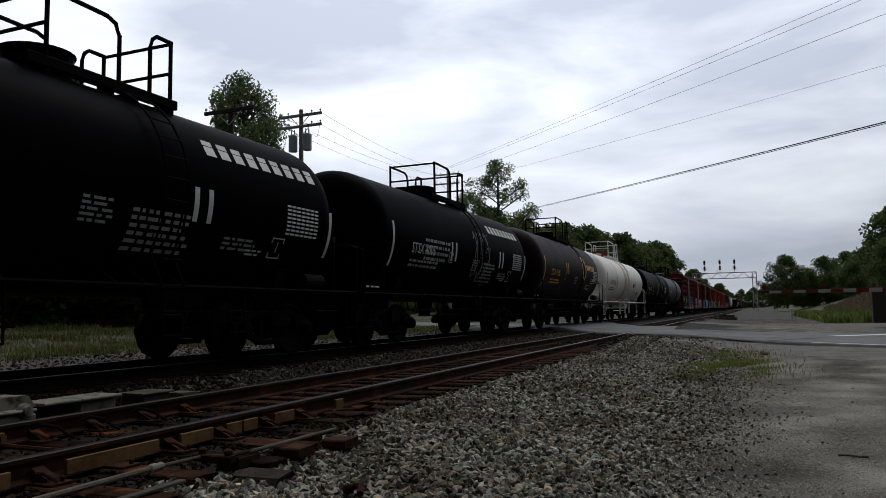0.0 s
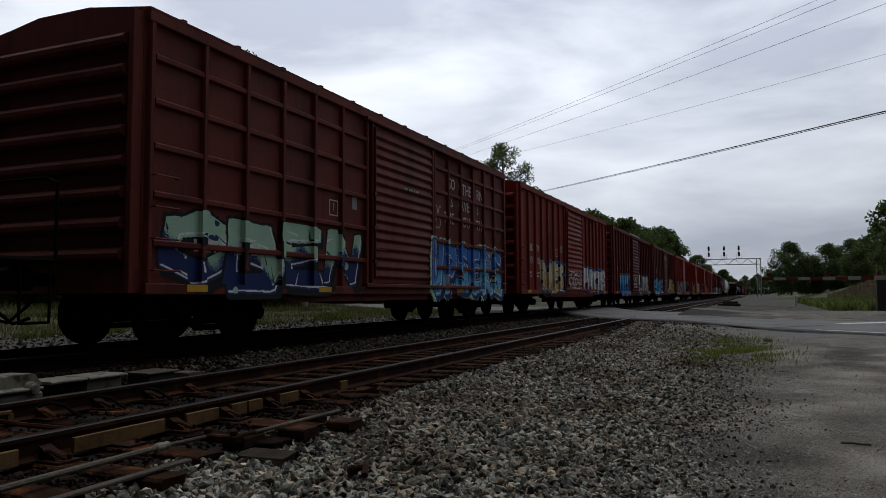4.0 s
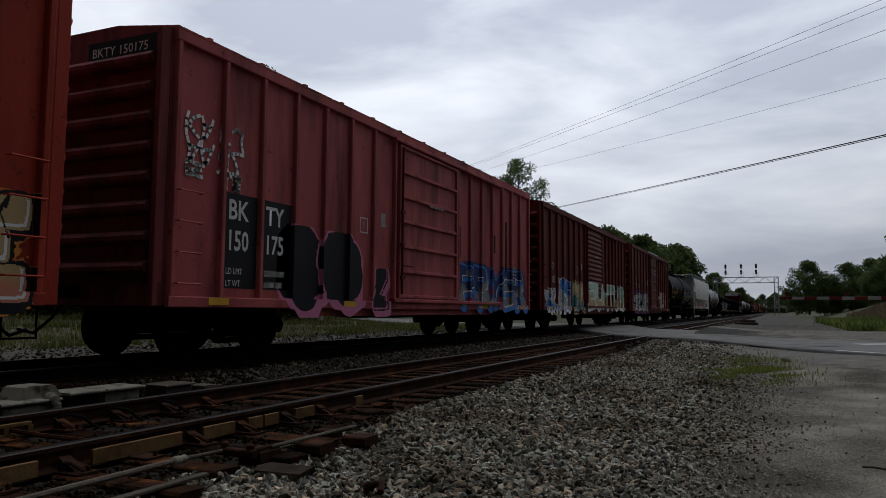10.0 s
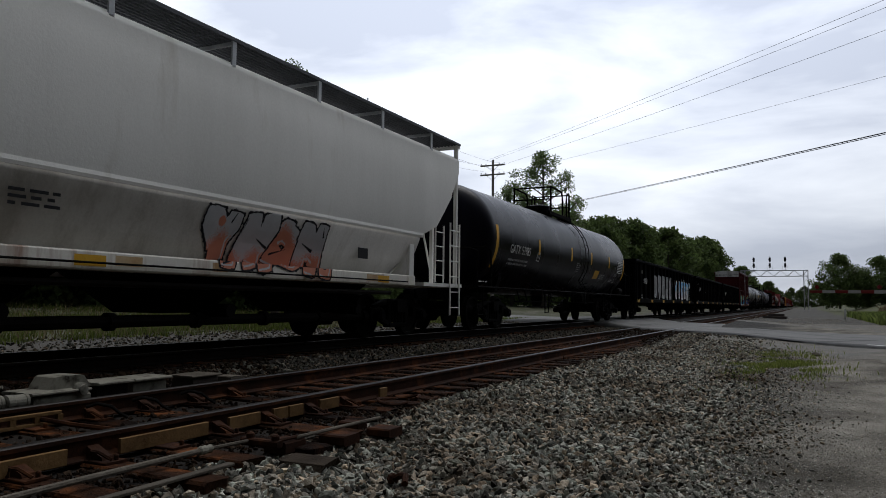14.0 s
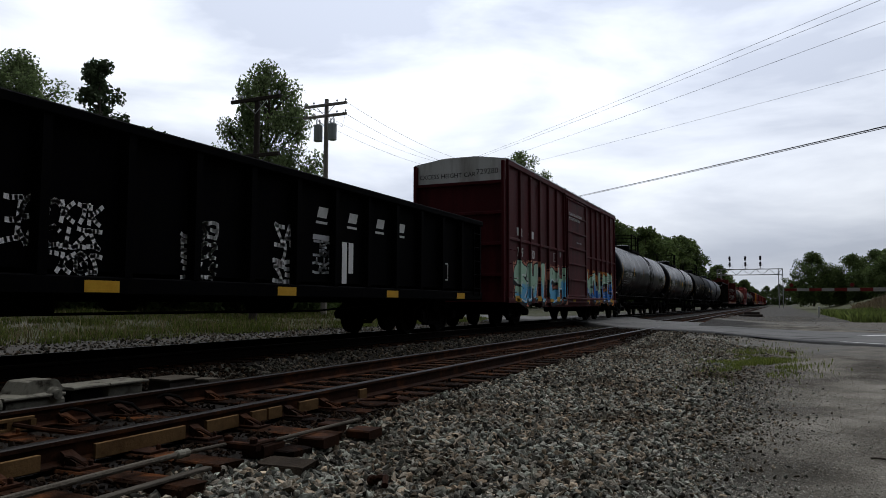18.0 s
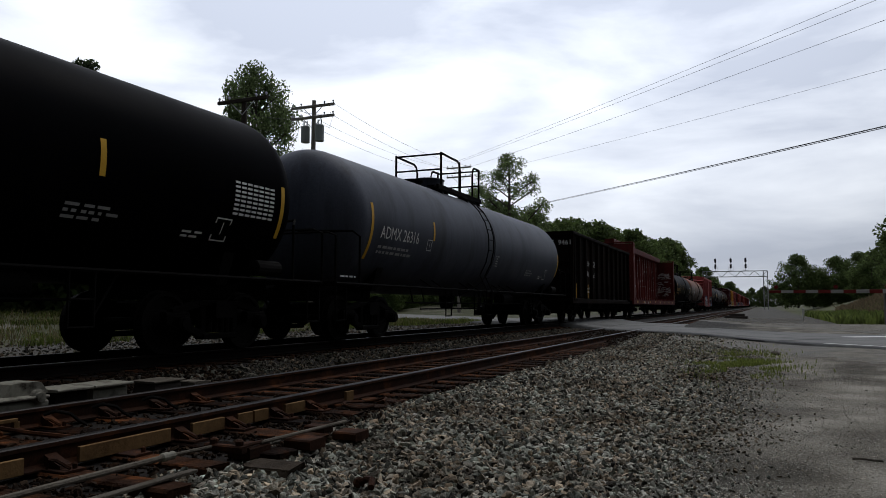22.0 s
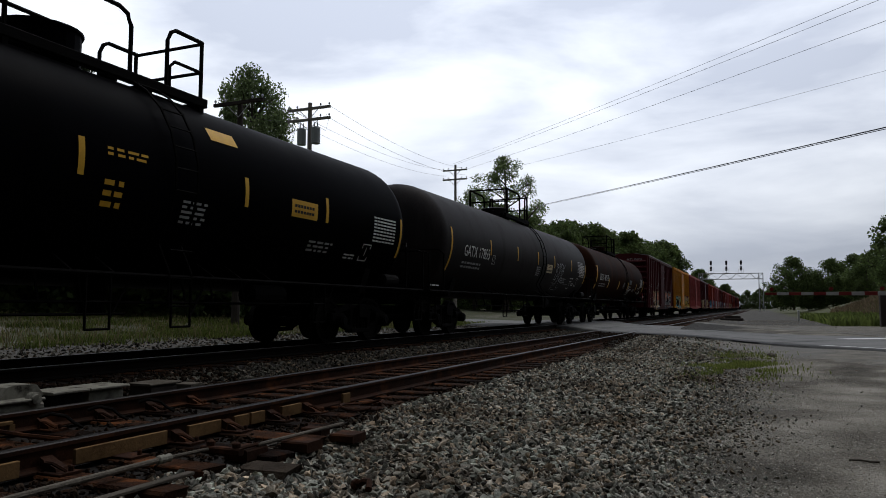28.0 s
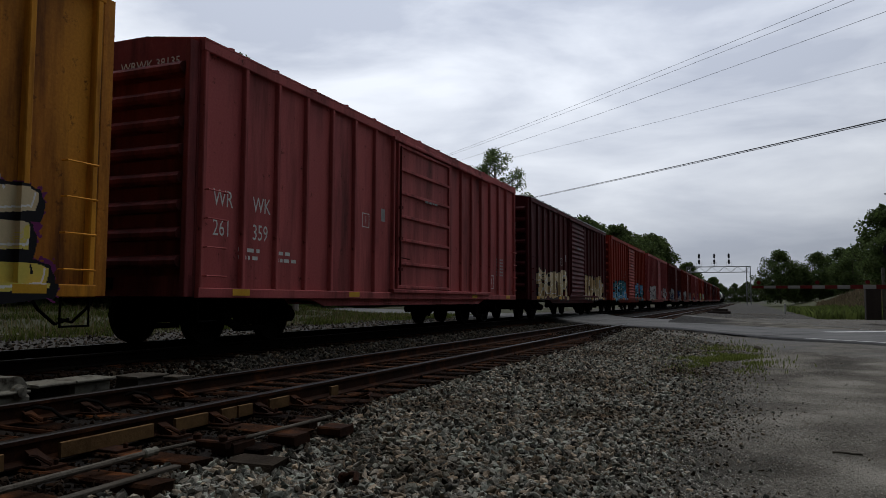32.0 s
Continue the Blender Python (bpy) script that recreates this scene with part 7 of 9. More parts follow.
# ---- utility poles and wires ----
def utility_pole(x, y, z_top, arms, label, wood="pole_wood", turn=0.0, cans=0, reach=1.35):
    p = empty("utility_pole", pose(x, y, 0, 0, 0, turn), label, "utility pole")
    bm = bmesh.new()
    lathe(bm, [(-0.2, 0.17), (z_top * 0.5, 0.14), (z_top, 0.11)], 2, (0, 0, 0), 12)
    part("pole", bm, M[wood], p)
    for za in arms:
        bm = bmesh.new()
        rbox(bm, -reach, reach, -0.18, -0.06, za - 0.07, za + 0.07, 0.01)
        part("crossarm", bm, M[wood], p)
        for s in (-1, 1):
            bm = bmesh.new()
            tube(bm, [(s * 0.6, -0.12, za - 0.05), (0, -0.12, za - 0.6)], 0.02, 5)
            part("brace", bm, M["galv"], p)
        for u in (-0.95, -0.55, 0.55, 0.95):
            bm = bmesh.new()
            lathe(bm, [(0, 0.02), (0.06, 0.02), (0.07, 0.05), (0.12, 0.05), (0.16, 0.03)], 2, (u * reach, -0.12, za + 0.07), 10)
            part("insulator", bm, M["galv"], p)
    for k in range(cans):
        s = -1 if k == 0 else 1
        bm = bmesh.new()
        lathe(bm, [(0, 0.2), (0.02, 0.24), (0.85, 0.24), (0.9, 0.2), (0.95, 0.08)], 2, (s * 0.45, -0.1, arms[-1] - 1.35), 16)
        can = part("transformer", bm, M["can_grey"], p, "grey cylindrical transformer")
        bm = bmesh.new()
        for u in (-0.1, 0.1):
            lathe(bm, [(0, 0.04), (0.22, 0.035), (0.28, 0.015)], 2, (s * 0.45 + u, -0.1, arms[-1] - 0.42), 8)
        part("bushing", bm, M["galv"], can)
        bm = bmesh.new()
        tube(bm, [(s * 0.55, -0.1, arms[-1] - 0.4), (s * 1.1, -0.15, arms[-1] - 0.7), (s * 1.25, -0.12, arms[-1] - 0.1), (s * 1.1, -0.12, arms[-1] + 0.2)], 0.012, 4)
        part("jumper_wire", bm, M["wire_light"], p)
    return p


utility_pole(-22.0, 33.0, 11.9, (11.55, 10.95), "wooden utility pole with two crossarms and transformers", cans=2)
utility_pole(-26.6, 65.0, 14.65, (14.1, 13.2), "wooden utility pole with two crossarms", reach=1.25)
utility_pole(-19.4, 24.0, 9.25, (9.25, 6.9), "dark old utility pole with a crossarm and boxes", "pole_dark", reach=1.25)


def wire(name, a, b, sag, r, label, colour="wire", over=1.0):
    a, b = Vector(a), Vector(b)
    e = a + (b - a) * over
    bm = bmesh.new()
    pts = []
    for k in range(25):
        t = k / 24
        p = a.lerp(e, t)
        p.z -= sag * 4 * t * (1 - t)
        pts.append(p)
    tube(bm, pts, r, 5)
    return tagged(obj(name, finish(name, bm, M[colour])), label, "cable")


wire("power_line", (-26.9, 65, 14.75), (2.59, 30, 12.05), 0.25, 0.008, "thin overhead power line crossing the tracks", "wire", 1.5)
wire("power_line", (-26.3, 65, 14.75), (3.23, 30, 11.95), 0.25, 0.008, "thin overhead power line crossing the tracks", "wire", 1.5)
wire("power_line", (-25.4, 65, 14.15), (4.15, 30, 11.42), 0.3, 0.008, "thin overhead power line crossing the tracks", "wire", 1.5)
wire("power_line", (-25.4, 65, 13.25), (5.45, 40, 12.57), 0.4, 0.008, "faint overhead line crossing the tracks", "wire_light", 1.8)
wire("telephone_cable", (-36.0, 115, 16.9), (4.68, 35, 8.47), 0.14, 0.028, "thick black overhead cable crossing the tracks", "wire", 1.35)
wire("telephone_cable", (-36.0, 115, 16.8), (4.68, 35, 8.41), 0.15, 0.018, "thick black overhead cable crossing the tracks", "wire", 1.35)
for u, z in ((-1.2, 11.65), (1.2, 11.65), (-1.1, 11.05), (1.1, 11.05)):
    wire("power_line", (-22 + u, 33, z), (-26.6 + u * 0.9, 65, z + 2.55), 0.6, 0.009, "thin line strung between the utility poles", "wire_light")
for u in (-1.1, 1.1):
    wire("power_line", (-22 + u, 33, 11.05), (-19.4 + u, 24, 9.4), 0.3, 0.009, "thin line strung between the utility poles", "wire")


# ---- signal gantry ----
def signal_gantry():
    g = empty("signal_gantry", pose(0.15, 190, 0), "grey steel truss gantry with three signal masts over the tracks", "railway signal")
    S = M["galv"]
    zb, zt, x0, x1 = 7.85, 9.2, -13.5, 0.95
    for y in (-0.5, 0.5):
        for z in (zb, zt):
            bm = bmesh.new()
            rbox(bm, x0, x1, y - 0.07, y + 0.07, z - 0.07, z + 0.07, 0.01)
            part("chord", bm, S, g)
        n = 10
        for k in range(n):
            a, b = x0 + (x1 - x0) * k / n, x0 + (x1 - x0) * (k + 1) / n
            bm = bmesh.new()
            tube(bm, [(a, y, zb if k % 2 else zt), (b, y, zt if k % 2 else zb)], 0.05, 5)
            part("web_bar", bm, S, g)
    for xl in (x0, x1 - 0.9):
        for dx in (0, 0.9):
            bm = bmesh.new()
            rbox(bm, xl + dx - 0.09, xl + dx + 0.09, -0.1, 0.1, -0.4, zt, 0.01)
            part("leg", bm, S, g)
        for k in range(8):
            bm = bmesh.new()
            z = 0.4 + k * 1.0
            tube(bm, [(xl + (0.9 if k % 2 else 0), 0, z), (xl + (0 if k % 2 else 0.9), 0, z + 1.0)], 0.04, 5)
            part("lacing_bar", bm, S, g)
    for x in (-10.6, -7.1, -3.8):
        bm = bmesh.new()
        tube(bm, [(x, 0, zt), (x, 0, 12.5)], 0.06, 6)
        mast = part("mast", bm, S, g)
        for z in (10.4, 11.8):
            bm = bmesh.new()
            lathe(bm, [(0, 0.26), (0.25, 0.26)], 1, (x, -0.35, z), 14)
            box(bm, x - 0.22, x + 0.22, -0.12, 0.1, z - 0.5, z + 0.5)
            part("signal_head", bm, M["black_paint"], mast)
        bm = bmesh.new()
        box(bm, x - 0.55, x + 0.55, -0.7, 0.1, zt + 0.05, zt + 0.1)
        for u in (-0.55, 0.55):
            tube(bm, [(x + u, -0.7, zt), (x + u, -0.7, zt + 1.0)], 0.025, 4)
        tube(bm, [(x - 0.55, -0.7, zt + 1.0), (x + 0.55, -0.7, zt + 1.0)], 0.025, 4)
        part("service_cage", bm, S, mast)


signal_gantry()


# ---- crossing gate, signal mast, hut ----
def crossing_gate():
    g = empty("crossing_gate", pose(6.1, 34.0, 0.1), "lowered crossing gate with red and white striped arm", "crossing gate")
    S = M["galv"]
    bm = bmesh.new()
    rbox(bm, -0.35, 0.35, -0.3, 0.3, -0.3, 0.35, 0.04)
    part("base", bm, M["pole_dark"], g)
    bm = bmesh.new()
    lathe(bm, [(0, 0.09), (5.5, 0.08)], 2, (0, 0, 0.2), 14)
    part("mast", bm, S, g)
    bm = bmesh.new()
    lathe(bm, [(0, 0.1), (0.05, 0.17), (0.25, 0.17), (0.32, 0.05)], 2, (0, 0, 5.6), 14)
    part("bell", bm, S, g)
    bm = bmesh.new()
    rbox(bm, -0.2, 0.2, -0.5, -0.1, 1.05, 1.7, 0.03)
    part("gate_motor", bm, M["pole_dark"], g)
    n = 12
    for k in range(n):
        bm = bmesh.new()
        x1, x0 = -0.4 - k * 0.455, -0.4 - (k + 1) * 0.455
        hgt = 0.085 - 0.003 * k
        rbox(bm, x0, x1, -0.45, -0.4, 1.39 - hgt, 1.39 + hgt, 0.004)
        part("arm_section", bm, M["red_paint"] if k % 2 else M["arm_white"], g)
    for x in (-5.6, -3.4, -1.6):
        bm = bmesh.new()
        lathe(bm, [(-0.03, 0.08), (0.06, 0.08)], 1, (x, -0.42, 1.58), 12)
        part("arm_lamp", bm, M["red_paint"], g)
    for s in (-1, 1):
        bm = bmesh.new()
        sweep(bm, [(-0.3, 1.35), (0.15, 1.3), (0.65, 1.25), (0.85, 1.95), (0.65, 1.95), (0.5, 1.5), (-0.2, 1.5)], 1, s * 0.25 - 0.03 - 0.3, s * 0.25 + 0.03 - 0.3)
        part("counterweight_arm", bm, M["white_paint"], g)
    for turn in (48, -48):
        bm = bmesh.new()
        rbox(bm, -0.68, 0.68, -0.02, 0.02, -0.115, 0.115, 0.004)
        blade = part("crossbuck_blade", bm, M["white_paint"], g, m=pose(0.25, -0.16, 4.55, 0, turn, 0))
        words = "RAIL  ROAD" if turn > 0 else "CROSSING"
        cu = text_mesh(words, 0.17, M["black_paint"])
        obj("sign_lettering", cu, blade, pose(-0.55, -0.026, -0.06, 0, 0, -90))
    for z, w, t in ((3.72, 0.16, "2"), (3.45, 0.33, "TRACKS")):
        bm = bmesh.new()
        rbox(bm, -w, w, -0.02, 0.02, z - 0.12, z + 0.13, 0.004)
        sgn = part("track_sign", bm, M["white_paint"], g, m=pose(0.3, -0.14, 0))
        obj("sign_lettering", text_mesh(t, 0.17, M["black_paint"]), sgn, pose(-w * 0.82, -0.026, z - 0.06, 0, 0, -90))
    bm = bmesh.new()
    tube(bm, [(-0.9, -0.1, 2.85), (0.9, -0.1, 2.85)], 0.05)
    part("lamp_bar", bm, S, g)
    for x in (-0.72, 0.72):
        bm = bmesh.new()
        lathe(bm, [(-0.02, 0.3), (0.0, 0.3), (0.02, 0.16), (0.2, 0.12)], 1, (x, -0.25, 2.85), 20)
        part("flasher", bm, M["black_paint"], g)
    bm = bmesh.new()
    tube(bm, [(-0.85, 0, 5.15), (0.1, 0, 5.15)], 0.035)
    part("side_arm", bm, S, g)
    bm = bmesh.new()
    box(bm, -0.02, 0.3, -0.18, -0.16, 2.2, 2.5)
    part("blue_notice", bm, SPRAY["blue"], g)


crossing_gate()
p = empty("line_pole", pose(5.95, 36.0, 0), "dark bare wooden pole behind the crossing gate", "utility pole")
bm = bmesh.new()
lathe(bm, [(-0.2, 0.15), (7.75, 0.11)], 2, (0, 0, 0.1), 12)
part("pole", bm, M["pole_dark"], p)
bm = bmesh.new()
tube(bm, [(0.1, 0, 6.9), (0.35, 0, 6.75), (0.45, 0, 6.5)], 0.03, 5)
part("bracket", bm, M["galv"], p)

hut = empty("equipment_hut", pose(8.6, 37.0, 0), "dark equipment hut with a pale shallow roof", "hut")
bm = bmesh.new()
rbox(bm, -2.0, 2.0, -1.4, 1.4, -0.2, 2.45, 0.02)
part("wall", bm, M["pole_dark"], hut)
bm = bmesh.new()
sweep(bm, [(-2.2, 2.42), (2.2, 2.42), (0, 2.95)], 1, -1.6, 1.6)
part("roof", bm, M["dirt"], hut)
bm = bmesh.new()
rbox(bm, -1.5, -0.6, -1.44, -1.4, 0.0, 2.0, 0.01)
part("door", bm, M["pole_dark"], hut)
cab = empty("signal_cabinet", pose(5.2, 37.5, 0.1), "dark steel signal cabinet and post beside the gate", "cabinet")
bm = bmesh.new()
rbox(bm, -0.3, 0.3, -0.25, 0.25, 0.0, 1.5, 0.02)
part("body", bm, M["pole_dark"], cab)
bm = bmesh.new()
rbox(bm, 0.38, 0.5, -0.06, 0.06, 0.0, 2.3, 0.01)
part("post", bm, M["machine_grey"], cab)
# small things beside the line past the crossing
m = empty("marker_post", pose(2.75, 62.0, height(2.75, 62.0)), "short white marker post beside the track", "post")
bm = bmesh.new()
rbox(bm, -0.07, 0.07, -0.05, 0.05, -0.2, 0.75, 0.01)
part("post", bm, M["white_paint"], m)
bm = bmesh.new()
lathe(bm, [(0, 0.075), (0.05, 0.05)], 2, (0, 0, 0.75), 8)
part("cap", bm, M["white_paint"], m)
r_ = empty("rail_offcut_stack", pose(-1.85, 60.0, height(-1.85, 60.0)), "dark stack of old rail and timber beside the track", "scrap stack")
for k, (dx, dz, ln) in enumerate(((0, 0.0, 1.5), (0.25, 0.02, 1.2), (-0.2, 0.02, 1.7), (0.05, 0.2, 1.1))):
    bm = bmesh.new()
    rbox(bm, dx - 0.1, dx + 0.1, -ln / 2, ln / 2, dz - 0.05, dz + 0.16, 0.02)
    part("timber", bm, M["pole_dark"], r_, m=pose(0, 0, 0, 0, 0, 60 + 5 * k))
bm = bmesh.new()
bmesh.ops.create_icosphere(bm, subdivisions=2, radius=0.1)
for v in bm.verts:
    v.co *= 1 + 0.3 * noise.noise(v.co * 9)
    v.co.z *= 0.6
tagged(obj("rock", finish("rock", bm, M["tie_grey"]), None, pose(0.23, 19.4, height(0.23, 19.4) + 0.03)), "pale loose rock lying beside the weeds", "rock")


# ---- litter on the shoulder ----
bm = bmesh.new()
tube(bm, [(0, 0, 0.02), (0.05, 0.03, 0.05), (0.12, 0.03, 0.06), (0.19, -0.01, 0.03)], 0.022, 7)
lathe(bm, [(0, 0.02), (0.01, 0.038), (0.04, 0.038), (0.05, 0.02)], 0, (-0.03, 0.0, 0.02), 8)
tagged(obj("rail_bolt", finish("rail_bolt", bm, M["rail_rust"]), None, pose(-2.42, 4.22, height(-2.42, 4.22) + 0.035, 0, 0, -35)), "bent rusty rail bolt lying on the crushed stone", "bolt")
bm = bmesh.new()
tube(bm, [(0, 0, 0.012), (0.07, 0.012, 0.016), (0.15, 0.005, 0.012), (0.21, 0.02, 0.014)], 0.008, 5)
tagged(obj("stick", finish("stick", bm, M["tie_grey"]), None, pose(0.62, 6.8, height(0.62, 6.8), 0, 0, -8)), "short pale stick lying on the packed dirt", "stick")

# ---- the train, from its head ----
def yellow_set(h, ys, long_end=True):
    s = [(y, 2.2, 2.66, 0.09, "yellow_tape") for y in ys]
    if long_end:
        s += [(-h + 1.0, 1.6, 2.75, 0.1, "yellow_tape"), (h - 0.75, 1.75, 2.6, 0.09, "yellow_tape")]
    return s


def tank_marks(car, h, code, number_y=None, colour="white_paint", size=0.36, block=True, extra=0, wrap=(1.5, 2.42)):
    y = -h + 1.75 if number_y is None else number_y
    if code:
        letters(car, code, y, 2.06, size, colour, wrap=wrap, squeeze=0.86)
        bars(car, y, 1.72, 1.7, 0.22, 2, "grey_paint" if colour == "white_paint" else colour, wrap=wrap, seed=extra)
    frame_box(car, y + 2.35, 1.95, 0.26, colour, wrap=wrap)
    bars(car, h * 0.45, 1.65, 0.8, 0.22, 3, "grey_paint", wrap=wrap, seed=extra + 3)
    bars(car, 0.2, 1.8, 0.5, 0.35, 5, "grey_paint", wrap=wrap, seed=extra + 4)
    bars(car, h - 2.9, 1.6, 0.4, 0.12, 2, "white_paint", wrap=wrap, seed=extra + 5)
    frame_box(car, h - 2.3, 1.6, 0.34, "white_paint", wrap=wrap)
    if block:
        bars(car, h - 2.0, 2.0, 1.0, 0.55, 8, "white_paint", wrap=wrap, seed=extra + 6, cols=7)
    bars(car, -h + 0.25, 1.18, 0.7, 0.07, 1, "white_paint", 1.2, seed=extra)


def head_marks(car, h, code, colour="white_paint"):
    """Number on the near head of the tank."""
    me = text_mesh(code, 0.24, M[colour])
    ob = obj("head_lettering", me, car, pose(-0.95, -h + 0.235, 3.12, 0, 0, -90))
    ob.rotation_euler = (radians(-18), 0, radians(-90))


def box_marks(car, h, rows, colour="white_paint", size=0.42, low=True):
    """rows: lists of (text, y, z) on the panels left of the door, and the usual small stencils."""
    posts = LAYOUT[car.name][0]
    for words, y, z in rows:
        y = max(p for p in posts if p < y + 0.2) + 0.27
        letters(car, words, y, z, size * 0.86, colour, squeeze=0.78)
    if low:
        bars(car, -h + 0.95, 1.25, 0.55, 0.24, 2, "white_paint", seed=3)
        bars(car, -h + 1.95, 1.25, 0.6, 0.24, 2, "white_paint", seed=4)
    frame_box(car, -2.9, 2.15, 0.3)
    bars(car, h - 1.9, 1.4, 0.7, 0.6, 6, "grey_paint", seed=5, cols=4)
    frame_box(car, h - 2.6, 1.0, 0.42)
    bars(car, 0.1, 3.0, 0.9, 0.1, 1, "grey_paint", 1.604, seed=6)
    plate(car, -2.05, 2.35, 0.18, 0.28, "grey_paint", name="notice")
    for y in (-h + 0.75, -h * 0.45, h * 0.45, h - 1.1):
        plate(car, y, 0.70, 0.42, 0.1, "yellow_tape", 1.58, "reflector")


def end_number(car, h, words, eave=4.45, colour="white_paint", z=None, dark=False):
    me = text_mesh(words, 0.19, M[colour])
    obj("end_lettering", me, car, pose(0.0, -h - 0.048, z or eave - 0.34, 0, 0, -90))
    if dark:
        bm = bmesh.new()
        box(bm, -0.08, 1.42, -h - 0.044, -h - 0.04, (z or eave - 0.34) - 0.07, (z or eave - 0.34) + 0.22)
        part("number_plate", bm, M["black_paint"], car, "black painted number patch on the car end")


def eave_strip(car, y0, y1, eave=4.45):
    """Bare galvanised roof edge where the paint has gone."""
    bm = bmesh.new()
    rbox(bm, 1.5, 1.592, y0, y1, eave - 0.03, eave + 0.045, 0.01)
    part("roof_edge", bm, M["galv"], car, "bare galvanised roof edge")


def diamond(car, y, z, s=0.2, x=1.53):
    """A red hazard placard standing on its corner, with a white band."""
    bm = bmesh.new()
    sweep(bm, [(y - s, z), (y, z - s), (y + s, z), (y, z + s)], 0, x, x + 0.006)
    card = part("hazard_placard", bm, M["placard_red"], car, "red diamond hazard placard")
    bm = bmesh.new()
    sweep(bm, [(y - s * 0.62, z - s * 0.25), (y + s * 0.62, z - s * 0.25), (y + s * 0.62, z + s * 0.25), (y - s * 0.62, z + s * 0.25)], 0, x + 0.006, x + 0.009)
    part("band", bm, M["white_paint"], card)


WB = (1.5, 2.42)

# sweetener tanks
for n, f, code, top, seed in ((-0.2, 12.6, "", (0.25, 1.42, 2.0, 2.42), 1), (13.7, 25.6, "STSX 4005", (-0.75, 0.42, 1.0, 1.42), 2)):
    h = (f - n) / 2
    ws = [(-h + 1.0, 1.7, 2.7, 0.09, "white_paint"), (h - 0.6, 1.7, 2.55, 0.09, "white_paint")]
    for y in (-1.45, -1.15, 2.6, 2.9) if seed == 2 else (2.15, 2.45):
        ws.append((y, 2.0, 2.5, 0.1, "white_paint"))
    car, h = tank_car(n, f, "tank_black", "black tank car with white company lettering and double stripes", stripes=ws, top=top)
    tank_marks(car, h, code, -h + 2.0, extra=seed)
    bars(car, 2.5 if seed == 1 else 1.9, 2.95, 3.1, 0.5, 1, "white_paint", wrap=WB, cols=9, name="company_name")
    bars(car, 1.0, 1.5, 1.2, 0.6, 6, "grey_paint", wrap=WB, seed=9 + seed)
    bars(car, -3.2, 1.9, 1.6, 0.6, 4, "grey_paint", wrap=WB, seed=19 + seed)
    if seed == 2:
        scribble(car, 0.2, 1.6, 1.6, 2.9, "grey", 3, 5, 0.02, wrap=WB)
car, h = tank_car(26.8, 39.0, "tank_maroon", "dark maroon tank car with gold emblem and stripes", stripes=yellow_set(6.1, (-1.5, -1.17)), top=(-0.1, 1.22, 1.75, 2.15))
tank_marks(car, h, "STSX 4368", -4.1, "yellow_tape", extra=5)
bm = bmesh.new()
for k in range(24):
    a, b = k * math.tau / 24, (k + 1) * math.tau / 24
    q = []
    for rr, aa in ((0.44, a), (0.44, b), (0.6, b), (0.6, a)):
        z = 2.6 + rr * math.sin(aa)
        g = math.asin((z - 2.42) / 1.5)
        q.append(bm.verts.new((1.507 * math.cos(g), 2.12 + rr * math.cos(aa) * 0.66, 2.42 + 1.507 * math.sin(g))))
    bm.faces.new(q)
part("emblem", bm, M["yellow_tape"], car, "round gold emblem")
bars(car, 2.75, 2.42, 1.8, 0.5, 1, "yellow_tape", wrap=WB, cols=6, name="company_name")
bars(car, 3.6, 1.9, 1.2, 0.3, 3, "grey_paint", wrap=WB, seed=31)

car, h = tank_car(40.1, 55.7, "tank_white", "white tank car with rust stains and pale frame", frame_paint="end_white", bands=(1.0,), stripes=[(-6.8, 1.6, 2.75, 0.09, "tank_brown"), (-3.5, 2.1, 2.55, 0.1, "tan_stripe"), (1.65, 2.08, 2.53, 0.1, "tan_stripe"), (3.71, 2.1, 2.54, 0.1, "tan_stripe")], top=(-1.9, 0.02, 0.6, 1.4), valve=(-0.9, 0.5, 0.4))
tank_marks(car, h, "UTLX 902080", -5.9, "black_paint", extra=7)
plate(car, 2.58, 2.03, 0.76, 0.26, "tan_stripe", wrap=WB, label="ochre-brown placard")
bars(car, 2.63, 2.06, 0.64, 0.2, 2, "tank_brown", wrap=(1.503, 2.42), cols=6)
plate(car, 4.9, 1.56, 0.55, 0.22, "black_paint", wrap=WB, label="small dark notice")
car, h = tank_car(57.2, 71.8, "tank_black", "black tank car with thin orange stripes and white tags", stripes=yellow_set(7.3, (-3.2, 0.6, 3.2)), bands=(2.6, 4.4), top=(-0.5, 1.1, 1.7, 2.5))
tank_marks(car, h, "MBLX 28700", -5.6, extra=8)
scribble(car, -3.2, -2.0, 1.4, 2.1, "grey", 8, 3, 0.016, wrap=WB)
scribble(car, -0.5, 0.6, 1.5, 2.3, "grey", 9, 3, 0.016, wrap=WB)
car, h = tank_car(73.0, 86.7, "tank_grey", "dull grey tank car with white number", stripes=yellow_set(6.85, (-2, 1.5)))
tank_marks(car, h, "STSX 4837", extra=10)

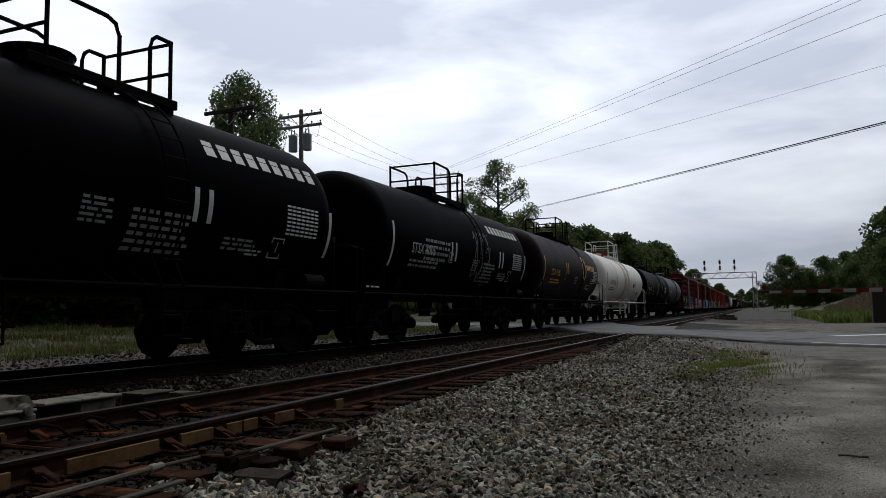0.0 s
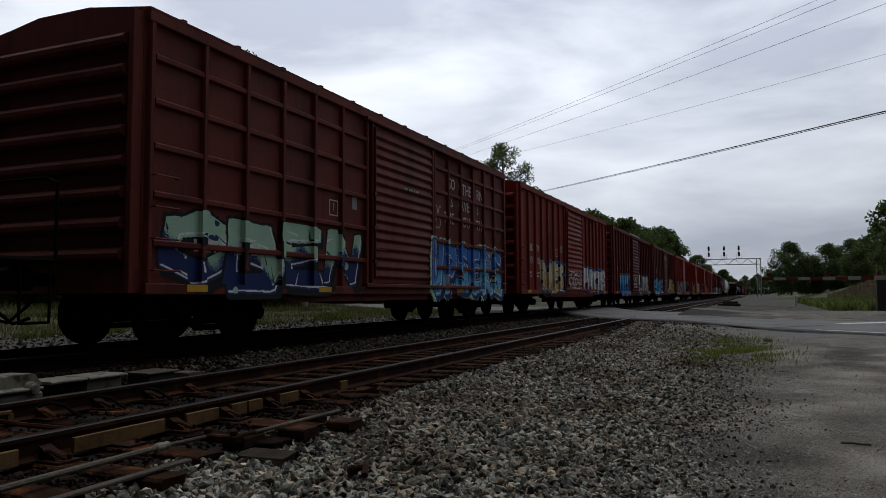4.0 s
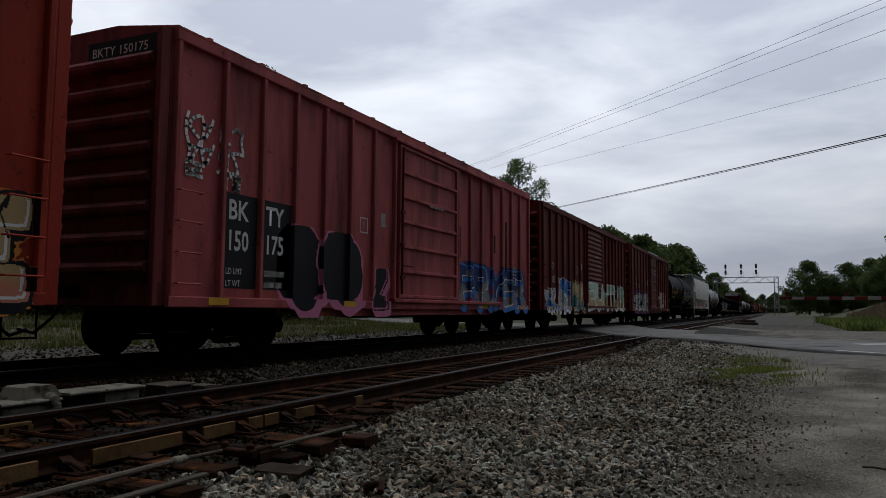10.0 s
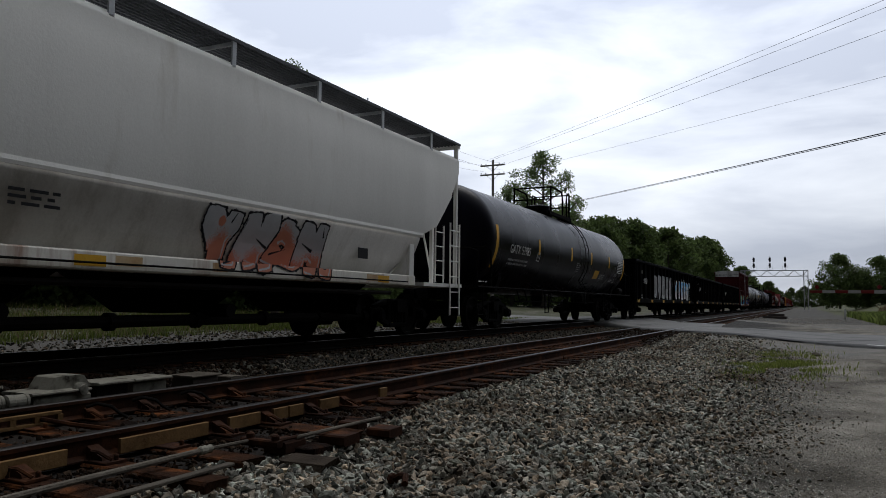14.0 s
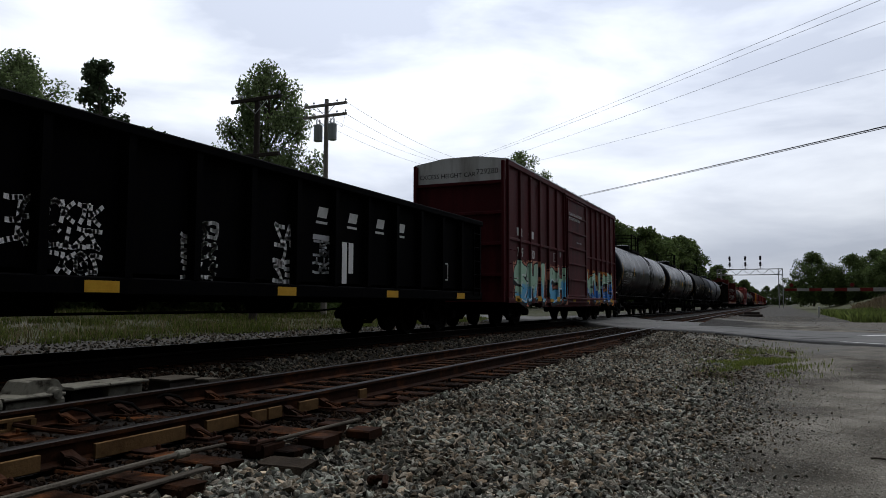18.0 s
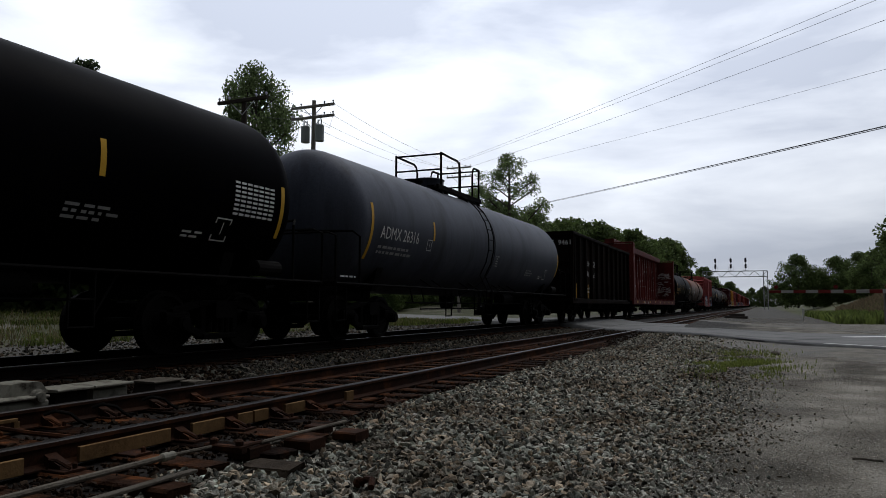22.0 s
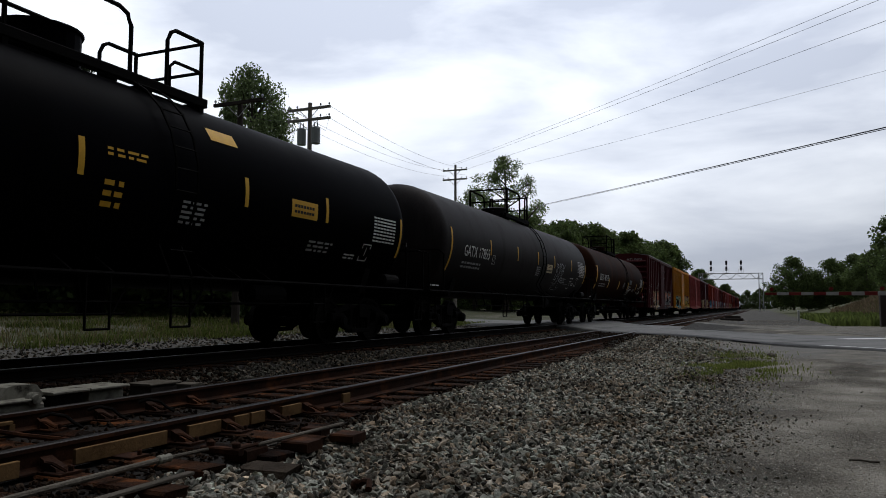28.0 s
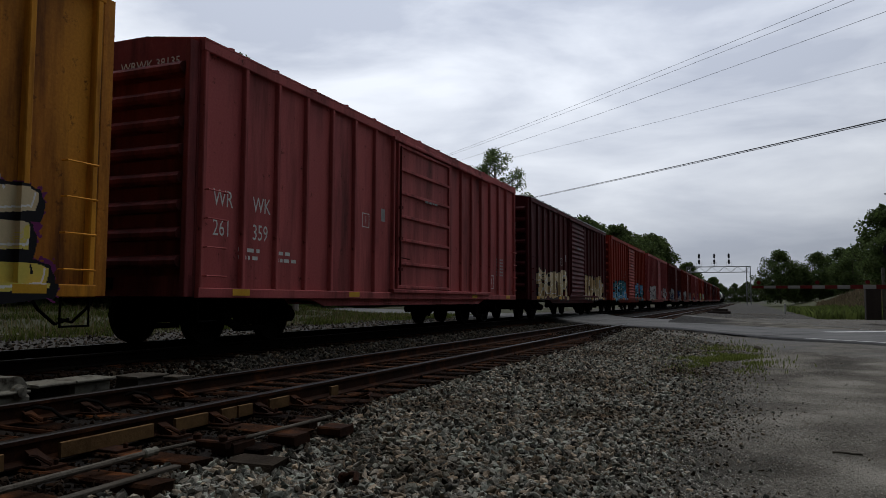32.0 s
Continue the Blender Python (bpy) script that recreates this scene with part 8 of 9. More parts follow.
# boxcars, first block
car, h = boxcar(88.4, 103.3, "brown_red", "brown-red boxcar with white slogan and blue graffiti", "ribbed", belt=(1.3, 1.95, 2.6, 3.2, 3.8), posts=6)
graffiti(car, -7.2, -1.6, 0.58, 1.9, "OBEN", "mint", "navy", "black", None, 0.16, seed=5, busy=2.0)
graffiti(car, 1.5, 7.3, 0.45, 2.1, "UPSERS", "blue", "sky", "navy", "mint", 0.17, seed=6, shine="white", busy=2.0)
for words, y, z in (("SO", 2.9, 3.42), ("UTHE", 3.62, 3.38), ("RN", 5.0, 3.36), ("S", 3.05, 2.95), ("ERVE", 3.6, 2.93), ("S", 5.0, 2.93), ("THE", 2.6, 2.5), ("SOU", 3.72, 2.48), ("TH", 4.95, 2.48)):
    letters(car, words, y, z, 0.42, "white_paint", 1.507, squeeze=0.9)
scribble(car, 1.6, 2.4, 2.3, 2.9, "white", 12, 4, 0.014)
box_marks(car, h, [])

car, h = boxcar(104.96, 120.5, "oxide", "oxide-red boxcar with tan graffiti and white number", "ribbed")
box_marks(car, h, [("BK", -6.75, 2.2), ("TY", -5.75, 2.2), ("154", -6.85, 1.75), ("103", -5.85, 1.75)])
graffiti(car, -5.3, -1.5, 0.6, 2.0, "RAES", "cream", "tan", "black", "blue", 0.2, seed=21, halo=0.05)
for k in range(3):
    scribble(car, -1.2, 1.4, 0.9 + k * 0.26, 1.1 + k * 0.26, "white", 22 + k, 7, 0.022, 1.606)
graffiti(car, 2.0, 7.5, 0.6, 1.95, "FAKES", "white", "silver", "black", "blue", 0.17, seed=23)
end_number(car, h, "KTY 154103")

car, h = boxcar(122.5, 138.2, "oxide_dark", "dark oxide-red boxcar with blue and silver graffiti", "ribbed")
box_marks(car, h, [("BK", -6.75, 2.0), ("TY", -5.9, 2.0), ("151", -6.75, 1.6), ("167", -5.95, 1.6)])
graffiti(car, -5.65, -2.0, 0.5, 1.92, "OMCE", "sky", "blue", "navy", "orange", 0.27, seed=31, halo=0.03, shine="sky", round_off=1.0, depth_by=0.03)
for k in range(3):
    scribble(car, -1.1, 0.6, 1.05 + k * 0.27, 1.3 + k * 0.27, "white", 33 + k, 5, 0.016, 1.606)
graffiti(car, 1.2, 6.8, 0.5, 2.05, "SIREN", "white", "silver", "black", "teal", 0.19, seed=32, halo=0.05, shine="white", depth_by=0.16)
end_number(car, h, "BKTY 151167")
eave_strip(car, -1.95, 2.1)

car, h = boxcar(139.95, 155.5, "brown_red", "brown-red boxcar with white lettered panels and light blue graffiti", "panel", posts=6)
plate(car, -6.72, 2.33, 0.42, 0.46, "white_paint", 1.504, "panel")
plate(car, -5.78, 2.33, 0.68, 0.46, "white_paint", 1.504, "panel")
bars(car, -6.64, 2.38, 0.26, 0.5, 1, "black_paint", 1.508, cols=1)
bars(car, -5.7, 2.38, 0.54, 0.5, 1, "black_paint", 1.508, cols=2)
box_marks(car, h, [("139", -6.85, 1.95), ("43", -5.7, 1.95)])
graffiti(car, -7.2, -1.5, 0.5, 1.95, "EDGE", "sky", "sky", "black", "purple", 0.15, seed=41, drip=0.3)
graffiti(car, 1.6, 4.4, 0.55, 2.05, "SIR", "white", "white", "black", None, 0.22, wide_by=1.3, seed=42, shine="silver", depth_by=0.14, round_off=0.5)
graffiti(car, 4.4, 7.0, 0.6, 2.0, "EN", "yellow", "yellow", "black", None, 0.2, wide_by=1.3, seed=43, shine="cream", round_off=0.5)
for y, w in ((-1.35, 0.85), (-0.3, 0.75), (0.75, 0.8)):
    plate(car, y, 1.74, w * 0.7, 0.1, "tan", 1.555, "paint_patch", label="tan sprayed patch")
graffiti(car, -1.4, -0.5, 0.9, 1.45, "T", "purple", "pink", "red", None, 0.2, seed=44)
for y, z, w, t in ((-0.1, 2.05, 0.12, 0.3), (0.5, 1.35, 0.3, 0.22), (0.95, 1.4, 0.4, 0.3), (1.1, 1.85, 0.3, 0.25)):
    plate(car, y, z, w, t, "salmon_wear", 1.557, "paint_patch", label="rubbed orange patch")
letters(car, "CLOSE AND LOCK DOORS", -0.9, 3.78, 0.14, "white_paint", 1.604)
letters(car, "BEFORE MOVING CAR", -0.7, 3.6, 0.14, "white_paint", 1.604)
end_number(car, h, "13943")

car, h = boxcar(157.37, 173.0, "oxide_bright", "bright red boxcar with large silver graffiti", "ribbed", posts=6)
box_marks(car, h, [("WR", -6.75, 2.2), ("WK", -5.75, 2.2)], low=False)
graffiti(car, -7.6, -5.8, 0.55, 2.0, "C", "blue", "navy", "cream", None, 0.3, seed=50)
graffiti(car, -7.0, -1.2, 0.5, 2.0, "ENGR", "silver", "silver", "black", None, 0.2, wide_by=1.25, seed=51, busy=2.0)
letters(car, "81", -6.55, 1.75, 0.4, "white_paint", 1.512)
letters(car, "51", -5.7, 1.75, 0.4, "white_paint", 1.512)
graffiti(car, -1.2, -0.4, 0.8, 1.8, "E", "teal", "sky", "black", None, 0.2, seed=52)
graffiti(car, 1.3, 7.6, 0.5, 2.05, "DEMNBSY", "teal", "navy", "black", "pink", 0.17, seed=53, shine="sky", halo=0.07, busy=2.5)
end_number(car, h, "WRWK 8151")

car, h = boxcar(174.85, 190.42, "oxide_bright", "bright red boxcar with tan figures and white graffiti", "ribbed")
box_marks(car, h, [("BK", -6.8, 2.05), ("TY", -5.85, 2.05), ("154", -6.85, 1.6), ("695", -5.9, 1.6)])
graffiti(car, -5.6, -4.2, 0.55, 2.15, "A", "tan", "tan", "black", None, 0.3, seed=61)
graffiti(car, -3.4, -2.1, 0.55, 2.0, "A", "tan", "tan", "black", None, 0.3, seed=62)
graffiti(car, -5.5, -2.2, 0.55, 0.9, "ZZZZ", "tan", "tan", "cream", None, 0.3, seed=63)
graffiti(car, -4.35, -3.15, 0.85, 1.6, "O", "mint", "mint", "teal", None, 0.42, seed=64, shine="mint")
graffiti(car, 1.6, 6.4, 0.55, 2.25, "REGS", "white", "white", "black", "green", 0.2, seed=65, shine="silver", round_off=0.8)
scribble(car, -7.3, -6.5, 2.4, 2.8, "sky", 66, 3, 0.02)
end_number(car, h, "BKTY 154695")

car, h = boxcar(192.33, 207.8, "oxide_bright", "bright red boxcar with orange, black and tan graffiti", "ribbed")
box_marks(car, h, [("BK", -6.75, 2.1), ("TY", -5.9, 2.14), ("154", -6.85, 1.62), ("571", -5.92, 1.66)])
plate(car, -7.7, 0.6, 0.62, 1.3, "tan", 1.506, "paint_patch", label="patch of dull tan paint")
graffiti(car, -7.0, -5.2, 0.6, 1.4, "KM", "salmon", "tan", "black", None, 0.2, seed=70, busy=2.0)
graffiti(car, -6.1, -1.65, 0.55, 2.1, "RAKNE", "black", "navy", "salmon", "tan", 0.2, seed=71, busy=2.0, shine="orange")
graffiti(car, 1.5, 7.6, 0.55, 1.9, "UNCLE", "tan", "salmon", "black", "orange", 0.17, seed=73, busy=2.0)
letters(car, "HASP BEFORE", -2.75, 2.7, 0.15)
letters(car, "MOVING CAR", -2.7, 2.52, 0.15)
end_number(car, h, "BKTY 154571")

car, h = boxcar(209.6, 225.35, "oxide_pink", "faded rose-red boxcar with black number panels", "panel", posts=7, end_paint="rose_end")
for y, a, b in ((-6.8, "BK", "150"), (-5.91, "TY", "175")):
    plate(car, y, 0.95, 0.78, 1.42, "black_paint", 1.504, "panel", label="black painted number panel")
    letters(car, a, y + 0.1, 1.98, 0.42, "white_paint", 1.509, squeeze=0.9, bold=0.008)
    letters(car, b, y + 0.08, 1.52, 0.42, "white_paint", 1.509, squeeze=0.8, bold=0.008)
    letters(car, "LD LMT" if a == "BK" else "222000 LBS", y + 0.08, 1.16, 0.13, "white_paint", 1.509, squeeze=0.85)
    letters(car, "LT WT" if a == "BK" else "63300 LBS", y + 0.08, 0.98, 0.13, "white_paint", 1.509, squeeze=0.85)
box_marks(car, h, [], low=False)
graffiti(car, -5.5, -2.75, 0.5, 2.08, "OO", "black", "black", "pink", None, 0.42, seed=81, shine="black", round_off=1.0, busy=0, depth_by=0.18)
graffiti(car, -2.6, -1.6, 0.5, 1.5, "Z", "black", "black", "pink", None, 0.2, seed=84, depth_by=0.1, shine="pink")
graffiti(car, 2.0, 7.6, 0.55, 1.95, "PRYER", "navy", "grey", "blue", "navy", 0.15, seed=82)
for k, (ya, yb, za, zb) in enumerate(((-7.6, -7.1, 3.05, 3.35), (-7.65, -7.05, 2.72, 3.0), (-7.6, -7.25, 2.5, 2.68), (-6.95, -6.4, 3.0, 3.35), (-7.0, -6.45, 2.62, 2.95), (-6.85, -6.45, 2.4, 2.6))):
    scribble(car, ya, yb, za, zb, "white", 83 + k, 2, 0.026)
for y, z0, z1 in ((2.0, 2.0, 2.8), (4.6, 2.3, 2.8), (5.6, 1.8, 3.3)):
    plate(car, y, z0, 0.16, z1 - z0, "tank_maroon", 1.506, "rust_streak")
end_number(car, h, "BKTY 150175", z=4.2, dark=True)

car, h = boxcar(226.9, 242.5, "oxide_dark", "dark red boxcar with many-coloured graffiti along its foot", "ribbed")
box_marks(car, h, [("155", -6.85, 1.68), ("007", -5.7, 1.65)], low=False)
letters(car, "BKTY", -6.69, 2.17, 0.34, "white_paint", squeeze=0.62)
graffiti(car, -7.6, -5.9, 0.5, 1.5, "XK", "silver", "blue", "white", None, 0.17, seed=91, shine="navy", busy=2.5, rim=0.03, depth_by=0.1)
graffiti(car, -5.8, -3.7, 0.5, 1.95, "AS", "blue", "silver", "white", None, 0.16, seed=94, shine="navy", busy=2.5, rim=0.03, depth_by=0.1)
graffiti(car, -3.6, -1.6, 0.5, 1.9, "BR", "cream", "teal", "black", "tan", 0.2, seed=93, busy=2.0, rim=0.025, depth_by=0.05)
graffiti(car, -1.2, 7.6, 0.6, 1.95, "EUNTUS", "mint", "tan", "white", "grey", 0.17, seed=92)
end_number(car, h, "BKTY 155007")

car, h = boxcar(244.4, 260.3, "brown_red", "oxide-brown boxcar with silver graffiti and orange reflectors", "panel", posts=6)
box_marks(car, h, [("AT", -6.6, 2.45), ("W", -5.6, 2.45), ("122", -6.65, 2.05), ("053", -5.7, 2.05)])
graffiti(car, -7.2, -2.2, 0.5, 1.95, "SEUR", "silver", "silver", "black", "purple", 0.155, seed=101, halo=0.16, round_off=0.1)
graffiti(car, 2.8, 5.6, 0.8, 2.05, "CBU", "red", "red", "white", None, 0.12, seed=102)
letters(car, "CLOSE AND LOCK DOORS", -0.7, 3.3, 0.14, "white_paint", 1.604)
letters(car, "BEFORE MOVING CAR", -0.6, 3.12, 0.14, "white_paint", 1.604)
letters(car, "PLATE", -4.3, 2.5, 0.1)
letters(car, "C", -4.2, 2.3, 0.18)
for y in (-5.5, -2.0, 3.4, 6.4):
    plate(car, y, 0.85, 0.11, 0.62, "yellow_tape", 1.505, "reflector")
end_number(car, h, "ATW 122053")
eave_strip(car, -2.0, 2.2)

# tank, hopper, tank
car, h = tank_car(262.2, 279.1, "tank_black", "matt black tank car with yellow number and white tag", stripes=yellow_set(8.45, (-4.2, -1.39, 1.47, 4.4)), top=(-1.2, -0.5, 0.18, 2.0), valve=(0.85, 0.36, 0.42))
tank_marks(car, h, "UTLX 207039", -6.6, "yellow_tape", extra=11)
head_marks(car, h, "UTLX 207039", "yellow_tape")
diamond(car, 7.2, 1.36)
graffiti(car, 0.9, 4.6, 1.4, 2.42, "DWHUB", "black", "black", "white", None, 0.14, rim=0.03, seed=14, shine="black", wrap=WB, depth_by=0)
graffiti(car, 4.6, 6.2, 1.6, 2.2, "REK", "black", "black", "white", None, 0.1, rim=0.025, seed=15, shine="white", wrap=WB, depth_by=0)
for k in range(11):
    plate(car, 1.05 + k * 0.31, 1.28, 0.025, 0.42 + 0.1 * math.sin(k * 2.1), "grey_paint", wrap=WB, name="paint_run")
plate(car, 2.67, 1.74, 0.95, 0.24, "tan_stripe", wrap=(1.503, 2.42))
car, h = hopper(280.3, 298.9, "hopper_grey", "pale grey covered hopper with rust and faded tags")
letters(car, "TCMX", -6.3, 2.75, 0.36, "black_paint", 1.605, squeeze=0.9)
letters(car, "451057", -6.4, 2.25, 0.36, "black_paint", 1.592, squeeze=0.8)
bars(car, -6.5, 1.66, 1.0, 0.2, 2, "tank_brown", 1.50)
bars(car, -1.75, 1.6, 0.6, 0.22, 3, "black_paint", 1.50)
LOWER_SHEET = ((0.9, 1.2, 1.205, 1.5, 1.7, 1.86, 1.96, 2.3), (1.5, 1.5, 1.222, 1.335, 1.437, 1.507, 1.547, 1.59))
graffiti(car, -5.6, -3.7, 1.0, 1.75, "MN", "cream", "salmon", "tan", None, 0.2, seed=15, rim=0.02, shine="salmon", depth_by=0, skin=LOWER_SHEET)
scribble(car, -3.7, -3.1, 1.4, 1.95, "black", 17, 2, 0.022, 1.47)
graffiti(car, 0.95, 4.1, 0.99, 1.98, "YNOM", "silver", "salmon", "black", None, 0.22, seed=16, rim=0.03, shine="silver", depth_by=0.03, skin=LOWER_SHEET)
plate(car, 5.0, 1.45, 0.35, 0.2, "black_paint", 1.42, "notice")
for y in (-6.6, -0.95, 5.6):
    plate(car, y, 1.02, 0.42, 0.13, "yellow_tape", 1.504, "reflector")
for y, w in ((-4.2, 0.5), (-0.4, 0.4), (1.2, 0.3), (5.2, 0.6)):
    plate(car, y, 1.04, w, 0.12, "rust_wash", 1.503, "rust_patch")
car, h = tank_car(300.4, 317.5, "tank_gloss", "glossy black tank car with wide orange stripes", stripes=[(y, 2.15, 2.62, 0.16, "yellow_tape") for y in (-4.1, -0.54, 2.15, 5.0)] + [(-7.6, 1.6, 2.75, 0.18, "yellow_tape"), (7.75, 1.75, 2.65, 0.16, "yellow_tape")], top=(-0.5, 0.93, 1.46, 1.8))
tank_marks(car, h, "GATX 53985", -6.6, extra=13)
plate(car, 2.9, 1.65, 0.7, 0.32, "yellow_tape", wrap=WB)

# black gondolas
for n, f, seed in ((319.1, 340.0, 1), (341.4, 361.3, 2), (362.6, 382.8, 3)):
    car, h = gondola(n, f, "gondola_black", "black steel gondola with ribbed sides and chalky graffiti", top=2.86, posts=17)
    bars(car, -h + 2.2, 2.15, 0.85, 0.34, 1, "white_paint", 1.424, cols=4, name="company_name")
    letters(car, ("518451", "518460", "519302")[seed - 1], -h + 2.05, 1.72, 0.4, "white_paint", 1.545, squeeze=0.8)
    bars(car, -h + 2.1, 0.95, 0.9, 0.24, 2, "white_paint", 1.424, seed=seed)
    for k in range(6):
        plate(car, -h + 0.5 + k * 3.6, 0.76, 0.5, 0.14, "yellow_tape", 1.545, "reflector")
    frame_box(car, h - 2.4, 1.2, 0.42, x=1.424)
    if seed == 1:
        graffiti(car, -5.6, 1.0, 0.95, 2.3, "SHELMS", "grey", "grey", "silver", None, 0.2, rim=0.025, seed=111)
        graffiti(car, 1.6, 8.8, 0.95, 2.2, "WINDEST", "sky", "silver", "white", None, 0.12, seed=112)
    else:
        scribble(car, -3.35, -2.95, 1.3, 1.8, "white", 39 + seed, 2, 0.03, 1.43)
        for k, (ya, yb) in enumerate(((-2.85, -2.1), (-0.8, -0.1))):
            for row in range(3):
                scribble(car, ya, yb, 0.98 + row * 0.29, 1.2 + row * 0.29, "white", 40 + seed + 7 * k + row, 4, 0.027, 1.43)
        for row, hgt in enumerate((0.22, 0.3, 0.3)):
            scribble(car, 1.22, 1.75, 1.0 + row * 0.3, 1.0 + row * 0.3 + hgt, "white", 50 + seed + row, 2, 0.035, 1.43)
        for row in range(4):
            scribble(car, 2.32, 2.98, 1.18 + row * 0.15, 1.28 + row * 0.15, "silver", 60 + seed + row, 3, 0.022, 1.43)
        plate(car, 2.32, 1.76, 0.66, 0.09, "silver", 1.428, "paint_patch", label="silver sprayed strip")
        for k, (y, z0) in enumerate(((3.27, 1.0), (3.5, 1.2))):
            plate(car, y, z0, 0.17, 1.78 - z0, "white", 1.428, "paint_patch", label="white sprayed strip")
    for y in (2.4, 3.43, 4.5, 5.42):
        y += 0 if seed > 1 else 1.8
        bm = bmesh.new()
        for dz, hgt, w in ((0.11, 0.19, 0.3), (0.0, 0.045, 0.36)):
            bm.faces.new([bm.verts.new((1.424, y + u + 0.35 * zz, 2.05 + zz)) for u, zz in ((0, dz), (w, dz), (w, dz + hgt), (0, dz + hgt))])
        part("company_letter", bm, M["white_paint"], car, "slanted underlined company letter")

# tall maroon boxcar
car, h = boxcar(384.9, 400.7, "maroon", "tall maroon boxcar with white end band and bright graffiti", "panel", eave=4.95, top_white=True, ends="flat", belt=(2.55,), posts=6)
for y, b in ((-6.95, "729"), (-5.75, "280")):
    letters(car, b, y, 2.1, 0.42)
    bars(car, y, 2.65, 0.62, 0.5, 1, "white_paint", cols=2, name="company_name")
box_marks(car, h, [])
graffiti(car, -7.3, -1.2, 0.55, 2.05, "SHICH", "mint", "sky", "black", "salmon", 0.2, seed=121)
graffiti(car, 1.9, 7.6, 0.55, 2.1, "KUCB", "mint", "blue", "black", "orange", 0.17, seed=122)
letters(car, "CLOSE AND LOCK DOORS", -1.0, 4.05, 0.16, "white_paint", 1.604)
letters(car, "BEFORE MOVING CAR", -1.0, 3.87, 0.16, "white_paint", 1.604)
me = text_mesh("EXCESS HEIGHT CAR", 0.2, M["black_paint"])
obj("end_lettering", me, car, pose(-1.35, -h - 0.052, 4.5, 0, 0, -90))
me = text_mesh("729280", 0.24, M["black_paint"])
obj("end_lettering", me, car, pose(0.55, -h - 0.052, 4.55, 0, 0, -90))
for k in range(7):
    plate(car, -h + 0.6 + k * 2.3, 0.72, 0.4, 0.16, "yellow_tape", 1.58, "reflector")

# black tanks
car, h = tank_car(402.0, 419.4, "tank_gloss", "glossy black tank car with white number and orange stripes", stripes=yellow_set(8.7, (-4.4, -1.2, 1.4, 4.0)), bands=(2.6,), top=(-0.7, 0.8, 1.42, 1.7))
tank_marks(car, h, "ADMX 26207", -6.9, size=0.4, extra=14)
head_marks(car, h, "ADMX 26207")
car, h = tank_car(420.6, 438.0, "tank_gloss", "black tank car with large white number and yellow panel", stripes=yellow_set(8.7, (-4.55, -1.6, 1.6, 4.4)), bands=(2.2,), top=(-0.85, 0.65, 1.3, 1.6))
tank_marks(car, h, "TILX 292671", -6.9, size=0.46, extra=15)
plate(car, -0.5, 2.12, 0.72, 0.32, "yellow_tape", wrap=WB, label="yellow information panel")
car, h = tank_car(439.2, 456.9, "tank_black", "plain black tank car with orange stripes", stripes=yellow_set(8.8, (-2.95, -0.25, 1.85, 4.4)), top=(-0.85, 0.65, 1.3, 1.6))
tank_marks(car, h, "TILX 290192", -6.9, size=0.46, extra=16)
car, h = tank_car(458.2, 474.8, "tank_grey", "slate-grey tank car with a full-height side ladder", stripes=yellow_set(8.3, (-4.2,)), bands=(0.3,), top=(-2.0, -0.6, 0.4, 0.95))
tank_marks(car, h, "ADMX 26316", -6.9, size=0.38, extra=17, block=False)
head_marks(car, h, "26316")

# high-sided gondola and centerbeam
car, h = gondola(476.4, 490.6, "gondola_brown", "high black-brown coal gondola with yellow reflectors", top=3.78, posts=11)
letters(car, "RN", -3.98, 2.45, 0.38, "white_paint", 1.425)
letters(car, "GX", -2.7, 2.45, 0.38, "white_paint", 1.425)
letters(car, "94", -3.95, 1.95, 0.38, "white_paint", 1.425)
letters(car, "61", -2.65, 1.95, 0.38, "white_paint", 1.425)
bars(car, -3.95, 1.2, 0.5, 0.3, 2, "white_paint", 1.425)
for k in range(6):
    plate(car, -h + 1.0 + k * 2.35, 0.98, 0.1, 0.62, "yellow_tape", 1.425, "reflector")
me = text_mesh("RNGX  9461", 0.3, M["white_paint"])
obj("end_lettering", me, car, pose(-0.1, -h - 0.055, 3.2, 0, 0, -90))
centerbeam(492.5, 515.1, "beam_red", "empty red centerbeam lumber car with flaking paint")

# tanks and boxcar
car, h = tank_car(516.9, 532.1, "tank_black", "matt black tank car with yellow number", stripes=yellow_set(7.6, (-3.5, -0.85, 1.8, 3.9)), top=(-0.9, 0.5, 1.2, 1.8))
tank_marks(car, h, "TEIX 2453", -6.0, "yellow_tape", extra=18)
car, h = tank_car(533.4, 550.0, "tank_rusty", "peeling grey tank car with rusty top", stripes=yellow_set(8.3, (-3.5, 2.5)), bands=(1.2,))
tank_marks(car, h, "INFX 2703", -6.2, extra=19)
scribble(car, -4.6, -1.0, 1.5, 1.95, "black", 20, 6, 0.03, wrap=WB)
car, h = boxcar(551.2, 566.7, "oxide_pink", "faded red boxcar with teal and white graffiti", "panel")
box_marks(car, h, [])
graffiti(car, -6.5, -1.6, 0.55, 2.0, "CREW", "white", "silver", "navy", "sky", 0.18, seed=131)
graffiti(car, 1.6, 7.2, 0.5, 2.05, "GACE", "teal", "sky", "black", "cream", 0.16, seed=132, busy=2.0)
scribble(car, 6.5, 7.4, 2.3, 3.0, "cream", 133, 4, 0.016)
end_number(car, h, "153624", z=4.1)
car, h = tank_car(568.4, 583.8, "tank_black", "black tank car with yellow number and information panels", stripes=yellow_set(7.7, (-4.4, -1.52, 1.55, 3.89)), top=(-2.0, -0.1, 0.6, 1.34), valve=(-1.0, 0.52, 0.45))
tank_marks(car, h, "UTLX 679456", -6.0, "yellow_tape", extra=21)
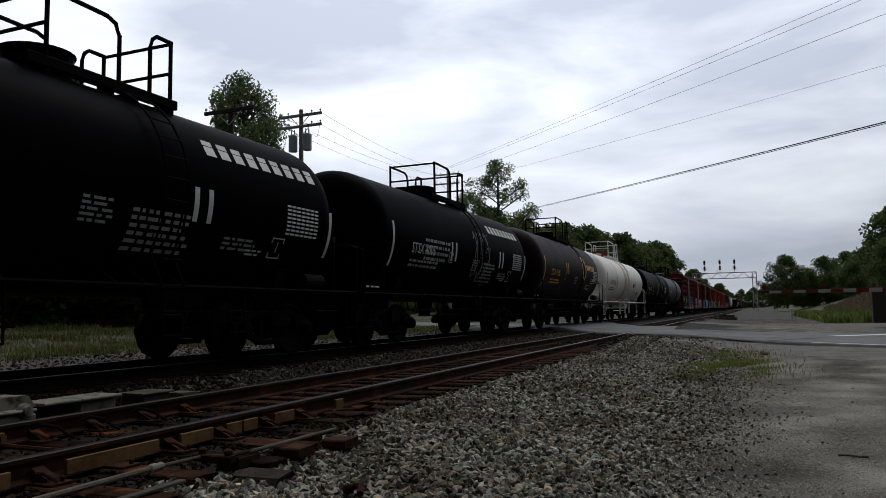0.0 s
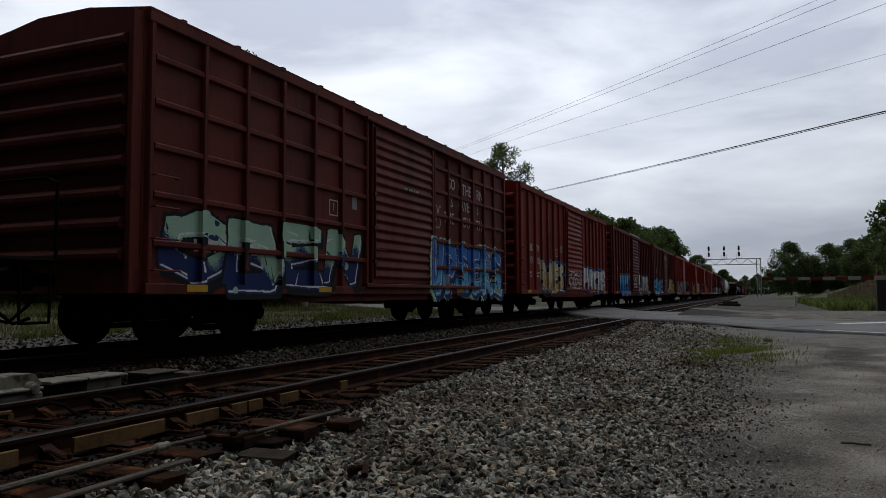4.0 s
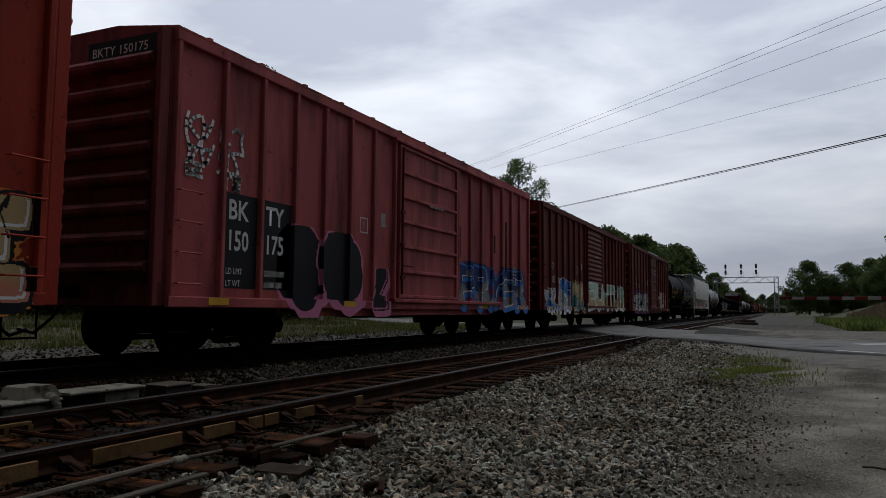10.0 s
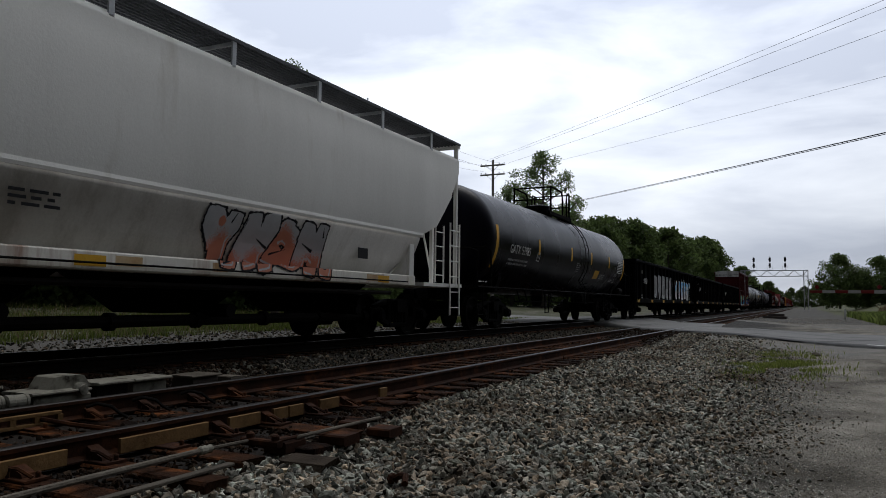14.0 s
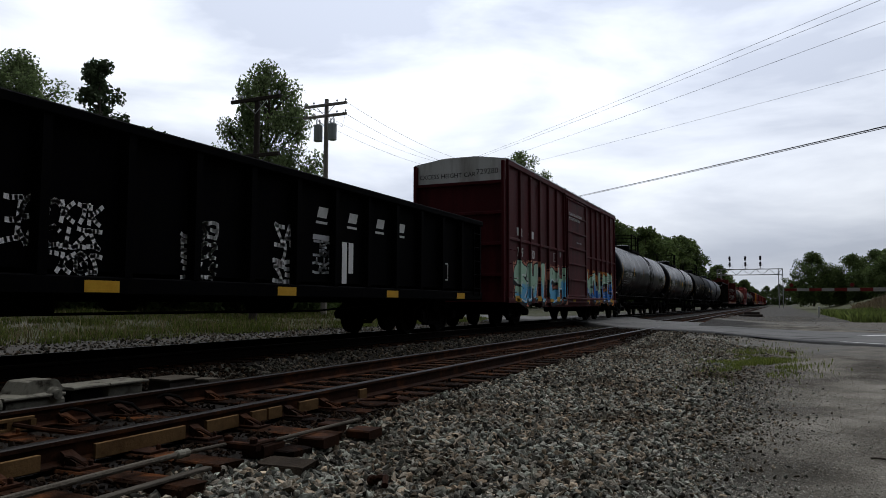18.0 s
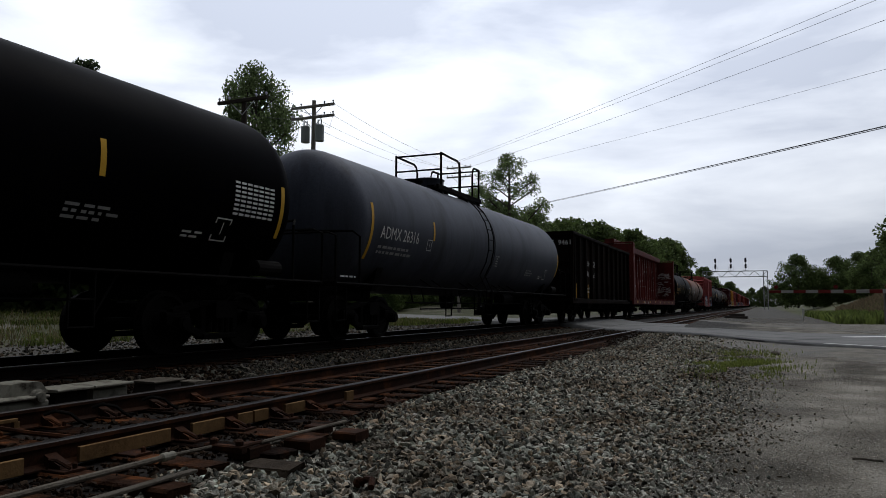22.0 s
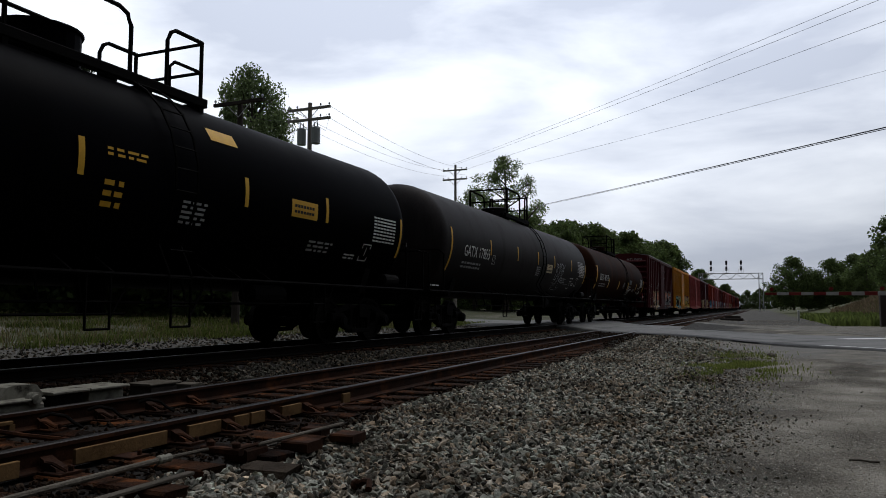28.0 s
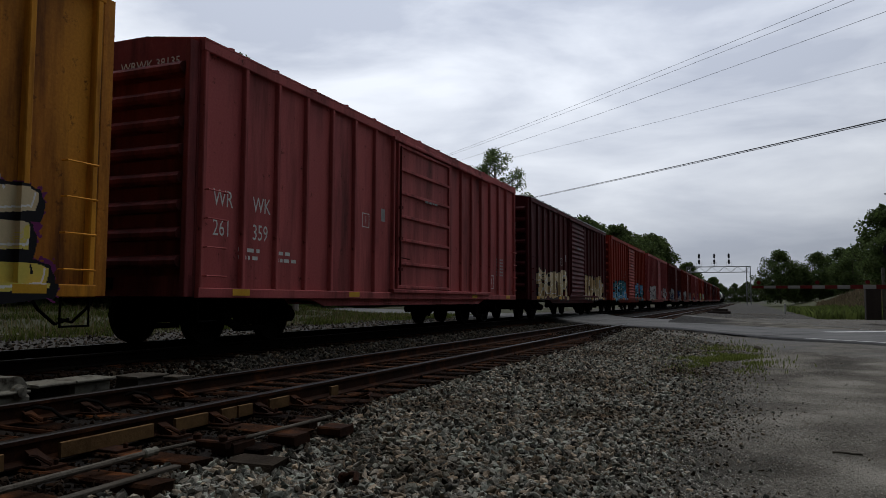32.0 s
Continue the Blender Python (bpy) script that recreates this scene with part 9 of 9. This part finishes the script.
plate(car, 2.76, 2.2, 0.8, 0.3, "yellow_tape", wrap=WB, label="yellow warning panel")
bars(car, 2.84, 2.25, 0.62, 0.2, 2, "black_paint", wrap=(1.503, 2.42), cols=7)
bars(car, -1.14, 2.5, 0.75, 0.14, 2, "yellow_tape", wrap=WB)
bars(car, -1.16, 1.85, 0.3, 0.4, 3, "yellow_tape", wrap=WB)
plate(car, 0.9, 3.14, 0.62, 0.2, "yellow_tape", wrap=WB, label="yellow warning panel")
head_marks(car, h, "UTLX 679456", "yellow_tape")
car, h = tank_car(585.0, 602.9, "tank_dusty", "dusty black tank car with scrawled white tags", stripes=yellow_set(8.9, (-4.85, -2.15, 0.3, 2.63, 5.47)), top=(-0.9, 0.6, 1.25, 1.55))
tank_marks(car, h, "GATX 17855", -7.0, size=0.44, extra=22)
scribble(car, 2.95, 4.25, 1.75, 2.4, "silver", 23, 4, 0.012, wrap=WB)
scribble(car, 3.1, 4.2, 1.35, 2.3, "silver", 29, 3, 0.010, wrap=WB)
plate(car, 1.56, 1.97, 0.78, 0.31, "cream", wrap=WB)
bars(car, 1.61, 2.16, 0.66, 0.1, 2, "black_paint", wrap=(1.503, 2.42))
bars(car, 1.61, 2.0, 0.66, 0.12, 1, "black_paint", wrap=(1.503, 2.42), cols=10)
bars(car, 6.62, 2.18, 1.1, 0.5, 8, "grey_paint", wrap=WB, cols=2)
bars(car, 5.5, 1.85, 0.55, 0.1, 1, "white_paint", wrap=WB)
frame_box(car, 5.62, 1.46, 0.33, wrap=WB)
bars(car, 2.82, 1.61, 0.6, 0.03, 1, "grey_paint", wrap=WB)
bars(car, 4.3, 1.62, 1.1, 0.03, 1, "grey_paint", wrap=WB)
car, h = tank_car(604.0, 621.2, "tank_brown", "rust-brown tank car with white number", stripes=[(y, 1.72, 2.17, 0.2, "yellow_tape") for y in (-4.4, -1.25, 1.92, 5.1)] + [(-7.7, 1.6, 2.75, 0.18, "yellow_tape"), (8.05, 1.65, 2.5, 0.16, "yellow_tape")], top=(-0.9, 0.6, 1.25, 1.55))
tank_marks(car, h, "ECUX 405275", -6.9, size=0.46, extra=24)
head_marks(car, h, "ECUX 405275")
plate(car, 2.29, 2.07, 0.84, 0.27, "slate_tape", wrap=WB, label="faded blue-grey placard")
for k, w in enumerate((1.0, 0.5, 1.55, 1.05, 0.85, 0.7, 0.6)):
    bars(car, 2.11, 1.9 - k * 0.075, w, 0.09, 1, "white_paint", wrap=WB, seed=k)
diamond(car, 7.45, 1.38)
frame_box(car, 5.8, 1.64, 0.3, wrap=WB)
plate(car, 6.7, 1.56, 0.36, 0.2, "white_paint", wrap=WB, name="placard_holder")

# last cars to pass
car, h = boxcar(623.15, 638.9, "maroon", "deep red boxcar with orange and cream graffiti", "panel", posts=6)
box_marks(car, h, [("BK", -7.0, 2.25), ("TY", -6.1, 2.2), ("150", -7.1, 1.75), ("153", -6.2, 1.7)])
graffiti(car, -5.5, -1.8, 0.5, 1.95, "PARE", "salmon", "cream", "black", "tan", 0.16, seed=141, busy=2.5)
graffiti(car, 1.5, 6.4, 0.6, 2.1, "DEUCE", "salmon", "grey", "black", "grey", 0.15, seed=142, busy=2.0, halo=0.05)
end_number(car, h, "BKTY 150153")
car, h = boxcar(640.7, 656.5, "yellow", "rust-streaked yellow boxcar with mint graffiti", "ribbed", wall_paint="yellow_rusty", end_paint="yellow_rusty")
box_marks(car, h, [("BK", -7.0, 2.0), ("TY", -6.0, 2.0)])
plate(car, -6.3, 1.5, 0.9, 0.4, "black_paint", 1.506, "panel")
letters(car, "88", -6.2, 1.55, 0.36, "white_paint", 1.511)
graffiti(car, -6.6, -1.8, 0.5, 1.85, "STEMIN", "mint", "sky", "black", "cream", 0.15, seed=151, busy=3.0, shine="green", halo=0.09)
graffiti(car, 1.5, 7.4, 0.55, 2.0, "NARCE", "cream", "yellow", "black", "purple", 0.15, seed=152)
end_number(car, h, "BKTY 150088", z=4.2, dark=True)
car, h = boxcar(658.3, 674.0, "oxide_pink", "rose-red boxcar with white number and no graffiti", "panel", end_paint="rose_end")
box_marks(car, h, [("WR", -7.2, 2.05), ("WK", -6.25, 2.05), ("261", -7.2, 1.6), ("359", -6.3, 1.6)])
end_number(car, h, "WRWK 38135")
# the rest of the train, far up the line
TAIL = (("maroon", "ribbed", ("cream", "tan")), ("oxide_bright", "ribbed", ("teal", "sky")), ("oxide_pink", "panel", ("white", "silver")), ("oxide_dark", "panel", ("silver", "navy")), ("oxide", "ribbed", ("white", "grey")),
        ("oxide_pink", "panel", ("salmon", "navy")), ("oxide_bright", "ribbed", ("yellow", "mint")), ("oxide_dark", "ribbed", None), ("oxide", "ribbed", None), ("maroon", "panel", None), ("oxide_dark", "ribbed", None), ("oxide", "panel", None))
y = 676.0
for k, (paint, door, spray) in enumerate(TAIL):
    car, h = boxcar(y, y + 15.6, paint, "red boxcar far up the line" if spray is None else f"red boxcar with {spray[0]} and {spray[1]} graffiti", door)
    if spray:
        graffiti(car, -7, -1.6, 0.55, 1.95, "SKETR", spray[0], spray[1], "black", None, 0.18, seed=160 + k, cell=0.04)
        graffiti(car, 1.6, 7, 0.55, 1.95, "NOMAD"[k % 3:], spray[1], spray[0], "black", None, 0.18, seed=180 + k, cell=0.04)
        box_marks(car, h, [])
    y += 17.45
for k in range(3):
    tank_car(y, y + 15.5, ("tank_grey", "tank_white", "tank_black")[k], "tank car far up the line")
    y += 17.2


def motions():
    travel = [(0, 0.0), (4, 81.17), (8, 161.93), (12, 242.68), (16, 323.63), (20, 405.11), (24, 486.88), (28, 568.39), (32, 649.89)]
    for car, middle in CARS:
        walk(car, [(t, pose(TRAIN_X, middle - d, TRAIN_Z)) for t, d in travel])


motions()
